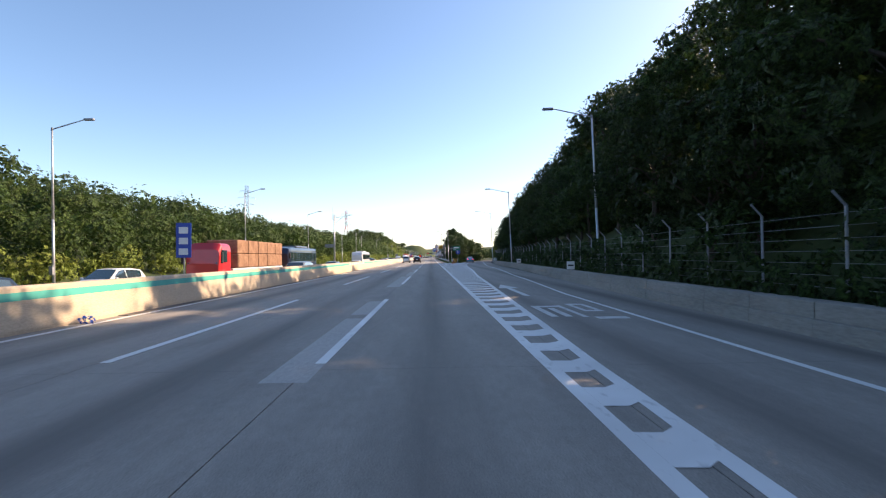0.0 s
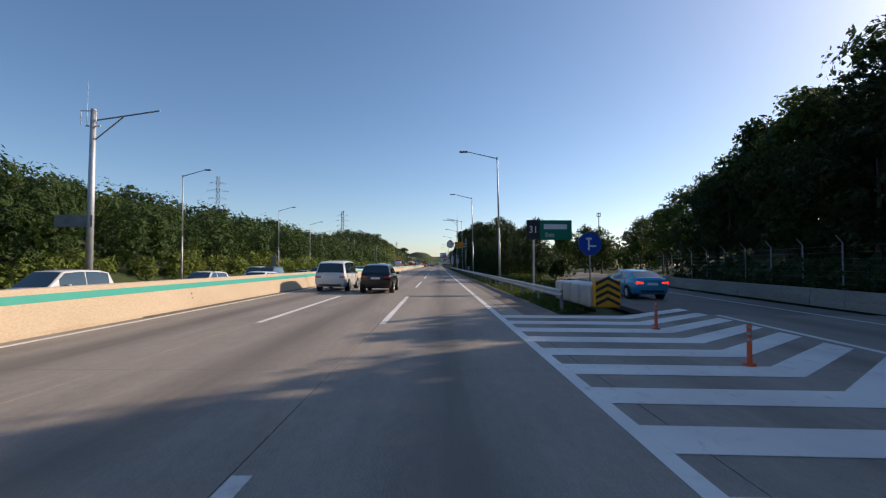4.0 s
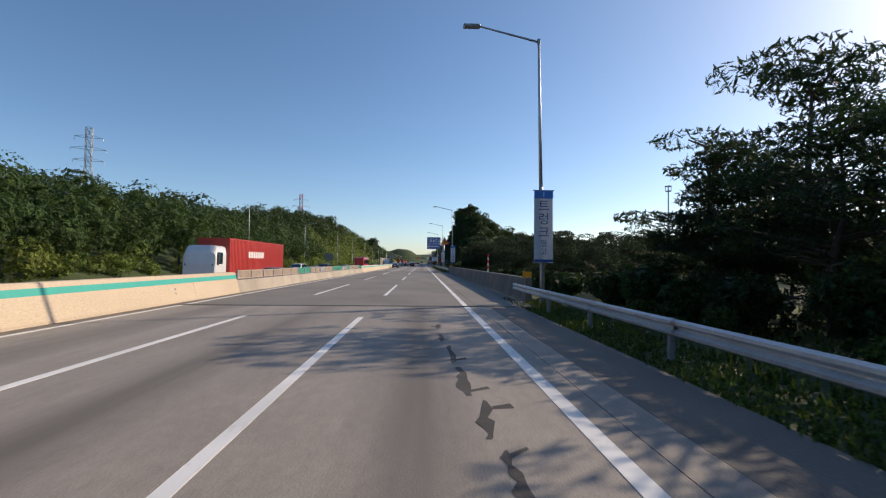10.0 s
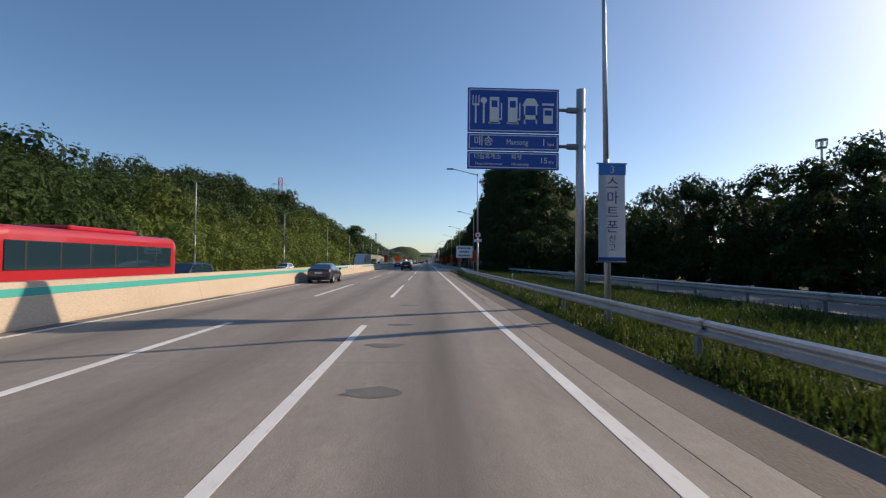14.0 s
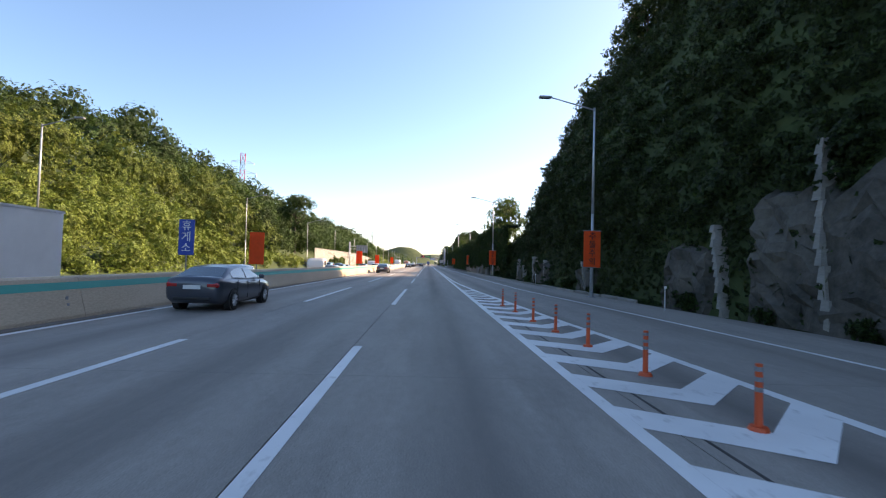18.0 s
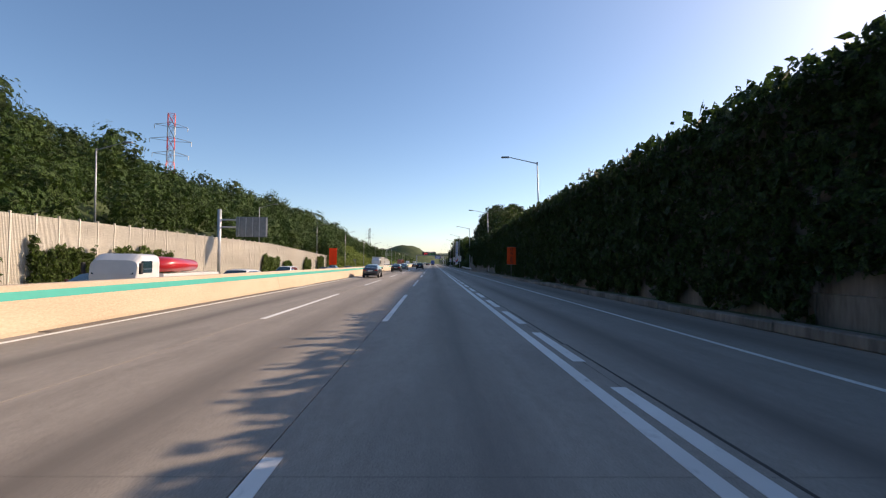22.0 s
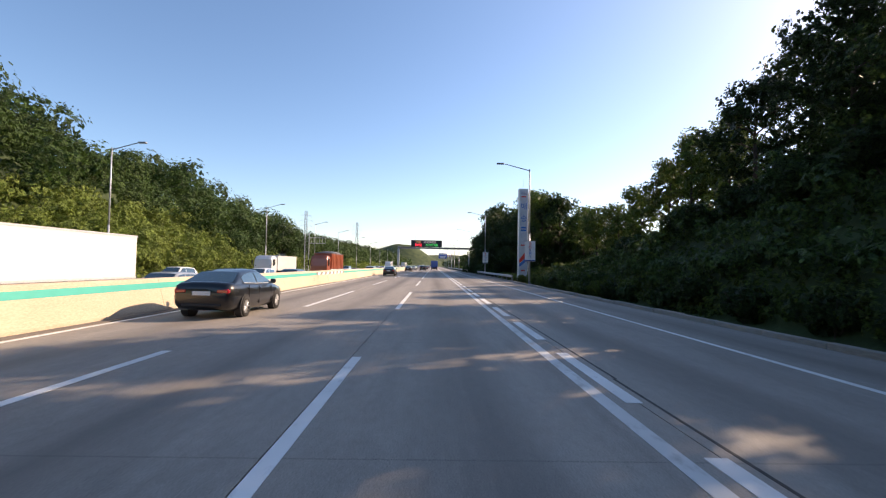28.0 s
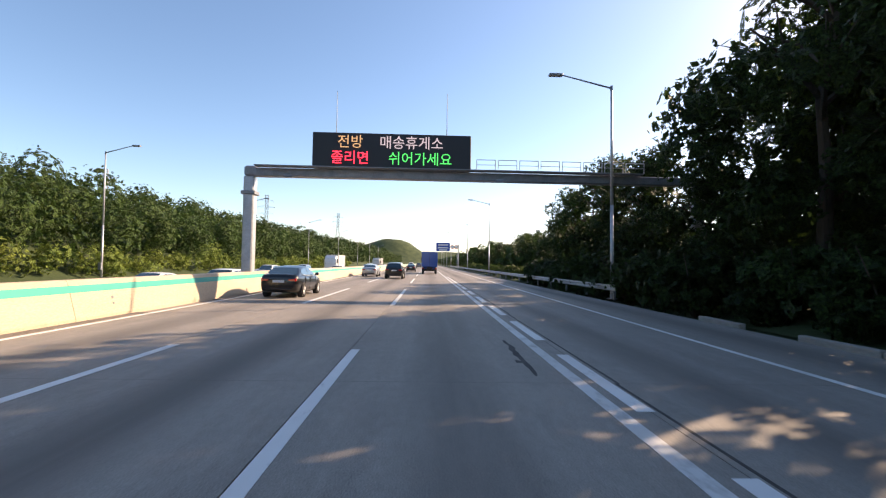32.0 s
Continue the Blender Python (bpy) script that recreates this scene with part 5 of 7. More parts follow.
# transmission pylons
def pylon(x, y, z, h, red=False):
    ob = thing("power_pylon", "lattice transmission pylon on the ridge" + (" painted red and white" if red else ""), "pylon", "power pylons")
    legs = Shape()
    w0, w1 = h * 0.085, h * 0.026
    pts = lambda t: [(sx * (w0 + (w1 - w0) * min(1, t / 0.6)) if t < 0.6 else sx * w1, sy * (w0 + (w1 - w0) * min(1, t / 0.6)) if t < 0.6 else sy * w1, h * t) for sx in (-1, 1) for sy in (-1, 1)]
    levels = [0, 0.18, 0.33, 0.46, 0.6, 0.7, 0.8, 0.9, 1.0]
    r = h * 0.0017
    for i, (a, b) in enumerate(zip(levels, levels[1:])):
        p, q = pts(a), pts(b)
        mat = 1 if red and i % 2 else 0
        for k in range(4):
            legs.rod(p[k], q[k], r * 1.5, n=4, mat=mat)
        for k, m in ((0, 1), (1, 3), (3, 2), (2, 0)):
            legs.rod(p[k], q[m], r, n=4, mat=mat).rod(p[m], q[k], r, n=4, mat=mat).rod(q[k], q[m], r, n=4, mat=mat)
    put("tower", legs.mesh("tower", ["galv_dark", "sign_red" if red else "galv"]), ob)
    for t, a in ((0.66, 0.13), (0.78, 0.15), (0.9, 0.12)):
        s = Shape()
        for sx in (-1, 1):
            s.rod((0, 0, h * (t + 0.03)), (sx * h * a, 0, h * t), r * 1.2, n=4).rod((0, 0, h * (t - 0.01)), (sx * h * a, 0, h * t), r * 1.2, n=4)
            s.rod((sx * h * a, 0, h * t), (sx * h * a, 0, h * (t - 0.035)), r * 1.6, n=5)
        put("crossarm", s.mesh("crossarm", "galv"), ob)
    ob.matrix_basis = pose(x, y, z, 0, 0, 25)
    return ob


PYL = [(-224, 562, 40, 50, False), (-152, 823, 36, 50, True), (-240, 260, 22, 42, False), (-205, 980, 14, 42, False), (-140, 1210, 14, 44, False), (-120, 1420, 20, 46, False), (-235, 1150, 20, 46, False)]
for p in PYL:
    x, y, z, h, red = p
    base = left_ground(x, y) - 1.5
    pylon(x, y, base, h + z - base, red)


# ---- foliage ----
def fast_mesh(name, v, nper, mats, index=None):
    """A mesh of separate polygons with nper corners each, from an (n * nper, 3) array."""
    me = bpy.data.meshes.new(name)
    n = len(v) // nper
    me.vertices.add(len(v))
    me.vertices.foreach_set("co", np.asarray(v, np.float32).ravel())
    me.loops.add(len(v))
    me.loops.foreach_set("vertex_index", np.arange(len(v), dtype=np.int32))
    me.polygons.add(n)
    me.polygons.foreach_set("loop_start", np.arange(0, len(v), nper, dtype=np.int32))
    for m in mats if isinstance(mats, (list, tuple)) else [mats]:
        me.materials.append(M[m])
    me.update(calc_edges=True)
    return me


def leaves(centre, out, size, rs, long=1.5, droop=0.0, spread=0.9):
    """Small pointed leaf sprays at the centres, turned about their outward way."""
    n = len(centre)
    nrm = out / (np.linalg.norm(out, axis=1, keepdims=True) + 1e-6) + spread * rs.normal(size=(n, 3))
    nrm /= np.linalg.norm(nrm, axis=1, keepdims=True) + 1e-6
    t = np.cross(nrm, rs.normal(size=(n, 3)))
    t /= np.linalg.norm(t, axis=1, keepdims=True) + 1e-6
    t[:, 2] -= droop
    b = np.cross(nrm, t)
    s = size * rs.uniform(0.6, 1.35, (n, 1))
    v = np.stack([centre - t * s * long * 0.5, centre + b * s * 0.5 - t * s * 0.1, centre + t * s * long * 0.5, centre - b * s * 0.42 - t * s * 0.05], 1)
    return v.reshape(-1, 3)


def core(centre, radii, rs, n=7, m=4, rough=0.22):
    """Broad overlapping leaf sprays that close the heart of a clump."""
    d = rs.normal(size=(n * m, 3))
    d /= np.linalg.norm(d, axis=1, keepdims=True)
    p = centre + d * radii * rs.uniform(1 - 1.5 * rough, 1.0, (n * m, 1))
    return leaves(p, d, float(np.mean(radii)) * 1.6 / math.sqrt(n * m) ** 0.75, rs, long=1.25, spread=0.3)


def shell(rs, n, radii):
    """Points near the surface of an ellipsoid, and their outward ways."""
    d = rs.normal(size=(n, 3))
    d /= np.linalg.norm(d, axis=1, keepdims=True)
    r = rs.uniform(0.55, 1.0, (n, 1)) ** 0.5
    return d * r * radii, d


def limb_mesh(rs, height, trunk_r, limbs, reach, lean=0.0):
    s = Shape()
    pts = [Vector((0, 0, -0.3))]
    for k in range(1, 6):
        pts.append(Vector((lean * k / 5 + rs.uniform(-0.12, 0.12), rs.uniform(-0.12, 0.12), height * k / 5)))
    for k in range(5):
        s.rod(pts[k], pts[k + 1], trunk_r * (1 - 0.16 * k), trunk_r * (1 - 0.16 * (k + 1)), 7)
    for k in range(limbs):
        a, h = rs.uniform(0, 6.28), rs.uniform(0.35, 0.92)
        p = pts[min(4, int(h * 5))].lerp(pts[min(5, int(h * 5) + 1)], h * 5 % 1)
        q = p + Vector((math.cos(a), math.sin(a), rs.uniform(0.35, 0.8))) * reach * rs.uniform(0.5, 1.0) * (1.2 - h * 0.6)
        m = p.lerp(q, 0.5) + Vector((0, 0, 0.15))
        s.rod(p, m, trunk_r * 0.38, trunk_r * 0.26, 5).rod(m, q, trunk_r * 0.26, trunk_r * 0.1, 5)
        for _ in range(2):
            e = q + Vector((rs.uniform(-1, 1), rs.uniform(-1, 1), rs.uniform(0, 0.8))) * reach * 0.3
            s.rod(m, e, trunk_r * 0.13, trunk_r * 0.05, 4)
    return s


def broadleaf(seed, height, width, n, mat, size=0.24, low=0.3):
    rs = np.random.RandomState(seed)
    trunk = limb_mesh(rs, height * 0.78, 0.02 * height, 9, width * 0.42).mesh("trunk", "bark")
    parts_, k = [], 30
    for i in range(k):
        h = rs.uniform(low, 0.93)
        prof = math.sin(min(1, (h - low + 0.12) / (1.06 - low)) * math.pi) ** 0.6
        a, r = rs.uniform(0, 6.28), width * 0.5 * prof * rs.uniform(0.45, 0.95)
        c = np.array([r * math.cos(a), r * math.sin(a), h * height])
        rad = np.array([1, 1, 0.72]) * width * rs.uniform(0.13, 0.22)
        p, d = shell(rs, n // k, rad)
        d[:, 2] += 0.35
        parts_ += [core(c, rad * 0.78, rs, 7, 5), leaves(c + p, d, size, rs, spread=0.7)]
    for h in np.linspace(low + 0.12, 0.8, 4):
        prof = math.sin(min(1, (h - low + 0.12) / (1.06 - low)) * math.pi) ** 0.6
        parts_.append(core(np.array([0, 0, h * height]), np.array([width * 0.3 * prof, width * 0.3 * prof, height * 0.13]), rs, 6, 4))
    return trunk, fast_mesh("crown", np.concatenate(parts_), 4, mat)


def pine(seed, height, width, n):
    """A spreading red pine: bent bare trunk and flat, layered needle pads."""
    rs = np.random.RandomState(seed)
    s = limb_mesh(rs, height * 0.85, 0.024 * height, 0, 1, lean=rs.uniform(-0.6, 0.6))
    parts_, k = [], 27
    for i in range(k):
        h = rs.uniform(0.22, 0.98)
        r = width * 0.5 * (1.08 - 0.75 * h ** 2) * rs.uniform(0.25, 1.0)
        a = rs.uniform(0, 6.28)
        c = np.array([r * math.cos(a), r * math.sin(a), h * height])
        s.rod((0, 0, max(0.3, h * height - 0.25 * r)), c, 0.05, 0.025, 5)
        p, d = shell(rs, n // k, np.array([1, 1, 0.22]) * width * rs.uniform(0.13, 0.22))
        d[:, 2] = abs(d[:, 2]) + 0.5
        parts_.append(leaves(c + p, d, 0.085, rs, long=3.6, spread=1.1))
    return s.mesh("trunk", "bark"), fast_mesh("crown", np.concatenate(parts_), 4, "needle")


def shrub(seed, w, h, n, mat, size=0.15):
    rs = np.random.RandomState(seed)
    s = Shape()
    for _ in range(5):
        a = rs.uniform(0, 6.28)
        s.rod((0, 0, -0.1), (w * 0.3 * math.cos(a), w * 0.3 * math.sin(a), h * 0.7), 0.02, 0.008, 4)
    out = []
    for i in range(9):
        a, r = rs.uniform(0, 6.28), w * 0.5 * rs.uniform(0, 0.75)
        c = np.array([r * math.cos(a), r * math.sin(a), h * rs.uniform(0.25, 0.7)])
        p, d = shell(rs, n // 9, np.array([1, 1, 0.8]) * w * 0.24)
        d[:, 2] += 0.5
        out += [core(c, np.array([1, 1, 0.8]) * w * 0.19, rs, 6, 3), leaves(c + p, d, size, rs)]
    return s.mesh("stem", "bark"), fast_mesh("foliage", np.concatenate(out), 4, mat)


KINDS = {
    "oak": [broadleaf(i, 9.5, 7.0, 3300, "leaf_a", 0.18, low=0.16) for i in (1, 2, 3)],
    "oak_back": [broadleaf(i, 9.5, 7.0, 1700, "leaf_a", 0.24, low=0.16) for i in (4, 5)],
    "street": [broadleaf(i, 10.0, 6.6, 3900, "leaf_a", 0.165, low=0.2) for i in (11, 12, 13)],
    "acacia": [broadleaf(i, 10.5, 6.5, 2600, "leaf_b", 0.21, low=0.36) for i in (21, 22)],
    "pine": [pine(i, 6.6, 6.4, 5400) for i in (31, 32, 33)],
    "shrub": [shrub(i, 2.2, 1.5, 560, "leaf_b", 0.18) for i in (41, 42)],
    "shrub_dark": [shrub(i, 2.6, 1.8, 520, "ivy", 0.2) for i in (43, 44)],
}
TREE_LABEL = {
    "oak": ("broadleaf_tree", "dense dark green broadleaf tree on the cutting slope", "tree", "trunk", "crown"),
    "oak_back": ("broadleaf_tree", "dark green broadleaf tree behind the front row", "tree", "trunk", "crown"),
    "street": ("roadside_tree", "leafy roadside tree with a dark shaded crown", "tree", "trunk", "crown"),
    "acacia": ("acacia_tree", "light airy acacia tree with feathery leaves", "tree", "trunk", "crown"),
    "pine": ("pine_tree", "spreading pine with flat layered needle pads", "tree", "trunk", "crown"),
    "shrub": ("shrub", "bright green leafy shrub at the road's edge", "shrub", "stem", "foliage"),
    "shrub_dark": ("shrub", "dark creeper-grown shrub at the foot of the slope", "shrub", "stem", "foliage"),
}
grow = random.Random(9)


def plant(kind, x, y, z, scale=1.0):
    name, label, cat, a, b = TREE_LABEL[kind]
    me = KINDS[kind][grow.randrange(len(KINDS[kind]))]
    s = scale * grow.uniform(0.88, 1.12)
    ob = thing(name, label, cat, name + "s beside the motorway", m=pose(x, y, z - 0.1, 0, 0, grow.uniform(0, 360)) @ Matrix.Diagonal((s, s, s * grow.uniform(0.92, 1.1), 1)))
    put(a, me[0], ob)
    put(b, me[1], ob)


def row(kind, y0, y1, gap, fx, scale=1.0, jitter=0.8, ground=right_ground):
    y = y0
    while y < y1:
        x = fx(y) + grow.uniform(-jitter, jitter)
        yy = y + grow.uniform(-gap * 0.25, gap * 0.25)
        plant(kind, x, yy, max(-0.3, ground(x, yy)), scale(yy) if callable(scale) else scale)
        y += gap


# first cutting: dark wood behind the fence
row("oak", -14, 140, 4.2, lambda y: wall_x(y) + 3.8, 0.78)
row("oak_back", -12, 140, 5.0, lambda y: wall_x(y) + 7.5, 1.0)
row("oak_back", -6, 130, 6.0, lambda y: wall_x(y) + 12, 1.12, 1.5)
row("acacia", 112, 165, 8.0, lambda y: wall_x(y) + 6, 0.9)
# island between the motorway and the slip road
row("shrub", 124, 150, 3.0, lambda y: 7.6, 0.9)
tall = lerp_table([(150, 0.64), (167, 0.68), (178, 0.86), (188, 1.02), (200, 1.0), (216, 1.05), (232, 0.98)])
row("street", 160, 227, 4.6, lambda y: 9.2, tall, 0.7)
row("street", 166, 228, 7.5, lambda y: 13.2, lambda y: 1.08 * tall(y), 1.2)
row("shrub_dark", 158, 244, 3.8, lambda y: 8.2, 1.2, 0.9)
row("shrub_dark", 163, 240, 4.4, lambda y: 12, 1.8, 1.2)
row("shrub_dark", 163, 236, 4.8, lambda y: 16, 2.2, 1.0)
row("street", 145, 165, 6.5, lambda y: 9.5, 0.62, 0.7)
plant("pine", 11.3, 240.8, -0.3, 1.1)
plant("pine", 13.3, 240.2, -0.3, 1.25)
plant("pine", 14.6, 244.5, -0.3, 1.25)
plant("pine", 12.9, 233.5, -0.3, 1.2)
plant("pine", 9.8, 247.5, -0.3, 0.9)
row("pine", 238, 250, 4.6, lambda y: 11.8, 0.9, 0.8)
row("pine", 251, 265, 3.0, lambda y: 12.0, 1.05, 0.6)
row("pine", 266, 273, 3.0, lambda y: 12.2, 0.76, 0.6)
row("pine", 258, 272, 4.2, lambda y: 17.5, 0.95, 0.8)
plant("pine", 14.4, 271.5, -0.3, 1.38)
plant("pine", 16.2, 267.5, -0.3, 1.4)
plant("pine", 17.8, 272.5, -0.3, 1.3)
row("pine", 238, 256, 5.0, lambda y: 17.0, 1.05, 1.0)
row("shrub_dark", 236, 270, 4.5, lambda y: 14.5, 1.2, 1.5)
row("shrub_dark", 254, 272, 2.8, lambda y: 9.9, 1.3, 0.5)
row("shrub", 238, 268, 3.4, lambda y: 8.6, 0.7, 0.6)
row("acacia", 150, 230, 9.0, lambda y: 34, 0.9, 3.0)
# beyond the bridge
rise = lerp_table([(278, 0.0), (292, 0.04), (306, 0.2), (334, 0.4)])
row("pine", 276, 332, 3.6, lambda y: 12.8, lambda y: 0.52 + 0.7 * rise(y), 0.8)
row("pine", 276, 334, 3.8, lambda y: 17.0, lambda y: 0.58 + rise(y), 0.9)
row("shrub_dark", 272, 332, 5.0, lambda y: 9.4, 1.1, 0.7)
row("shrub_dark", 272, 334, 6.0, lambda y: 15.5, 1.3, 0.9)
row("pine", 276, 334, 4.2, lambda y: 22, lambda y: 0.7 + rise(y), 1.6)
row("oak_back", 272, 334, 5.0, lambda y: 29, 0.55, 1.5)
row("pine", 334, 352, 3.6, lambda y: 11.2, 0.95, 0.7)
row("pine", 337, 364, 4.0, lambda y: 17.5 + (y - 337) * 0.35, 1.0, 0.9)
row("shrub_dark", 331, 358, 2.3, lambda y: 9.6, 1.6, 0.4)
row("pine", 331, 345, 3.2, lambda y: 10.4, 0.78, 0.4)
row("pine", 336, 352, 6.0, lambda y: 15.0, 0.92, 0.7)
row("street", 362, 398, 9.0, lambda y: 18.5 + 6, 0.62, 1.2)
row("street", 352, 420, 4.5, lambda y: 27, 1.0, 1.0)
row("shrub_dark", 350, 424, 4.2, lambda y: 24.6, 1.8, 0.6)
row("oak_back", 350, 424, 5.5, lambda y: 34, 0.9, 2.0)
row("oak", 404, 448, 4.0, lambda y: foot_x(y) + 1.0, 0.72)
row("oak_back", 408, 450, 4.5, lambda y: foot_x(y) + 6.0, 0.8)
row("oak_back", 412, 455, 5.0, lambda y: foot_x(y) + 12.0, 0.85)
row("shrub_dark", 405, 450, 4.0, lambda y: foot_x(y) - 1.0, 1.2, 0.6)
row("oak", 452, 500, 4.0, lambda y: foot_x(y) + 7.2, 0.72)
row("oak_back", 456, 506, 4.5, lambda y: foot_x(y) + 11.0, 0.8)
# over the overgrown noise wall
plant("acacia", 15.0, 544, 0, 1.28)
plant("acacia", 15.6, 549, 0, 1.15)
plant("acacia", 14.2, 641, 0, 1.25)
row("oak", 654, 678, 4.5, lambda y: 14.4, 1.14)
row("oak", 676, 688, 6.0, lambda y: 15.5, 0.95)
row("oak", 678, 704, 5.0, lambda y: 17, 1.1)
row("oak", 690, 742, 5.0, lambda y: 18.2, 0.85)
row("oak_back", 690, 746, 6.0, lambda y: 24, 0.95)
row("shrub_dark", 690, 752, 3.2, lambda y: 15.5, 1.5, 1.2)
row("shrub_dark", 684, 765, 3.0, lambda y: 11.4, 0.95, 0.4)
row("shrub", 742, 792, 2.8, lambda y: 11.2, 0.85, 0.5)
row("shrub", 742, 786, 3.0, lambda y: 15, 1.0, 1.0)
row("acacia", 752, 792, 6.0, lambda y: 24.5, 0.95, 1.5)
row("oak_back", 756, 796, 7.0, lambda y: 31, 0.8, 1.5)
row("street", 788, 816, 5.2, lambda y: 13.8, lambda y: 1.02 + 0.012 * (y - 788), 0.7)
row("street", 818, 832, 6.2, lambda y: 15.0, 1.5, 0.4)
row("street", 838, 860, 3.8, lambda y: 13.6, 0.98, 0.5)
row("street", 863, 874, 4.5, lambda y: 15.0, 0.5, 0.6)
row("shrub_dark", 834, 860, 2.8, lambda y: 10.9, 1.85, 0.3)
row("shrub_dark", 842, 872, 2.6, lambda y: 12.2, 1.5, 0.5)
row("oak_back", 790, 840, 9.0, lambda y: 20.5, 1.4, 1.2)
row("shrub_dark", 790, 850, 4.6, lambda y: 15.5, 2.0, 0.8)
row("shrub_dark", 790, 850, 6.0, lambda y: 20.5, 1.8, 1.0)
row("acacia", 794, 836, 10.0, lambda y: 18.5, 1.35, 1.0)
row("shrub_dark", 800, 852, 2.8, lambda y: 11.2, 1.15, 0.4)
row("shrub_dark", 802, 852, 3.2, lambda y: 12.8, 1.9, 0.5)
plant("oak", -32.5, 813, 0.2, 1.15)
plant("oak", -35.5, 576, 2.0, 1.85)
plant("oak", -36, 583, 2.5, 1.3)
plant("oak", -34, 548, 1.0, 1.1)
row("shrub", 852, 960, 4.0, lambda y: 11.8, 1.3, 0.6)
row("street", 858, 1000, 9.0, lambda y: 16, 0.55, 2.0)
row("acacia", 880, 1060, 12.0, lambda y: 24, 0.8, 4.0)


# woods on the far hillside and behind the first rows: too many to count
def woods(name, spots, per, size, mat, label, seed):
    rs = np.random.RandomState(seed)
    out = []
    for x, y, z, w, h in spots:
        k = 4
        for i in range(k):
            c = np.array([x + rs.uniform(-0.3, 0.3) * w, y + rs.uniform(-0.3, 0.3) * w, z + h * (0.36 + 0.13 * i)])
            d = rs.normal(size=(per // k, 3))
            d[:, 2] = np.abs(d[:, 2]) * 0.9 - 0.15
            d /= np.linalg.norm(d, axis=1, keepdims=True)
            rad = np.array([w * 0.42, w * 0.42, h * 0.34]) * rs.uniform(0.75, 1.1)
            out += [core(c, rad * 0.8, rs, 8, 6, 0.12), leaves(c + d * rad * rs.uniform(0.9, 1.05, (len(d), 1)), d, size, rs, spread=0.35)]
    return tagged(put(name, fast_mesh(name, np.concatenate(out), 4, mat)), label, "woodland", kind="stuff")


sr = random.Random(3)


def spots(y0, y1, gy, offs, ground, w=5.5, h=7.5, wob=1.6):
    out, y = [], y0
    while y < y1:
        for d in offs:
            x, yy = d + sr.uniform(-wob, wob), y + sr.uniform(-gy / 2, gy / 2)
            k = sr.uniform(0.75, 1.25)
            out.append((x, yy, ground(x, yy) - 0.8, w * k, h * k * sr.uniform(0.85, 1.2)))
        y += gy
    return out


near = [p for p in spots(-40, 960, 4.6, (-34, -38.5, -43.5, -49), left_ground) if not (405 < p[1] < 530 and p[0] > -42) and not (735 < p[1] < 790 and p[0] > -39) and not (568 < p[1] < 694 and p[0] > -35)]
# this stretch of wood takes the lighter leaves, sunlight put into their colour
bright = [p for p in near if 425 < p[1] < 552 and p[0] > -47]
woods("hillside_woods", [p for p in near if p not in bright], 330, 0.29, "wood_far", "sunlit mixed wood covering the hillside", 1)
woods("hillside_woods", bright, 330, 0.29, "kudzu", "wood on the hillside with sunlight in its leaf colour", 9)
woods("hillside_woods", spots(-60, 1400, 7.0, (-55, -62, -70, -82), left_ground, 7.5, 8.5, 2.5), 150, 0.46, "wood_far", "sunlit mixed wood along the ridge", 2)
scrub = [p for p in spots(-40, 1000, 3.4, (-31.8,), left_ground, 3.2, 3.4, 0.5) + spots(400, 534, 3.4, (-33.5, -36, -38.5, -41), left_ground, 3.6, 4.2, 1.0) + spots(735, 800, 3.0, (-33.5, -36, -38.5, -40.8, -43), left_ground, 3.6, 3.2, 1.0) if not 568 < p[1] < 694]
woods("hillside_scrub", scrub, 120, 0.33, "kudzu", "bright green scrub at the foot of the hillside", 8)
woods("hillside_woods", spots(960, 1400, 7.0, (-36, -43, -50), left_ground, 7, 7.5, 2.0), 40, 0.9, "wood_far", "distant mixed wood along the motorway", 4)
woods("cutting_woods", [p for p in spots(-20, 150, 6.0, (27, 34, 42), right_ground, 7, 8)] + spots(430, 520, 5.0, (24, 29, 35, 42, 49), right_ground, 6, 4.6) + spots(692, 760, 6.0, (29, 36), right_ground, 7, 8) + spots(790, 842, 6.0, (25, 32), right_ground, 7, 9) + spots(845, 870, 6.0, (21, 27), right_ground, 6, 5), 90, 0.75, "leaf_a", "dark wood on top of the cutting", 5)
woods("cutting_woods", spots(150, 420, 8.0, (44, 52, 60), right_ground, 7, 7.5) + spots(860, 1400, 10.0, (18, 26, 36, 50), right_ground, 7, 6.5), 60, 0.85, "wood_far", "low woodland beyond the slip road", 6)


# creeper and grass: leaf carpets on slopes
def carpet(name, n, ys, ds, place, size, mat, label, seed, hang=0.0, up=(0, 0, 1), cat="creeper"):
    rs = np.random.RandomState(seed)
    y = rs.uniform(*ys, n)
    d = rs.uniform(*ds, n)
    c, o = np.array([place(a, b, rs) for a, b in zip(y, d)]), np.tile(np.array(up, float), (n, 1))
    return tagged(put(name, fast_mesh(name, leaves(c, o, size, rs, droop=hang, spread=0.85), 4, mat)), label, cat, kind="stuff")


def on_slope(y, d, rs):
    x = foot_x(y) + d * d / 13
    return (x + rs.uniform(-0.2, 0.1), y, right_ground(x, y) + 0.1 + 0.9 * max(0, noise.noise((x * 0.5, y * 0.35, 2))) + 0.4 * max(0, noise.noise((x * 1.4, y * 1.2, 7))) + rs.uniform(0, 0.3))


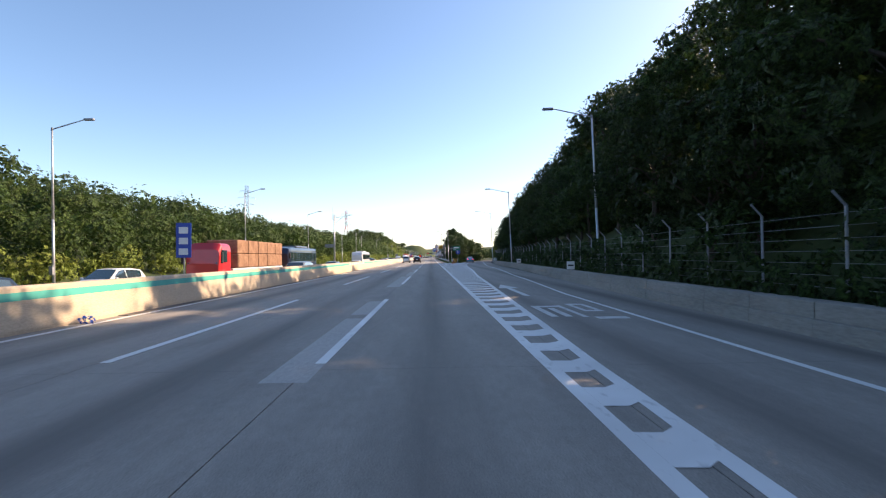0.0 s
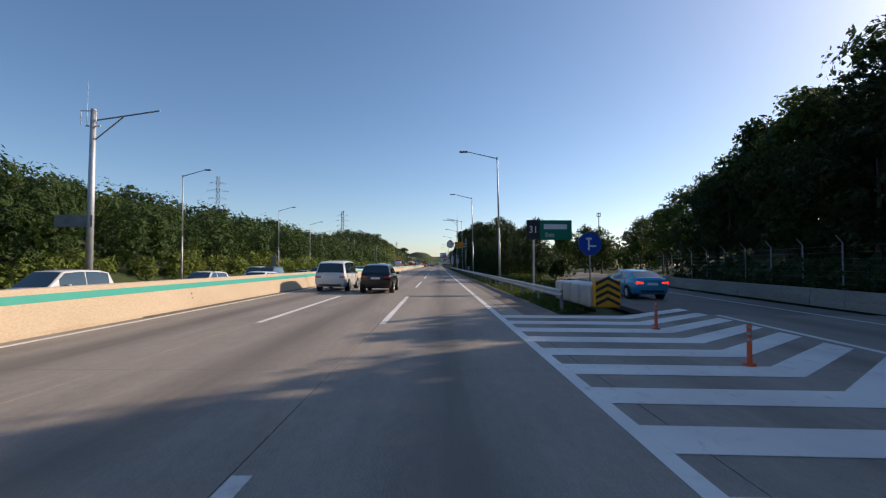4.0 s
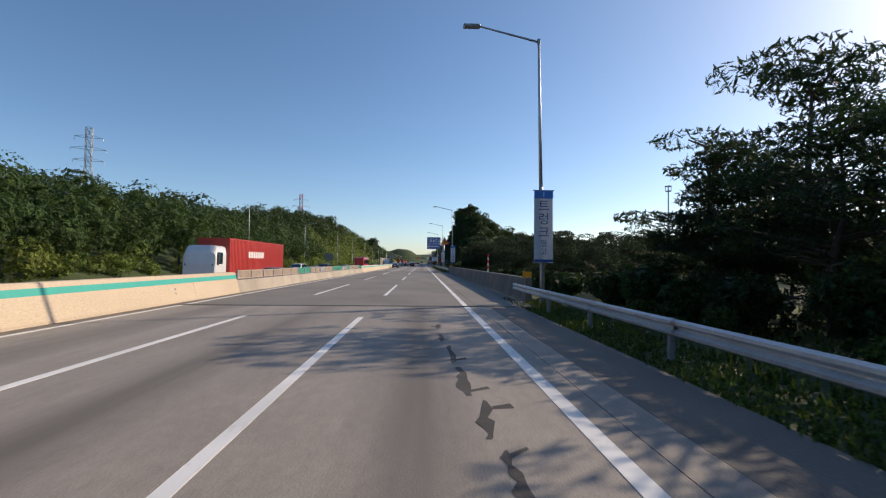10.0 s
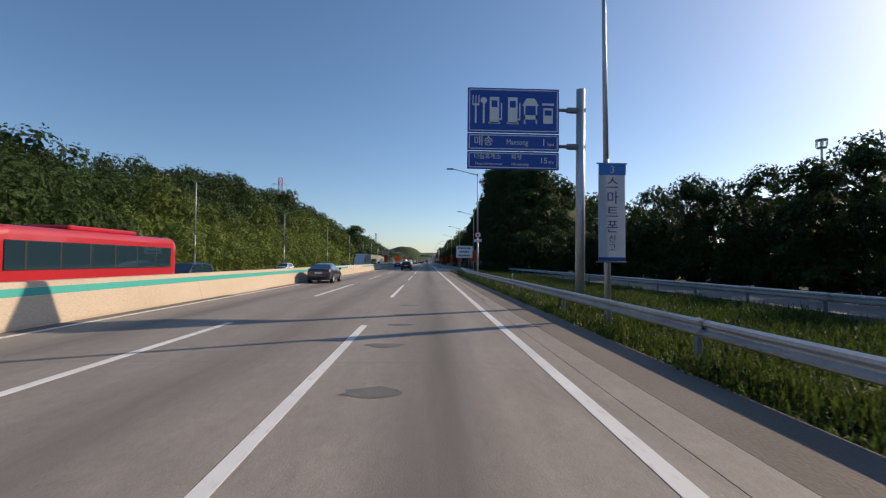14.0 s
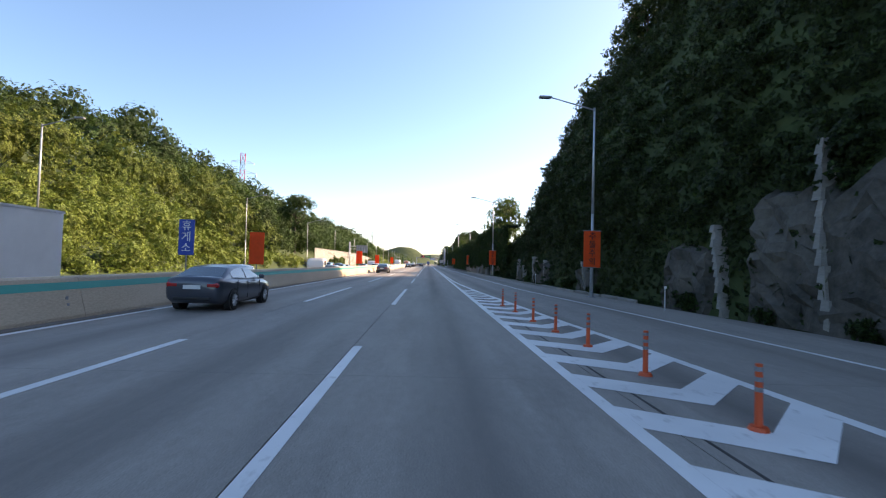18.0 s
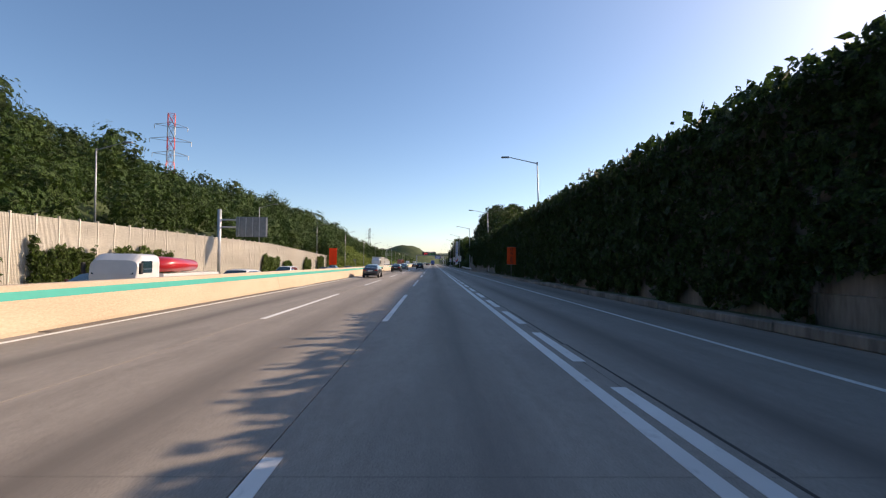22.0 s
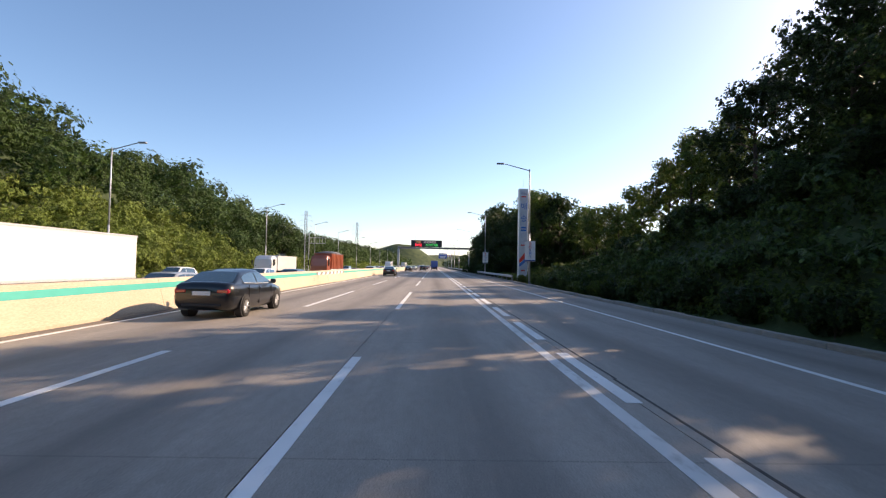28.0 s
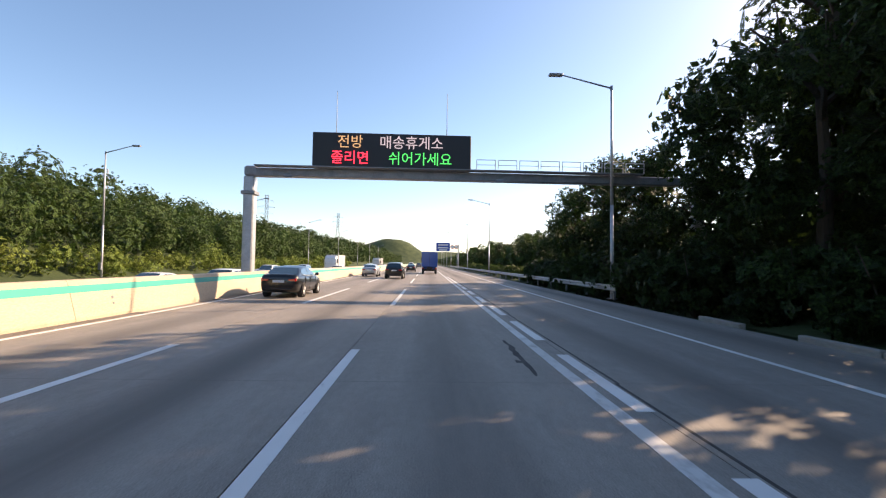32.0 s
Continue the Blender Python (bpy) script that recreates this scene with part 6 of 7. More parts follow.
carpet("slope_creeper", 46000, (436, 548), (0.2, 13), on_slope, 0.22, "slope_leaf", "creeper and grass covering the rock cutting", 11, 0.3, (-0.8, -0.2, 0.6))
woods("slope_bushes", spots(684, 768, 2.3, (12.6, 14.6, 16.8, 19.2, 22, 25), right_ground, 3.0, 1.7, 0.8), 60, 0.22, "wood_far", "dark green creeper mounds on the cutting slope", 17)
carpet("slope_creeper", 15000, (684, 770), (0.2, 9), on_slope, 0.24, "leaf_b", "creeper carpet on the cutting slope", 12, 0.2, (-0.6, -0.2, 0.8))
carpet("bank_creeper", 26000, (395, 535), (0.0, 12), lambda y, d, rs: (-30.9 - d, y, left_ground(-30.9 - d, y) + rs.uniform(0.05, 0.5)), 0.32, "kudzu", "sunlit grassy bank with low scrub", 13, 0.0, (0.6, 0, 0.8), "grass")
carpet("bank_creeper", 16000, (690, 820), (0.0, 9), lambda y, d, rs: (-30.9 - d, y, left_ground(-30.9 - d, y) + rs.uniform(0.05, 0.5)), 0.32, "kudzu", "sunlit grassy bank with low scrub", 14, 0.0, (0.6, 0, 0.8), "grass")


def blades(name, n, fy, fx, hgt, label, seed, mat="leaf_b"):
    rs = np.random.RandomState(seed)
    y = rs.uniform(*fy, n)
    x = np.array([rs.uniform(*fx(a)) for a in y])
    clump = np.array([0.35 + 0.65 * max(0, 0.5 + noise.noise((a * 0.9, b * 0.5, 1))) for a, b in zip(x, y)])
    h = hgt * clump * rs.uniform(0.5, 1.2, n)
    a = rs.uniform(0, 6.28, n)
    w = 0.042
    base = np.stack([x, y, np.full(n, -0.12)], 1)
    side = np.stack([np.cos(a), np.sin(a), 0 * a], 1) * w
    tip = base + np.stack([np.sin(a) * h * 0.35, -np.cos(a) * h * 0.35, h], 1)
    v = np.stack([base - side, base + side, tip], 1).reshape(-1, 3)
    return tagged(put(name, fast_mesh(name, v, 3, mat)), label, "grass", kind="stuff")


blades("verge_grass", 26000, (118, 272), lambda y: (4.2, 6.2), 0.32, "rough grass verge under the guard rail", 21)
blades("verge_grass", 24000, (329, 432), lambda y: (4.2, 5.6), 0.42, "lush grass along the foot of the guard rail", 25)
blades("verge_grass", 62000, (329, 432), lambda y: (4.4, 14.0), 0.5, "rough grass verge and strip under the guard rail", 22)
blades("verge_grass", 14000, (478, 530), lambda y: (pave_right(y) + 0.25, 12.0), 0.3, "dark grass behind the kerb", 23, "ivy")
blades("verge_grass", 12000, (150, 268), lambda y: (6, 16), 0.4, "grass under the roadside trees", 24)

carpet("fence_creeper", 9000, (-46, 138), (0, 1), lambda y, d, rs: (wall_x(y) + 0.75 + rs.uniform(-0.35, 0.25), y, 0.75 + 2.3 * (0.25 + 0.75 * max(0, 0.45 + noise.noise((y * 0.35, 0, 6)))) * (d if d > 0.5 else d * rs.uniform(0, 1))), 0.22, "ivy", "dark creeper climbing the strand-wire fence", 51, 0.4, (-1, 0, 0.3))
carpet("fence_creeper", 9000, (-46, 138), (0, 1), lambda y, d, rs: (wall_x(y) + 0.9 + 1.8 * d, y, right_ground(wall_x(y) + 0.9 + 1.8 * d, y) + 0.2 + rs.uniform(0, 1.1)), 0.24, "ivy", "dark undergrowth behind the fence", 52, 0.2, (-0.5, 0, 0.8))

# crumpled plastic bag beside the barrier
rs = np.random.RandomState(77)
bag = core(np.array([0, 0, 0.1]), np.array([0.24, 0.17, 0.13]), rs, 9, 6, 0.2)
tagged(put("plastic_bag", fast_mesh("plastic_bag", bag, 4, "bag"), None, Matrix.Translation((-8.88, 17.4, 0.0))), "crumpled blue plastic bag lying by the barrier", "bag")

# ---- noise walls ----
wall_l = thing("noise_wall_left", "tall beige ribbed noise wall beside the opposite lanes", "noise wall", kind="structure")
rib = Shape()
n = 18
prof = []
for k in range(n):
    a = 2.0 * k / n
    prof += [(a, 0.0), (a + 0.055, 0.0), (a + 0.07, 0.05), (a + 0.1, 0.05)]
pp = [(-d, a, z) for z in (0.0, 5.1) for a, d in prof]
m_ = len(prof)
rib.add(pp, [(k, k + 1, m_ + k + 1, m_ + k) for k in range(m_ - 1)])
rib.box(-0.16, 0, 0, -0.08, 2.0, 5.1)
panel_me = rib.mesh("panel", "noise_wall")
wpost = Shape().box(-0.12, -0.06, 0, 0.06, 0.06, 5.25, bevel=0.015).mesh("post", "noise_wall")
for k in range(59):
    y = 571.5 + 2.03 * k
    hgt = 1.0 if y < 640 else max(0.72, 1.0 - (y - 640) * 0.006)
    put("panel", panel_me, wall_l, Matrix.Translation((-29.0, y, LOW - 0.06)) @ Matrix.Diagonal((1, 1, 1.06 * hgt, 1)))
    put("post", wpost, wall_l, Matrix.Translation((-29.0, y, LOW - 0.06)) @ Matrix.Diagonal((1, 1, 1.06 * hgt, 1)))

wall_c = thing("noise_wall_right", "concrete-footed noise wall buried under creeper", "noise wall", kind="structure")
WALL = 9.9
set_back = lerp_table([(528, 1.5), (542, 0.0)])
top_h = lerp_table([(520, 7.6), (526, 7.9), (532, 8.4), (536, 7.7), (540, 7.7), (544, 6.8), (548, 5.7), (551, 6.9), (560, 7.1), (600, 7.1), (630, 6.8), (650, 6.6), (664, 6.4), (672, 5.6), (676, 5.0), (678, 1.5)])
low_h = lambda y: 0.9 + 1.5 * max(0, 0.5 + 0.9 * noise.noise((y * 0.55, 0, 3))) + (2.4 if y > 668 else 0) - (1.2 if 572 < y < 630 else 0)
foot_me = Shape().box(0, 0.01, -0.2, 0.35, 3.99, 1.05, bevel=0.03).mesh("footing", "wall_dirty")
slab_me = Shape().box(0.08, 0.08, 1.05, 0.2, 3.92, 7.0, bevel=0.02).mesh("panel", "wall_dirty")
post_me2 = Shape().box(0.0, -0.08, 1.05, 0.28, 0.08, 7.1, bevel=0.02).mesh("post", "galv_dark")
for k in range(38):
    y = 528 + 4.0 * k
    put("footing", foot_me, wall_c, Matrix.Translation((WALL + set_back(y), y, 0)))
    up = Matrix.Translation((WALL + set_back(y), y, 0)) @ Matrix.Diagonal((1, 1, min(top_h(y), top_h(min(y + 4, 675))) / 7.15, 1))
    put("panel", slab_me, wall_c, up)
    put("post", post_me2, wall_c, up)
ledge = thing("stone_ledge", "low stone-faced ledge in front of the noise wall", "wall", kind="structure")
led = random.Random(15)
for k in range(46):
    put("block", Shape().box(0, 0.01, 0, 0.42, 2.99, (0.26 if k < 25 else 0.5) + led.uniform(-0.05, 0.05), bevel=0.04).mesh("block", "wall_dirty"), ledge, pose(8.75 - 0.004 * max(0, k - 10) + led.uniform(-0.04, 0.04), 560 + 3.0 * k, 0, 0, 0, led.uniform(-0.5, 0.5)))
strip("ledge_fill", 9.1, 10.0, 560, 698, "forest_floor", ledge, z=0.22, depth=0.3)


def on_wall(y, d, rs):
    top = top_h(y)
    lo = low_h(y)
    z = lo + (top - lo) * d
    bulge = 0.35 + 0.55 * max(0, noise.noise((y * 0.5, z * 0.6, 4))) + (0.6 if d > 0.85 else 0) * rs.uniform(0, 1)
    return (WALL + set_back(y) - bulge * rs.uniform(0.2, 1.0), y, z + rs.uniform(-0.15, 0.15))


carpet("wall_creeper", 60000, (520, 678), (0, 1), on_wall, 0.26, "ivy", "dense dark creeper hanging over the noise wall", 31, 0.5, (-1, 0, 0.25))
carpet("wall_creeper", 16000, (520, 676), (0, 1), lambda y, d, rs: (WALL + set_back(y) - 0.1 + 1.9 * d, y, top_h(y) - 0.25 + (0.3 + 0.4 * max(0, noise.noise((y * 0.4, 3, 1)))) * rs.uniform(0, 1)), 0.2, "ivy", "creeper spilling over the top of the wall", 32, 0.2)
for k, (y, w, h) in enumerate(((596, 6, 3.6), (606, 9, 3.8), (589, 3, 3.0), (641, 8, 3.3), (650, 4, 2.4), (664, 5, 3.0), (676, 6, 4.0), (687, 7, 4.6))):
    carpet("panel_creeper", 1500, (y - w / 2, y + w / 2), (0, 1), lambda a, d, rs, y=y, w=w, h=h: (-28.75 + rs.uniform(0, 0.4), a, -0.2 + h * d * (0.75 + 0.4 * noise.noise((a * 0.8, k, 0)))), 0.3, "leaf_b", "green creeper patch climbing the beige wall", 40 + k, 0.3, (1, 0, 0.2))

# rock face and concrete ribs at the foot of the cutting
ob = thing("rock_face", "grey exposed rock at the foot of the cutting", "rock", kind="structure")
rk = random.Random(8)


def slope_x(y, z):
    """Where the steep cutting reaches a height."""
    return foot_x(y) + run(y) * (max(0.0, z + 0.3) / right_hill(y)) ** (1 / bulge(y))


ROCKS = ((456, 462, 3.0), (463.5, 473, 6.5), (474.5, 479, 4.2), (487, 491, 2.6), (498, 505, 3.2), (509, 513, 2.4))
for y0, y1, z1 in ROCKS:
    ny, nz = max(4, round((y1 - y0) / 0.55)), max(4, round(z1 / 0.5))
    pts = []
    for j in range(nz + 1):
        for i in range(ny + 1):
            y, z = y0 + (y1 - y0) * i / ny + rk.uniform(-0.15, 0.15), z1 * (0.8 + 0.2 * noise.noise((y0 + 0.5 * i, 0, 2))) * j / nz - 0.25 + rk.uniform(-0.1, 0.1)
            edge = 0.3 if i in (0, ny) or j == nz else -0.45
            pts.append((slope_x(y, z) + edge + 0.25 * noise.noise((y * 0.9, z * 1.1, 4)) + rk.uniform(-0.12, 0.12), y, z))
    n = ny + 1
    put("rock", Shape().add(pts, [q for j in range(nz) for i in range(ny) for a in [n * j + i] for q in ((a, a + 1, a + n + 1), (a, a + n + 1, a + n))]).mesh("rock", "rock"), ob)
for y, h, w in ((469.0, 6.6, 0.34), (473.8, 4.0, 0.3), (488.5, 2.4, 0.25), (499, 2.6, 0.24), (503.4, 3.0, 0.32), (507.8, 2.0, 0.22), (511.3, 2.8, 0.26)):
    s, n = Shape(), 12
    for k in range(n):
        za, zb = h * k / n - 0.2, h * (k + 1) / n - 0.2
        d, v = rk.uniform(-0.025, 0.025), w * rk.uniform(0.75, 1.1)
        sink = rk.uniform(0.0, 0.08)
        xa, xb = slope_x(y, za) - 0.6 + sink, slope_x(y, zb) - 0.6 + sink
        ya, yb = y + 0.1 * k + d - v / 2, y + 0.1 * k + d + v / 2
        s.add([(xa, ya, za), (xa, yb, za), (xa + 0.7, yb, za), (xa + 0.7, ya, za), (xb, ya + 0.05, zb), (xb, yb - 0.05, zb), (xb + 0.7, yb, zb), (xb + 0.7, ya, zb)], [(0, 4, 5, 1), (1, 5, 6, 2), (2, 6, 7, 3), (3, 7, 4, 0), (4, 7, 6, 5), (0, 1, 2, 3)])
    put("rib", s.mesh("rib", "wall_grey"), ob)

# bushes and tufts that break up the steep slope
bush = random.Random(19)
clumps, y = [], 440.0
while y < 530:
    d = 0.2
    while d < 1.0:
        yy, z = y + bush.uniform(-0.9, 0.9), right_hill(y) * d ** 1.1 + bush.uniform(-0.5, 0.5)
        bare = any(a - 0.3 < yy < b + 0.3 and z < c + 0.2 for a, b, c in ROCKS)
        if right_hill(yy) > 2 and z < right_hill(yy) and (not bare or bush.random() < 0.3):
            k = bush.uniform(0.5, 1.5)
            clumps.append((slope_x(yy, z) + 0.15, yy, z - 0.5, 1.9 * k, 1.5 * k))
        d += 1.5 / max(3.0, right_hill(y))
    y += 1.6
woods("slope_bushes", clumps, 70, 0.22, "slope_leaf", "dark bushes and tufted grass on the rock cutting", 16)

carpet("slope_creeper", 9000, (440, 528), (0, 1), lambda y, d, rs: (slope_x(y, 7 * d) - rs.uniform(0.0, 0.45) - 0.5 * max(0, noise.noise((y * 0.5, d * 4, 9))), y, 7 * d - 0.2), 0.24, "slope_leaf", "creeper and ferns at the foot of the cutting", 15, 0.3, (-1, -0.1, 0.5))
row("shrub_dark", 442, 528, 5.0, lambda y: foot_x(y) - 0.3, 0.75, 0.4)

# ---- vehicles ----
def coat_paint(name, color, metal=0.3):
    m, n, l, b = shade(name, 0.32, metal)
    col = blend(n, l, grain(n, l, 1.2, 4), tuple(0.92 * v for v in color), color)
    l.new(col, b.inputs["Base Color"])
    b.inputs["Coat Weight"].default_value, b.inputs["Coat Roughness"].default_value = 0.7, 0.06
    return m


CAR = {"white": (0.72, 0.72, 0.71), "silver": (0.4, 0.42, 0.44), "slate": (0.06, 0.07, 0.09), "black": (0.008, 0.009, 0.011), "grey": (0.17, 0.18, 0.19), "blue": (0.02, 0.08, 0.32), "red": (0.5, 0.02, 0.025), "maroon": (0.1, 0.01, 0.015), "cyan": (0.03, 0.32, 0.55), "navy": (0.01, 0.018, 0.05), "cream": (0.55, 0.52, 0.46), "box_red": (0.5, 0.05, 0.04), "rust": (0.35, 0.09, 0.04)}
for k, c in CAR.items():
    M["car_" + k] = coat_paint("car_" + k, c, 0.0 if k in ("white", "red", "cream", "box_red", "rust") else 0.35)
m, n, l, b = shade("car_glass", 0.04)
# dark tint; its blue stands in for reflected sky
b.inputs["Base Color"].default_value = (0.02, 0.045, 0.06, 1)
b.inputs["Coat Weight"].default_value = 1.0
M["glass"] = m
M["tyre"] = two_tone("tyre_rubber", (0.012, 0.012, 0.012), (0.025, 0.024, 0.023), 0.85, 4, 40)
M["rim"] = two_tone("alloy", (0.5, 0.51, 0.52), (0.62, 0.63, 0.64), 0.35, 6, 30, metal=0.25, bump=0)
M["trim"] = paint("dark_trim", (0.02, 0.02, 0.021), 0.6)
M["tail"] = paint("tail_lens", (0.45, 0.01, 0.012), 0.15, coat=1.0)
M["head"] = paint("headlamp_lens", (0.6, 0.62, 0.64), 0.12, coat=1.0)
m, n, l, b = shade("brake_lens", 0.2)
b.inputs["Base Color"].default_value = (0.5, 0.01, 0.01, 1)
b.inputs["Emission Color"].default_value, b.inputs["Emission Strength"].default_value = (1, 0.03, 0.02, 1), 1.6
M["brake"] = m
M["scrap"] = two_tone("pressed_board", (0.2, 0.1, 0.06), (0.36, 0.21, 0.13), 0.95, 1.5, 7, bump=1.0)
M["tarp"] = two_tone("grey_tarpaulin", (0.09, 0.1, 0.11), (0.16, 0.17, 0.18), 0.7, 0.8, 8)


def loft(stations, power=3.2, n=20):
    """Rounded sections (y, half width, low z, high z) joined into one skin."""
    v, f = [], []
    for y, w, z0, z1 in stations:
        c, h = (z0 + z1) / 2, (z1 - z0) / 2
        for k in range(n):
            a = 2 * math.pi * (k + 0.5) / n
            ca, sa = math.cos(a), math.sin(a)
            v.append((w * math.copysign(abs(ca) ** (2 / power), ca), y, c + h * math.copysign(abs(sa) ** (2 / power), sa)))
    for i in range(len(stations) - 1):
        f += [(i * n + k, i * n + (k + 1) % n, (i + 1) * n + (k + 1) % n, (i + 1) * n + k) for k in range(n)]
    f += [tuple(range(n))[::-1], tuple((len(stations) - 1) * n + k for k in range(n))]
    return v, f


def wheel_meshes(r, w):
    s = Shape()
    n = 22
    ring = [(-w / 2, r * 0.66), (-w / 2, r * 0.95), (-w / 2 + 0.03, r), (w / 2 - 0.03, r), (w / 2, r * 0.95), (w / 2, r * 0.66)]
    v = [(x, q * math.cos(2 * math.pi * k / n), q * math.sin(2 * math.pi * k / n)) for k in range(n) for x, q in ring]
    f = [(k * 6 + j, k * 6 + j + 1, ((k + 1) % n) * 6 + j + 1, ((k + 1) % n) * 6 + j) for k in range(n) for j in range(5)]
    s.add(v, f)
    tyre = s.mesh("tyre", "tyre", True)
    s = Shape().rod((-w * 0.3, 0, 0), (w * 0.3, 0, 0), r * 0.67, n=22, mat=1)
    for k in range(10):
        a = 2 * math.pi * k / 10
        for sx in (-1, 1):
            p = Vector((sx * w * 0.42, r * 0.1 * math.cos(a), r * 0.1 * math.sin(a)))
            s.rod(p, (sx * w * 0.4, r * 0.63 * math.cos(a), r * 0.63 * math.sin(a)), r * 0.09, r * 0.075, 4)
    for sx in (-1, 1):
        s.rod((sx * w * 0.28, 0, 0), (sx * w * 0.46, 0, 0), r * 0.16, r * 0.12, 12)
    return tyre, s.mesh("rim", ["rim", "trim"])


WHEELS = {r: wheel_meshes(r, w) for r, w in ((0.32, 0.21), (0.36, 0.24), (0.5, 0.3))}


def wheels(ob, r, track, axles, rims=True):
    for y in axles:
        for sx in (-1, 1):
            w = put("wheel", WHEELS[r][0], ob, Matrix.Translation((sx * track, y, r)), "black rubber tyre")
            if rims:
                put("rim", WHEELS[r][1], w, None, "spoked alloy rim")


SHAPES = {
    # body stations (y, half width, low z, belt z); cabin profile (y, z) from the rear base to the front base; front at +y
    "sedan": dict(w=0.9, body=[(-2.32, 0.7, 0.5, 0.86), (-2.27, 0.8, 0.34, 1.0), (-2.05, 0.86, 0.24, 1.05), (-1.4, 0.895, 0.2, 1.03), (-0.3, 0.905, 0.19, 0.98), (0.8, 0.905, 0.19, 0.96), (1.35, 0.895, 0.2, 0.92), (1.95, 0.86, 0.24, 0.8), (2.2, 0.78, 0.3, 0.7), (2.3, 0.64, 0.4, 0.6)], cabin=[(-1.98, 1.02), (-1.2, 1.36), (-0.75, 1.42), (-0.2, 1.45), (0.2, 1.425), (1.22, 0.92)], wb=0.82, wt=0.58, posts=(-1.35, -0.28, 0.72), axle=(-1.38, 1.36), r=0.32),
    "suv": dict(w=0.94, body=[(-2.3, 0.78, 0.5, 1.06), (-2.25, 0.86, 0.38, 1.12), (-1.9, 0.91, 0.28, 1.12), (-0.3, 0.94, 0.26, 1.08), (0.9, 0.94, 0.26, 1.06), (1.5, 0.92, 0.28, 1.02), (2.1, 0.86, 0.34, 0.92), (2.28, 0.72, 0.46, 0.78)], cabin=[(-2.26, 1.1), (-1.92, 1.6), (-1.3, 1.68), (-0.3, 1.71), (0.15, 1.67), (1.15, 1.03)], wb=0.86, wt=0.64, posts=(-1.8, -0.4, 0.62), axle=(-1.38, 1.36), r=0.36),
    "van": dict(w=0.96, body=[(-2.52, 0.86, 0.46, 1.0), (-2.47, 0.93, 0.34, 1.08), (-2.0, 0.96, 0.26, 1.1), (0.0, 0.965, 0.24, 1.08), (1.3, 0.96, 0.24, 1.04), (2.0, 0.92, 0.28, 0.98), (2.4, 0.82, 0.34, 0.84), (2.54, 0.66, 0.44, 0.7)], cabin=[(-2.47, 1.06), (-2.2, 1.74), (-1.6, 1.86), (-0.2, 1.89), (0.8, 1.83), (1.95, 0.99)], wb=0.91, wt=0.74, posts=(-2.1, -0.5, 1.2), axle=(-1.5, 1.5), r=0.36),
}
CACHE = {}


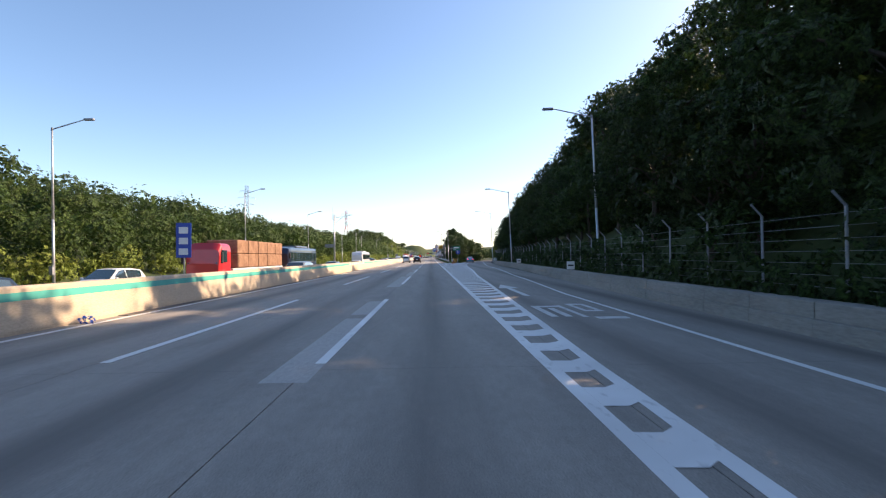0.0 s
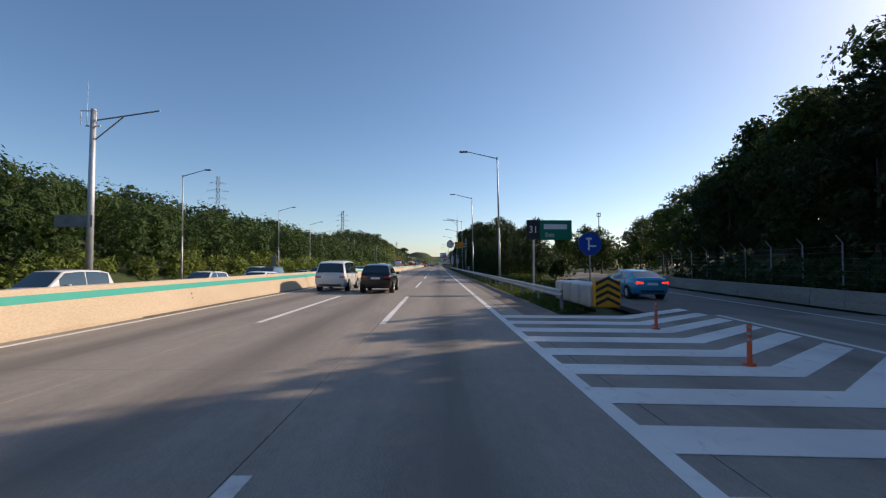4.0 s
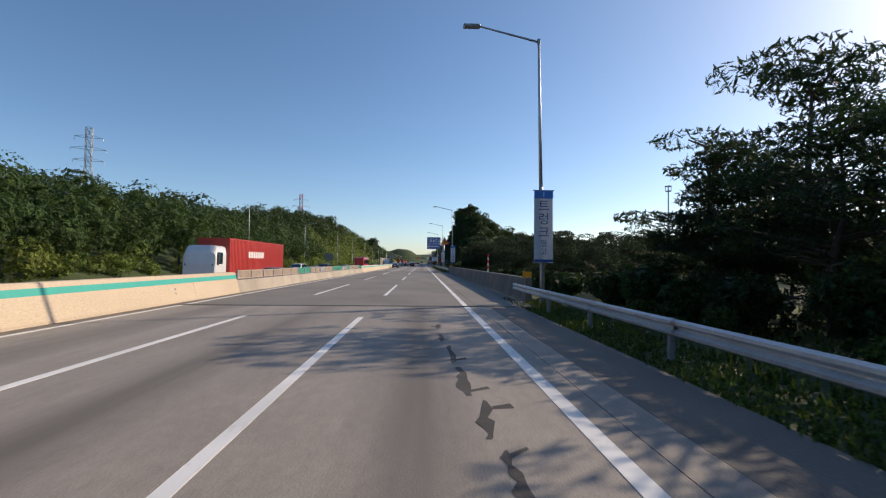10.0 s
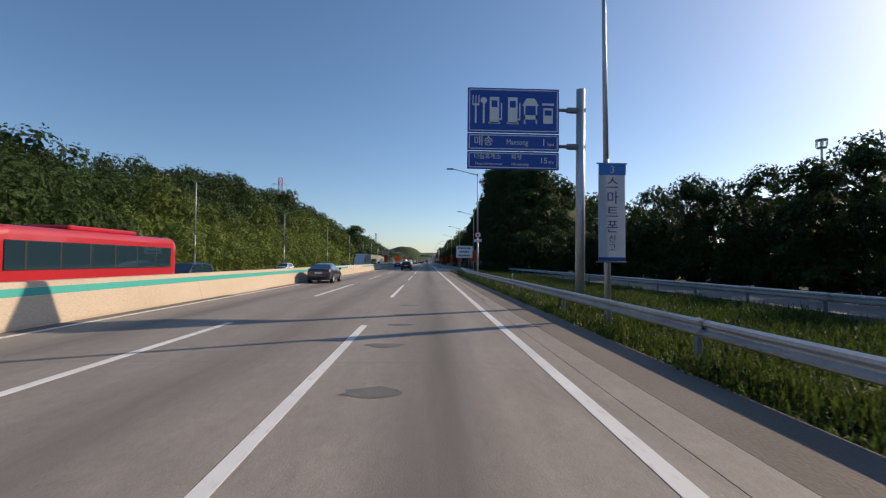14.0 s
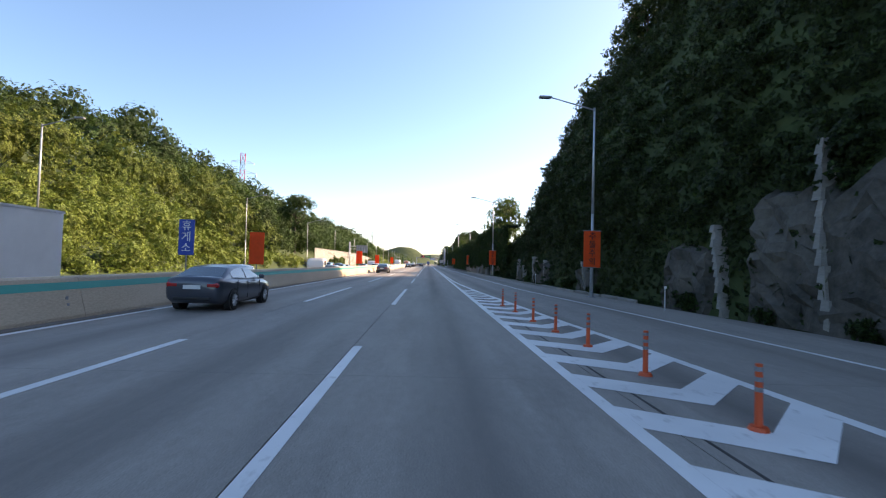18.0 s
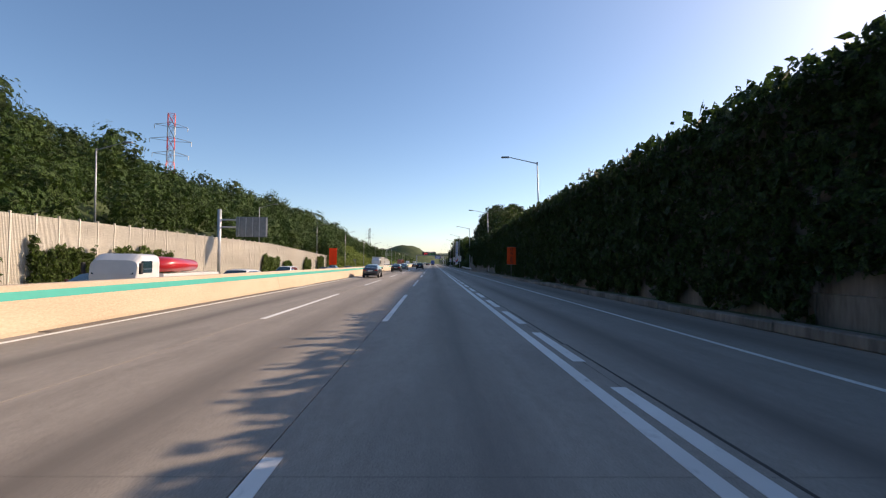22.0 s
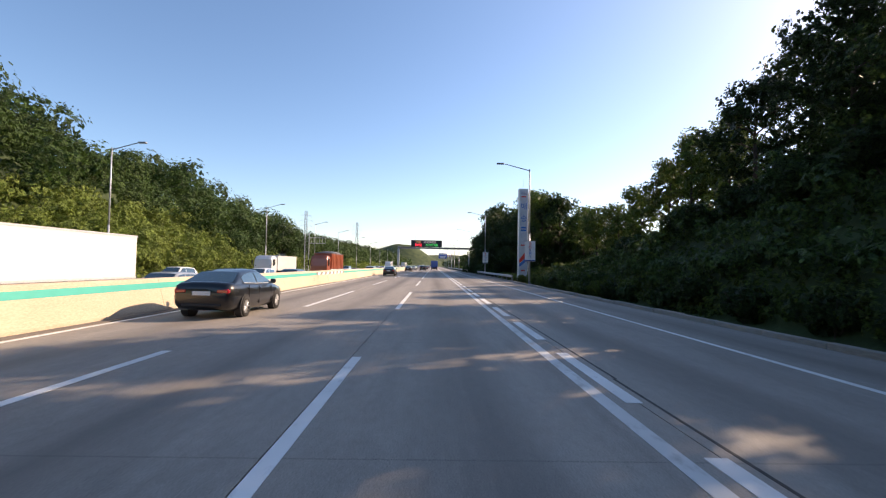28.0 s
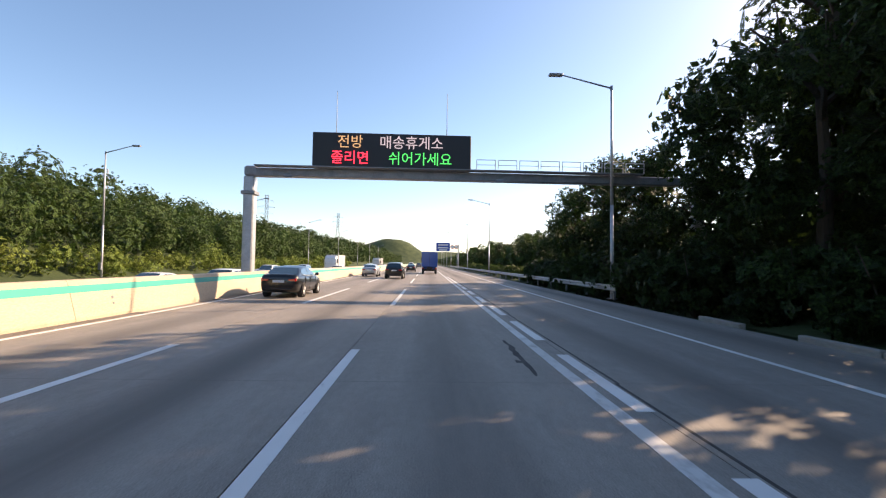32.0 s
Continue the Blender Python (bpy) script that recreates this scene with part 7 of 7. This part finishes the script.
def car_meshes(kind, color, tail):
    """All meshes of one car, shared by every car of that kind and colour."""
    if (kind, color, tail) in CACHE:
        return CACHE[kind, color, tail]
    d, coat = SHAPES[kind], "car_" + color
    half = [(0.84, 0.0, 0.0), (0.96, 0.12, 0.0), (1.0, 0.45, 0.0), (0.985, 0.78, 0.0), (0.93, 0.96, 0.0), (0.82, 1.0, 0.015), (0.4, 1.0, 0.045)]
    v, f = [], []
    ring = [(sx * 1, t, o) for sx, t, o in half] + [(-sx, t, o) for sx, t, o in half[::-1]]
    n = len(ring)
    for y, w, z0, z1 in d["body"]:
        v += [(w * sx, y, z0 + (z1 - z0) * t + o) for sx, t, o in ring]
    k = len(d["body"])
    f += [(i * n + j, i * n + (j + 1) % n, (i + 1) * n + (j + 1) % n, (i + 1) * n + j) for i in range(k - 1) for j in range(n)]
    f += [tuple(range(n))[::-1], tuple((k - 1) * n + j for j in range(n))]
    out = [("body", mesh_of("body", v, f, coat, smooth=True), "")]
    belt = lambda y: float(np.interp(y, [b[0] for b in d["body"]], [b[3] for b in d["body"]]))
    cab_y, cab_z = [c[0] for c in d["cabin"]], [c[1] for c in d["cabin"]]
    roof = lambda y: float(np.interp(y, cab_y, cab_z))
    wb, wt, zt = d["wb"], d["wt"], max(cab_z)

    def wide(z):
        return wb + (wt - wb) * max(0.0, min(1.0, (z - belt(0)) / (zt - belt(0)))) ** 1.15

    v, f = [], []
    ys = sorted(set(cab_y + list(np.linspace(cab_y[0], cab_y[-1], 17))))
    for y in ys:
        z0, z1 = belt(y) - 0.06, max(roof(y), belt(y) - 0.03)
        zm = (z0 + z1) / 2
        e = wide(z1)
        side = [(wide(z0), z0), (wide(zm), zm), (e, z1 - 0.035 * min(1, (z1 - z0) / 0.3)), (e * 0.9, z1), (e * 0.4, z1 + 0.022)]
        v += [(a, y, b) for a, b in side] + [(-a, y, b) for a, b in side[::-1]]
    n = 10
    f = [(i * n + j, i * n + j + 1, (i + 1) * n + j + 1, (i + 1) * n + j) for i in range(len(ys) - 1) for j in range(n - 1)]
    out.append(("cabin", mesh_of("cabin", v, f, coat, smooth=True), ""))
    # windscreen and rear window lie on the cabin's slopes
    for name, i, j in (("rear_window", 0, 1), ("windscreen", -1, -2)):
        (ya, za), (yb, zb) = d["cabin"][i], d["cabin"][j]
        s = Shape()
        p = []
        for t in (0.12, 0.5, 0.94):
            y, z = ya + (yb - ya) * t, za + (zb - za) * t
            e = wide(z) * 0.9
            for q in (-1, -0.45, 0.45, 1):
                p.append((e * q, y + (-0.012 if i == 0 else 0.012), z + 0.012 + (0.02 if abs(q) < 0.9 else 0.0)))
        s.add(p, [(4 * a + b, 4 * a + b + 1, 4 * a + b + 5, 4 * a + b + 4) for a in range(2) for b in range(3)])
        out.append((name, s.mesh(name, "glass", True), "dark tinted glass with sky reflection in its colour"))
    # two side windows each side, split by the door post
    a, m, b = d["posts"]
    for sx in (-1, 1):
        for y0, y1 in ((a, m - 0.035), (m + 0.035, b)):
            s, p = Shape(), []
            for t in np.linspace(0, 1, 5):
                y = y0 + (y1 - y0) * t
                lo, hi = belt(y) + 0.03, max(roof(y) - 0.085, belt(y) + 0.035)
                for z in (lo, (lo + hi) / 2, hi):
                    p.append((sx * (wide(z) + 0.008), y, z))
            s.add(p, [(3 * q + r, 3 * q + r + 1, 3 * q + r + 4, 3 * q + r + 3) for q in range(4) for r in range(2)])
            out.append(("side_window", s.mesh("side_window", "glass"), "dark tinted glass with sky reflection in its colour"))
    back, front = d["body"][0][0], d["body"][-1][0]
    w, zr, zf = d["body"][1][1], d["body"][1][3], d["body"][-2][3]
    for sx in (-1, 1):
        out.append(("tail_light", Shape().box(sx * w * 0.76 - 0.19, back - 0.012, zr - 0.26, sx * w * 0.76 + 0.19, back + 0.24, zr - 0.1, bevel=0.045).mesh("tail_light", tail), "red lens"))
        out.append(("headlight", Shape().box(sx * w * 0.72 - 0.19, front - 0.26, zf - 0.17, sx * w * 0.72 + 0.17, front - 0.02, zf - 0.04, bevel=0.04).mesh("headlight", "head"), "clear lens"))
        out.append(("mirror", Shape().box(sx * (d["w"] + 0.07) - 0.09, 0.72, belt(0.7) + 0.0, sx * (d["w"] + 0.07) + 0.09, 0.86, belt(0.7) + 0.15, bevel=0.035).mesh("mirror", coat), ""))
    out.append(("grille", Shape().box(-0.42, front - 0.12, 0.42, 0.42, front + 0.012, 0.58, bevel=0.02).mesh("grille", "trim"), "black grille"))
    fine = [("number_plate", Shape().box(-0.26, back - 0.02, zr - 0.3, 0.26, back + 0.06, zr - 0.18).mesh("number_plate", "white"), "white plate"),
            ("bumper_trim", Shape().box(-w * 0.72, back - 0.012, 0.36, w * 0.72, back + 0.2, 0.46, bevel=0.03).mesh("bumper_trim", "trim"), "black plastic")]
    for sx in (-1, 1):
        for yy in (-0.1, -1.05):
            x = sx * d["w"] * 0.985
            fine.append(("door_handle", Shape().box(x - 0.02, yy - 0.1, belt(yy) - 0.16, x + 0.02, yy + 0.1, belt(yy) - 0.125, bevel=0.008).mesh("door_handle", coat), ""))
        s, seg = Shape(), np.linspace(d["posts"][0], d["posts"][2], 9)
        for p, q in zip(seg, seg[1:]):
            s.rod((sx * (wide(belt(p)) + 0.02), p, belt(p) + 0.012), (sx * (wide(belt(q)) + 0.02), q, belt(q) + 0.012), 0.014, n=5)
        fine.append(("belt_trim", s.mesh("belt_trim", "rim"), "bright metal trim"))
        s = Shape()
        for yy in (d["posts"][0] + 0.25, m, 0.82):
            s.box(sx * d["w"] * 0.99 - 0.012, yy - 0.006, 0.34, sx * d["w"] * 0.99 + 0.012, yy + 0.006, belt(yy) - 0.06)
        fine.append(("door_seam", s.mesh("door_seam", "trim"), ""))
    for y in d["axle"]:
        for sx in (-1, 1):
            arch = Shape().rod((sx * (d["w"] - 0.2), y, d["r"] + 0.015), (sx * (d["w"] + 0.004), y, d["r"] + 0.015), d["r"] + 0.055, n=24)
            fine.append(("wheel_arch", arch.mesh("wheel_arch", "trim"), "dark wheel housing"))
    CACHE[kind, color, tail] = out, fine
    return out, fine


LABELS = {"sedan": ("car", "{} saloon car"), "suv": ("car", "{} sport utility car"), "van": ("van", "{} people carrier")}
WORD = {"slate": "dark blue-grey", "maroon": "dark red", "cyan": "light blue", "navy": "dark navy", "cream": "cream", "box_red": "red", "rust": "rust red"}


def car(kind, color, x, y, away=True, tail="tail", label=None):
    d = SHAPES[kind]
    name, text = LABELS[kind]
    ob = thing(name, label or (text.format(WORD.get(color, color)) + (" driving ahead on the concrete lane" if away else " queuing in the opposite lanes")), name, "" if away else "queue in the opposite lanes", m=pose(x, y, 0.004 if away else LOW + 0.004, 0, 0, 0 if away else 180))
    main, fine = car_meshes(kind, color, tail)
    for n_, me, text in main + (fine if away else []):
        put(n_, me, ob, None, text)
    wheels(ob, d["r"], d["w"] - 0.07, d["axle"], away)
    return ob


# cars on this side
car("van", "white", -6.5, 130.9, label="white people carrier driving ahead by the median barrier")
car("suv", "black", -3.5, 129.0, label="black sport utility car driving ahead of the camera car")
car("sedan", "slate", -7.7, 387.7, label="dark blue-grey saloon car passing on the concrete lane")
car("suv", "black", -3.6, 437.0, label="black sport utility car driving ahead on the concrete")
car("sedan", "slate", -7.35, 471.6, label="dark blue-grey saloon car overtaking by the median barrier")
car("sedan", "black", -6.85, 645.9, label="glossy black saloon car passing in the fast lane")
car("sedan", "grey", -7.0, 671, label="grey saloon car ahead beside the median barrier")
car("suv", "black", -3.4, 680, label="black sport utility car ahead in the next lane")
car("sedan", "black", -6.85, 731.6, label="glossy black saloon car overtaking by the median barrier")
car("sedan", "black", -6.85, 838.5, label="glossy black saloon car under the message gantry")
car("suv", "black", -3.6, 864.8, label="dark red-black sport utility car driving ahead")
car("sedan", "silver", -6.9, 870.7, label="silver saloon car driving ahead by the barrier")
car("sedan", "slate", -7.1, 526.5, label="dark blue-grey saloon car ahead in the fast lane")
car("sedan", "slate", -6.95, 612.5, label="dark blue-grey saloon car ahead beside the median")
car("sedan", "black", -6.85, 786.5, label="glossy black saloon car ahead in the fast lane")
car("sedan", "cyan", 10.6, 125, tail="brake", label="pale blue saloon car braking on the slip road")
for kind, col, x, y in (("sedan", "black", -3.3, 905), ("suv", "white", -6.9, 925), ("sedan", "silver", 0.3, 960), ("suv", "grey", -3.3, 985), ("van", "white", -6.9, 1010), ("sedan", "black", 0.3, 1060), ("suv", "silver", -3.3, 1090)):
    car(kind, col, x, y)


def axled(ob, places, track):
    wheels(ob, 0.5, track, places)


def cab(ob, y, color, h=2.6, w=1.2, depth=1.9, z=0.7):
    """A lorry cab whose nose points to +y."""
    v, f = loft([(y - depth, w * 0.97, z, z + h), (y - 0.5, w, z - 0.1, z + h * 1.0), (y - 0.1, w * 0.98, z - 0.15, z + h * 0.82), (y, w * 0.94, z - 0.15, z + h * 0.45)], 6.0)
    put("cab", mesh_of("cab", v, f, "car_" + color, smooth=False), ob)
    put("windscreen", Shape().add([(-w * 0.86, y + 0.0, z + h * 0.44), (w * 0.86, y + 0.0, z + h * 0.44), (w * 0.82, y - 0.14, z + h * 0.8), (-w * 0.82, y - 0.14, z + h * 0.8)], [(0, 1, 2, 3)]).mesh("windscreen", "glass"), ob)
    for sx in (-1, 1):
        put("side_window", Shape().box(sx * w - 0.02, y - 1.2, z + h * 0.48, sx * w + 0.012, y - 0.35, z + h * 0.8, bevel=0.008).mesh("side_window", "glass"), ob)
        put("mirror", Shape().box(sx * (w + 0.2) - 0.06, y - 0.1, z + h * 0.45, sx * (w + 0.2) + 0.06, y + 0.1, z + h * 0.75, bevel=0.03).mesh("mirror", "trim"), ob)
        put("headlight", Shape().box(sx * w * 0.75 - 0.16, y - 0.06, z + 0.05, sx * w * 0.75 + 0.16, y + 0.03, z + 0.22, bevel=0.02).mesh("headlight", "head"), ob)
    put("bumper", Shape().box(-w, y - 0.3, z - 0.35, w, y + 0.06, z + 0.02, bevel=0.05).mesh("bumper", "trim"), ob)


def lorry(x, y, length, color, load, load_mat, top, label, away=False, low=1.15, z_tag=None):
    """A lorry whose nose stands at y and points to the queue's way."""
    ob = thing("lorry", label, "truck", m=pose(x, y, 0 if away else LOW, 0, 0, 0 if away else 180))
    cab(ob, 0, color, h=min(2.7, top - 0.75))
    put("chassis", Shape().box(-0.45, -length, 0.75, 0.45, -0.6, 1.05, bevel=0.03).mesh("chassis", "trim"), ob)
    axled(ob, [-1.2, -length + 1.2, -length + 2.5] + ([-length * 0.45] if length > 9 else []), 1.02)
    if load == "box":
        put("cargo_box", Shape().box(-1.24, -length, low, 1.24, -2.15, top, bevel=0.04).mesh("cargo_box", load_mat), ob)
        s = Shape()
        for sx in (-1, 1):
            s.box(sx * 1.25 - 0.02, -length, low, sx * 1.25 + 0.02, -2.15, low + 0.12).box(sx * 1.25 - 0.02, -length, top - 0.1, sx * 1.25 + 0.02, -2.15, top)
        put("box_edge", s.mesh("box_edge", "rim"), ob)
        put("door_seam", Shape().box(-0.015, -length - 0.012, low + 0.1, 0.015, -length + 0.02, top - 0.1).mesh("door_seam", "trim"), ob)
        for sx in (-1, 1):
            put("tail_light", Shape().box(sx * 1.0 - 0.14, -length - 0.03, 0.8, sx * 1.0 + 0.14, -length + 0.03, 0.95).mesh("tail_light", "tail"), ob)
    elif load == "ribbed":
        k = round((length - 2.3) / 0.28)
        ys = [-length + (i + t) * (length - 2.3) / k for i in range(k) for t in (0.08, 0.2, 0.55, 0.67)]
        dep = [1.2, 1.235, 1.235, 1.2] * k
        n, v = len(ys), []
        for sx in (-1, 1):
            for z in (low, top):
                v += [(sx * a, y, z) for a, y in zip(dep, ys)]
        f = [q for i in range(n - 1) for q in ((i, n + i, n + i + 1, i + 1), (2 * n + i, 2 * n + i + 1, 3 * n + i + 1, 3 * n + i), (n + i, 3 * n + i, 3 * n + i + 1, n + i + 1))]
        f += [(0, 2 * n, 3 * n, n), (n - 1, 2 * n - 1, 4 * n - 1, 3 * n - 1)]
        put("container", mesh_of("container", v, f, load_mat), ob)
        put("container_rail", Shape().box(-1.25, -length, low - 0.05, 1.25, -2.28, low + 0.1).box(-1.25, -length, top - 0.08, 1.25, -2.28, top + 0.02).mesh("container_rail", load_mat), ob)
        s = Shape()
        for i in range(7):
            for sx in (-1, 1):
                s.box(sx * 1.245 - 0.01, -6.6 - 0.55 * i, 2.5, sx * 1.245 + 0.01, -6.2 - 0.55 * i, 3.05)
        put("text_bar", s.mesh("text_bar", "white"), ob)
    else:
        put("bed", Shape().box(-1.24, -length, low, 1.24, -2.15, low + 0.35, bevel=0.03).mesh("bed", "car_white"), ob)
        if load == "bales":
            r_ = random.Random(6)
            k = int((length - 2.4) / 2.1)
            for i in range(k):
                for j in range(2):
                    z = low + 0.38 + 1.1 * j
                    put("bale", Shape().box(-1.22 + r_.uniform(-0.04, 0.04), -length + 2.1 * i + 0.04, z, 1.22 + r_.uniform(-0.04, 0.04), -length + 2.1 * i + 2.05, z + 1.08, bevel=0.06).mesh("bale", load_mat), ob)
        if load == "dump":
            put("tipper_body", Shape().box(-1.25, -length, low + 0.3, 1.25, -2.3, top, bevel=0.03).mesh("tipper_body", load_mat), ob)
            for i in range(9):
                a = -length + 0.2 + i * (length - 2.8) / 8
                put("rib", Shape().box(-1.31, a, low + 0.3, 1.31, a + 0.14, top, bevel=0.02).mesh("rib", load_mat), ob)
            v, f = loft([(-length, 1.2, top - 0.1, top + 0.05), (-length / 2 - 1, 1.2, top - 0.1, top + 0.4), (-2.4, 1.2, top - 0.1, top + 0.1)], 3)
            put("tarpaulin", mesh_of("tarpaulin", v, f, "tarp", smooth=True), ob)
        if load == "salvage":
            v, f = loft([(-6.6, 0.6, low + 0.4, low + 0.9), (-6.0, 1.1, low + 0.38, low + 1.2), (-3.6, 1.15, low + 0.38, low + 1.3), (-2.4, 0.8, low + 0.38, low + 1.1)], 2.6)
            put("covered_boat", mesh_of("covered_boat", v, f, "car_red", smooth=True), ob, label="red covered boat on the bed")
    return ob


def coach(x, y, color, skirt, top, label):
    ob = thing("coach", label, "bus", m=pose(x, y, LOW, 0, 0, 180))
    v, f = loft([(-11.6, 1.18, 0.45, 3.3), (-11.3, 1.23, 0.35, 3.42), (-0.9, 1.23, 0.35, 3.42), (-0.25, 1.2, 0.35, 3.3), (0, 1.12, 0.45, 2.7)], 9.0, 28)
    put("body", mesh_of("body", v, f, "car_" + color, smooth=False), ob)
    for sx in (-1, 1):
        put("window_band", Shape().box(sx * 1.235 - 0.02, -11.0, 1.75, sx * 1.235 + 0.012, -0.7, 2.85, bevel=0.01).mesh("window_band", "glass"), ob)
        put("skirt", Shape().box(sx * 1.24 - 0.02, -11.3, 0.5, sx * 1.24 + 0.008, -1.0, 1.35, bevel=0.005).mesh("skirt", "car_" + skirt), ob)
        for k in range(6):
            put("window_post", Shape().box(sx * 1.25 - 0.01, -9.6 + 1.6 * k, 1.75, sx * 1.25 + 0.01, -9.52 + 1.6 * k, 2.85).mesh("window_post", "trim"), ob)
        put("text_bar", Shape().box(sx * 1.252 - 0.005, -5.0, 0.95, sx * 1.252 + 0.005, -2.6, 1.2).mesh("text_bar", "white"), ob)
        put("mirror", Shape().box(sx * 1.4 - 0.09, 0.1, 2.2, sx * 1.4 + 0.09, 0.3, 2.75, bevel=0.04).mesh("mirror", "trim"), ob)
        put("headlight", Shape().box(sx * 0.85 - 0.2, -0.12, 0.6, sx * 0.85 + 0.2, 0.03, 0.8, bevel=0.03).mesh("headlight", "head"), ob)
    put("windscreen", Shape().add([(-1.05, 0.03, 1.3), (1.05, 0.03, 1.3), (1.1, -0.22, 3.1), (-1.1, -0.22, 3.1)], [(0, 1, 2, 3)]).mesh("windscreen", "glass"), ob)
    put("roof_unit", Shape().box(-0.9, -8.5, 3.38, 0.9, -4.0, 3.62, bevel=0.08).mesh("roof_unit", "car_" + top), ob)
    axled(ob, [-2.6, -8.6], 1.0)
    return ob


# blue lorry far ahead in this lane
lorry(0.2, 894, 8.0, "blue", "box", "car_blue", 3.5, "dark blue box lorry driving far ahead in this lane", away=True)
# lorries and coaches in the opposite queue
LANES = (-12.3, -15.9, -19.2, -22.6)
special = []


def queue_big(x, y0, y1):
    special.append((x, y0 - 1.5, y1 + 1.5))
    return x, y0


def row_of(x, y, length, *rest, **more):
    queue_big(x, y, y + length)
    lorry(x, y, length, *rest, **more)


def coach_at(x, y, *rest):
    queue_big(x, y, y + 12)
    coach(x, y, *rest)


row_of(-15.9, 37.5, 13.5, "red", "bales", "scrap", 3.6, "red lorry loaded with brown pressed bales")
coach_at(-15.9, 53.0, "navy", "cyan", "grey", "dark coach with light blue sides in the opposite queue")
coach_at(-15.9, 104.3, "white", "red", "white", "white coach with red trim in the opposite queue")
row_of(-15.9, 227.5, 8.3, "white", "flat", "white", 2.6, "white flatbed lorry in the opposite queue")
row_of(-15.9, 284, 16, "white", "ribbed", "car_box_red", 4.0, "white tractor unit hauling a red shipping container")
coach_at(-15.9, 368, "red", "red", "red", "red coach in the opposite queue")
row_of(-15.9, 460.6, 13, "white", "box", "car_white", 3.9, "white box lorry in the opposite queue")
row_of(-15.9, 519, 7.5, "white", "flat", "white", 2.6, "white lorry with an empty bed in the opposite queue")
row_of(-15.9, 583, 8.5, "white", "salvage", "white", 2.6, "white carrier lorry with a red covered boat")
row_of(-15.9, 687, 11.5, "white", "box", "car_white", 3.8, "white box lorry waiting in the opposite lanes")
row_of(-19.2, 729, 14.5, "white", "box", "car_white", 3.7, "long white box lorry in the opposite queue")
row_of(-22.6, 776, 10.5, "white", "box", "car_white", 3.2, "white box lorry behind another in the queue")
row_of(-15.9, 778.5, 10.5, "rust", "dump", "car_rust", 3.7, "rust red tipper lorry with a grey tarpaulin")
row_of(-19.2, 905, 9, "white", "box", "car_white", 3.6, "white box lorry in the far queue")
row_of(-15.9, 955, 9, "cream", "box", "car_white", 3.6, "white box lorry in the distant queue")

# the queue itself
q = random.Random(12)
COLORS = ["white", "white", "silver", "grey", "black", "slate", "white", "silver", "navy", "maroon"]
for lane, share in zip(LANES, (0.62, 0.5, 0.3, 0.22)):
    y = 14 + q.uniform(0, 8)
    while y < 1040:
        clash = any(abs(lane - sx) < 1.5 and a - 3 < y < b + 3 for sx, a, b in special)
        if not clash and q.random() < share * (1 if y < 850 else 0.7):
            kind = q.choice(["sedan", "suv", "sedan", "suv", "van"])
            car(kind, q.choice(COLORS), lane + q.uniform(-0.25, 0.25), y, away=False)
        y += q.uniform(10, 18) * (1.0 if y < 600 else 1.2)
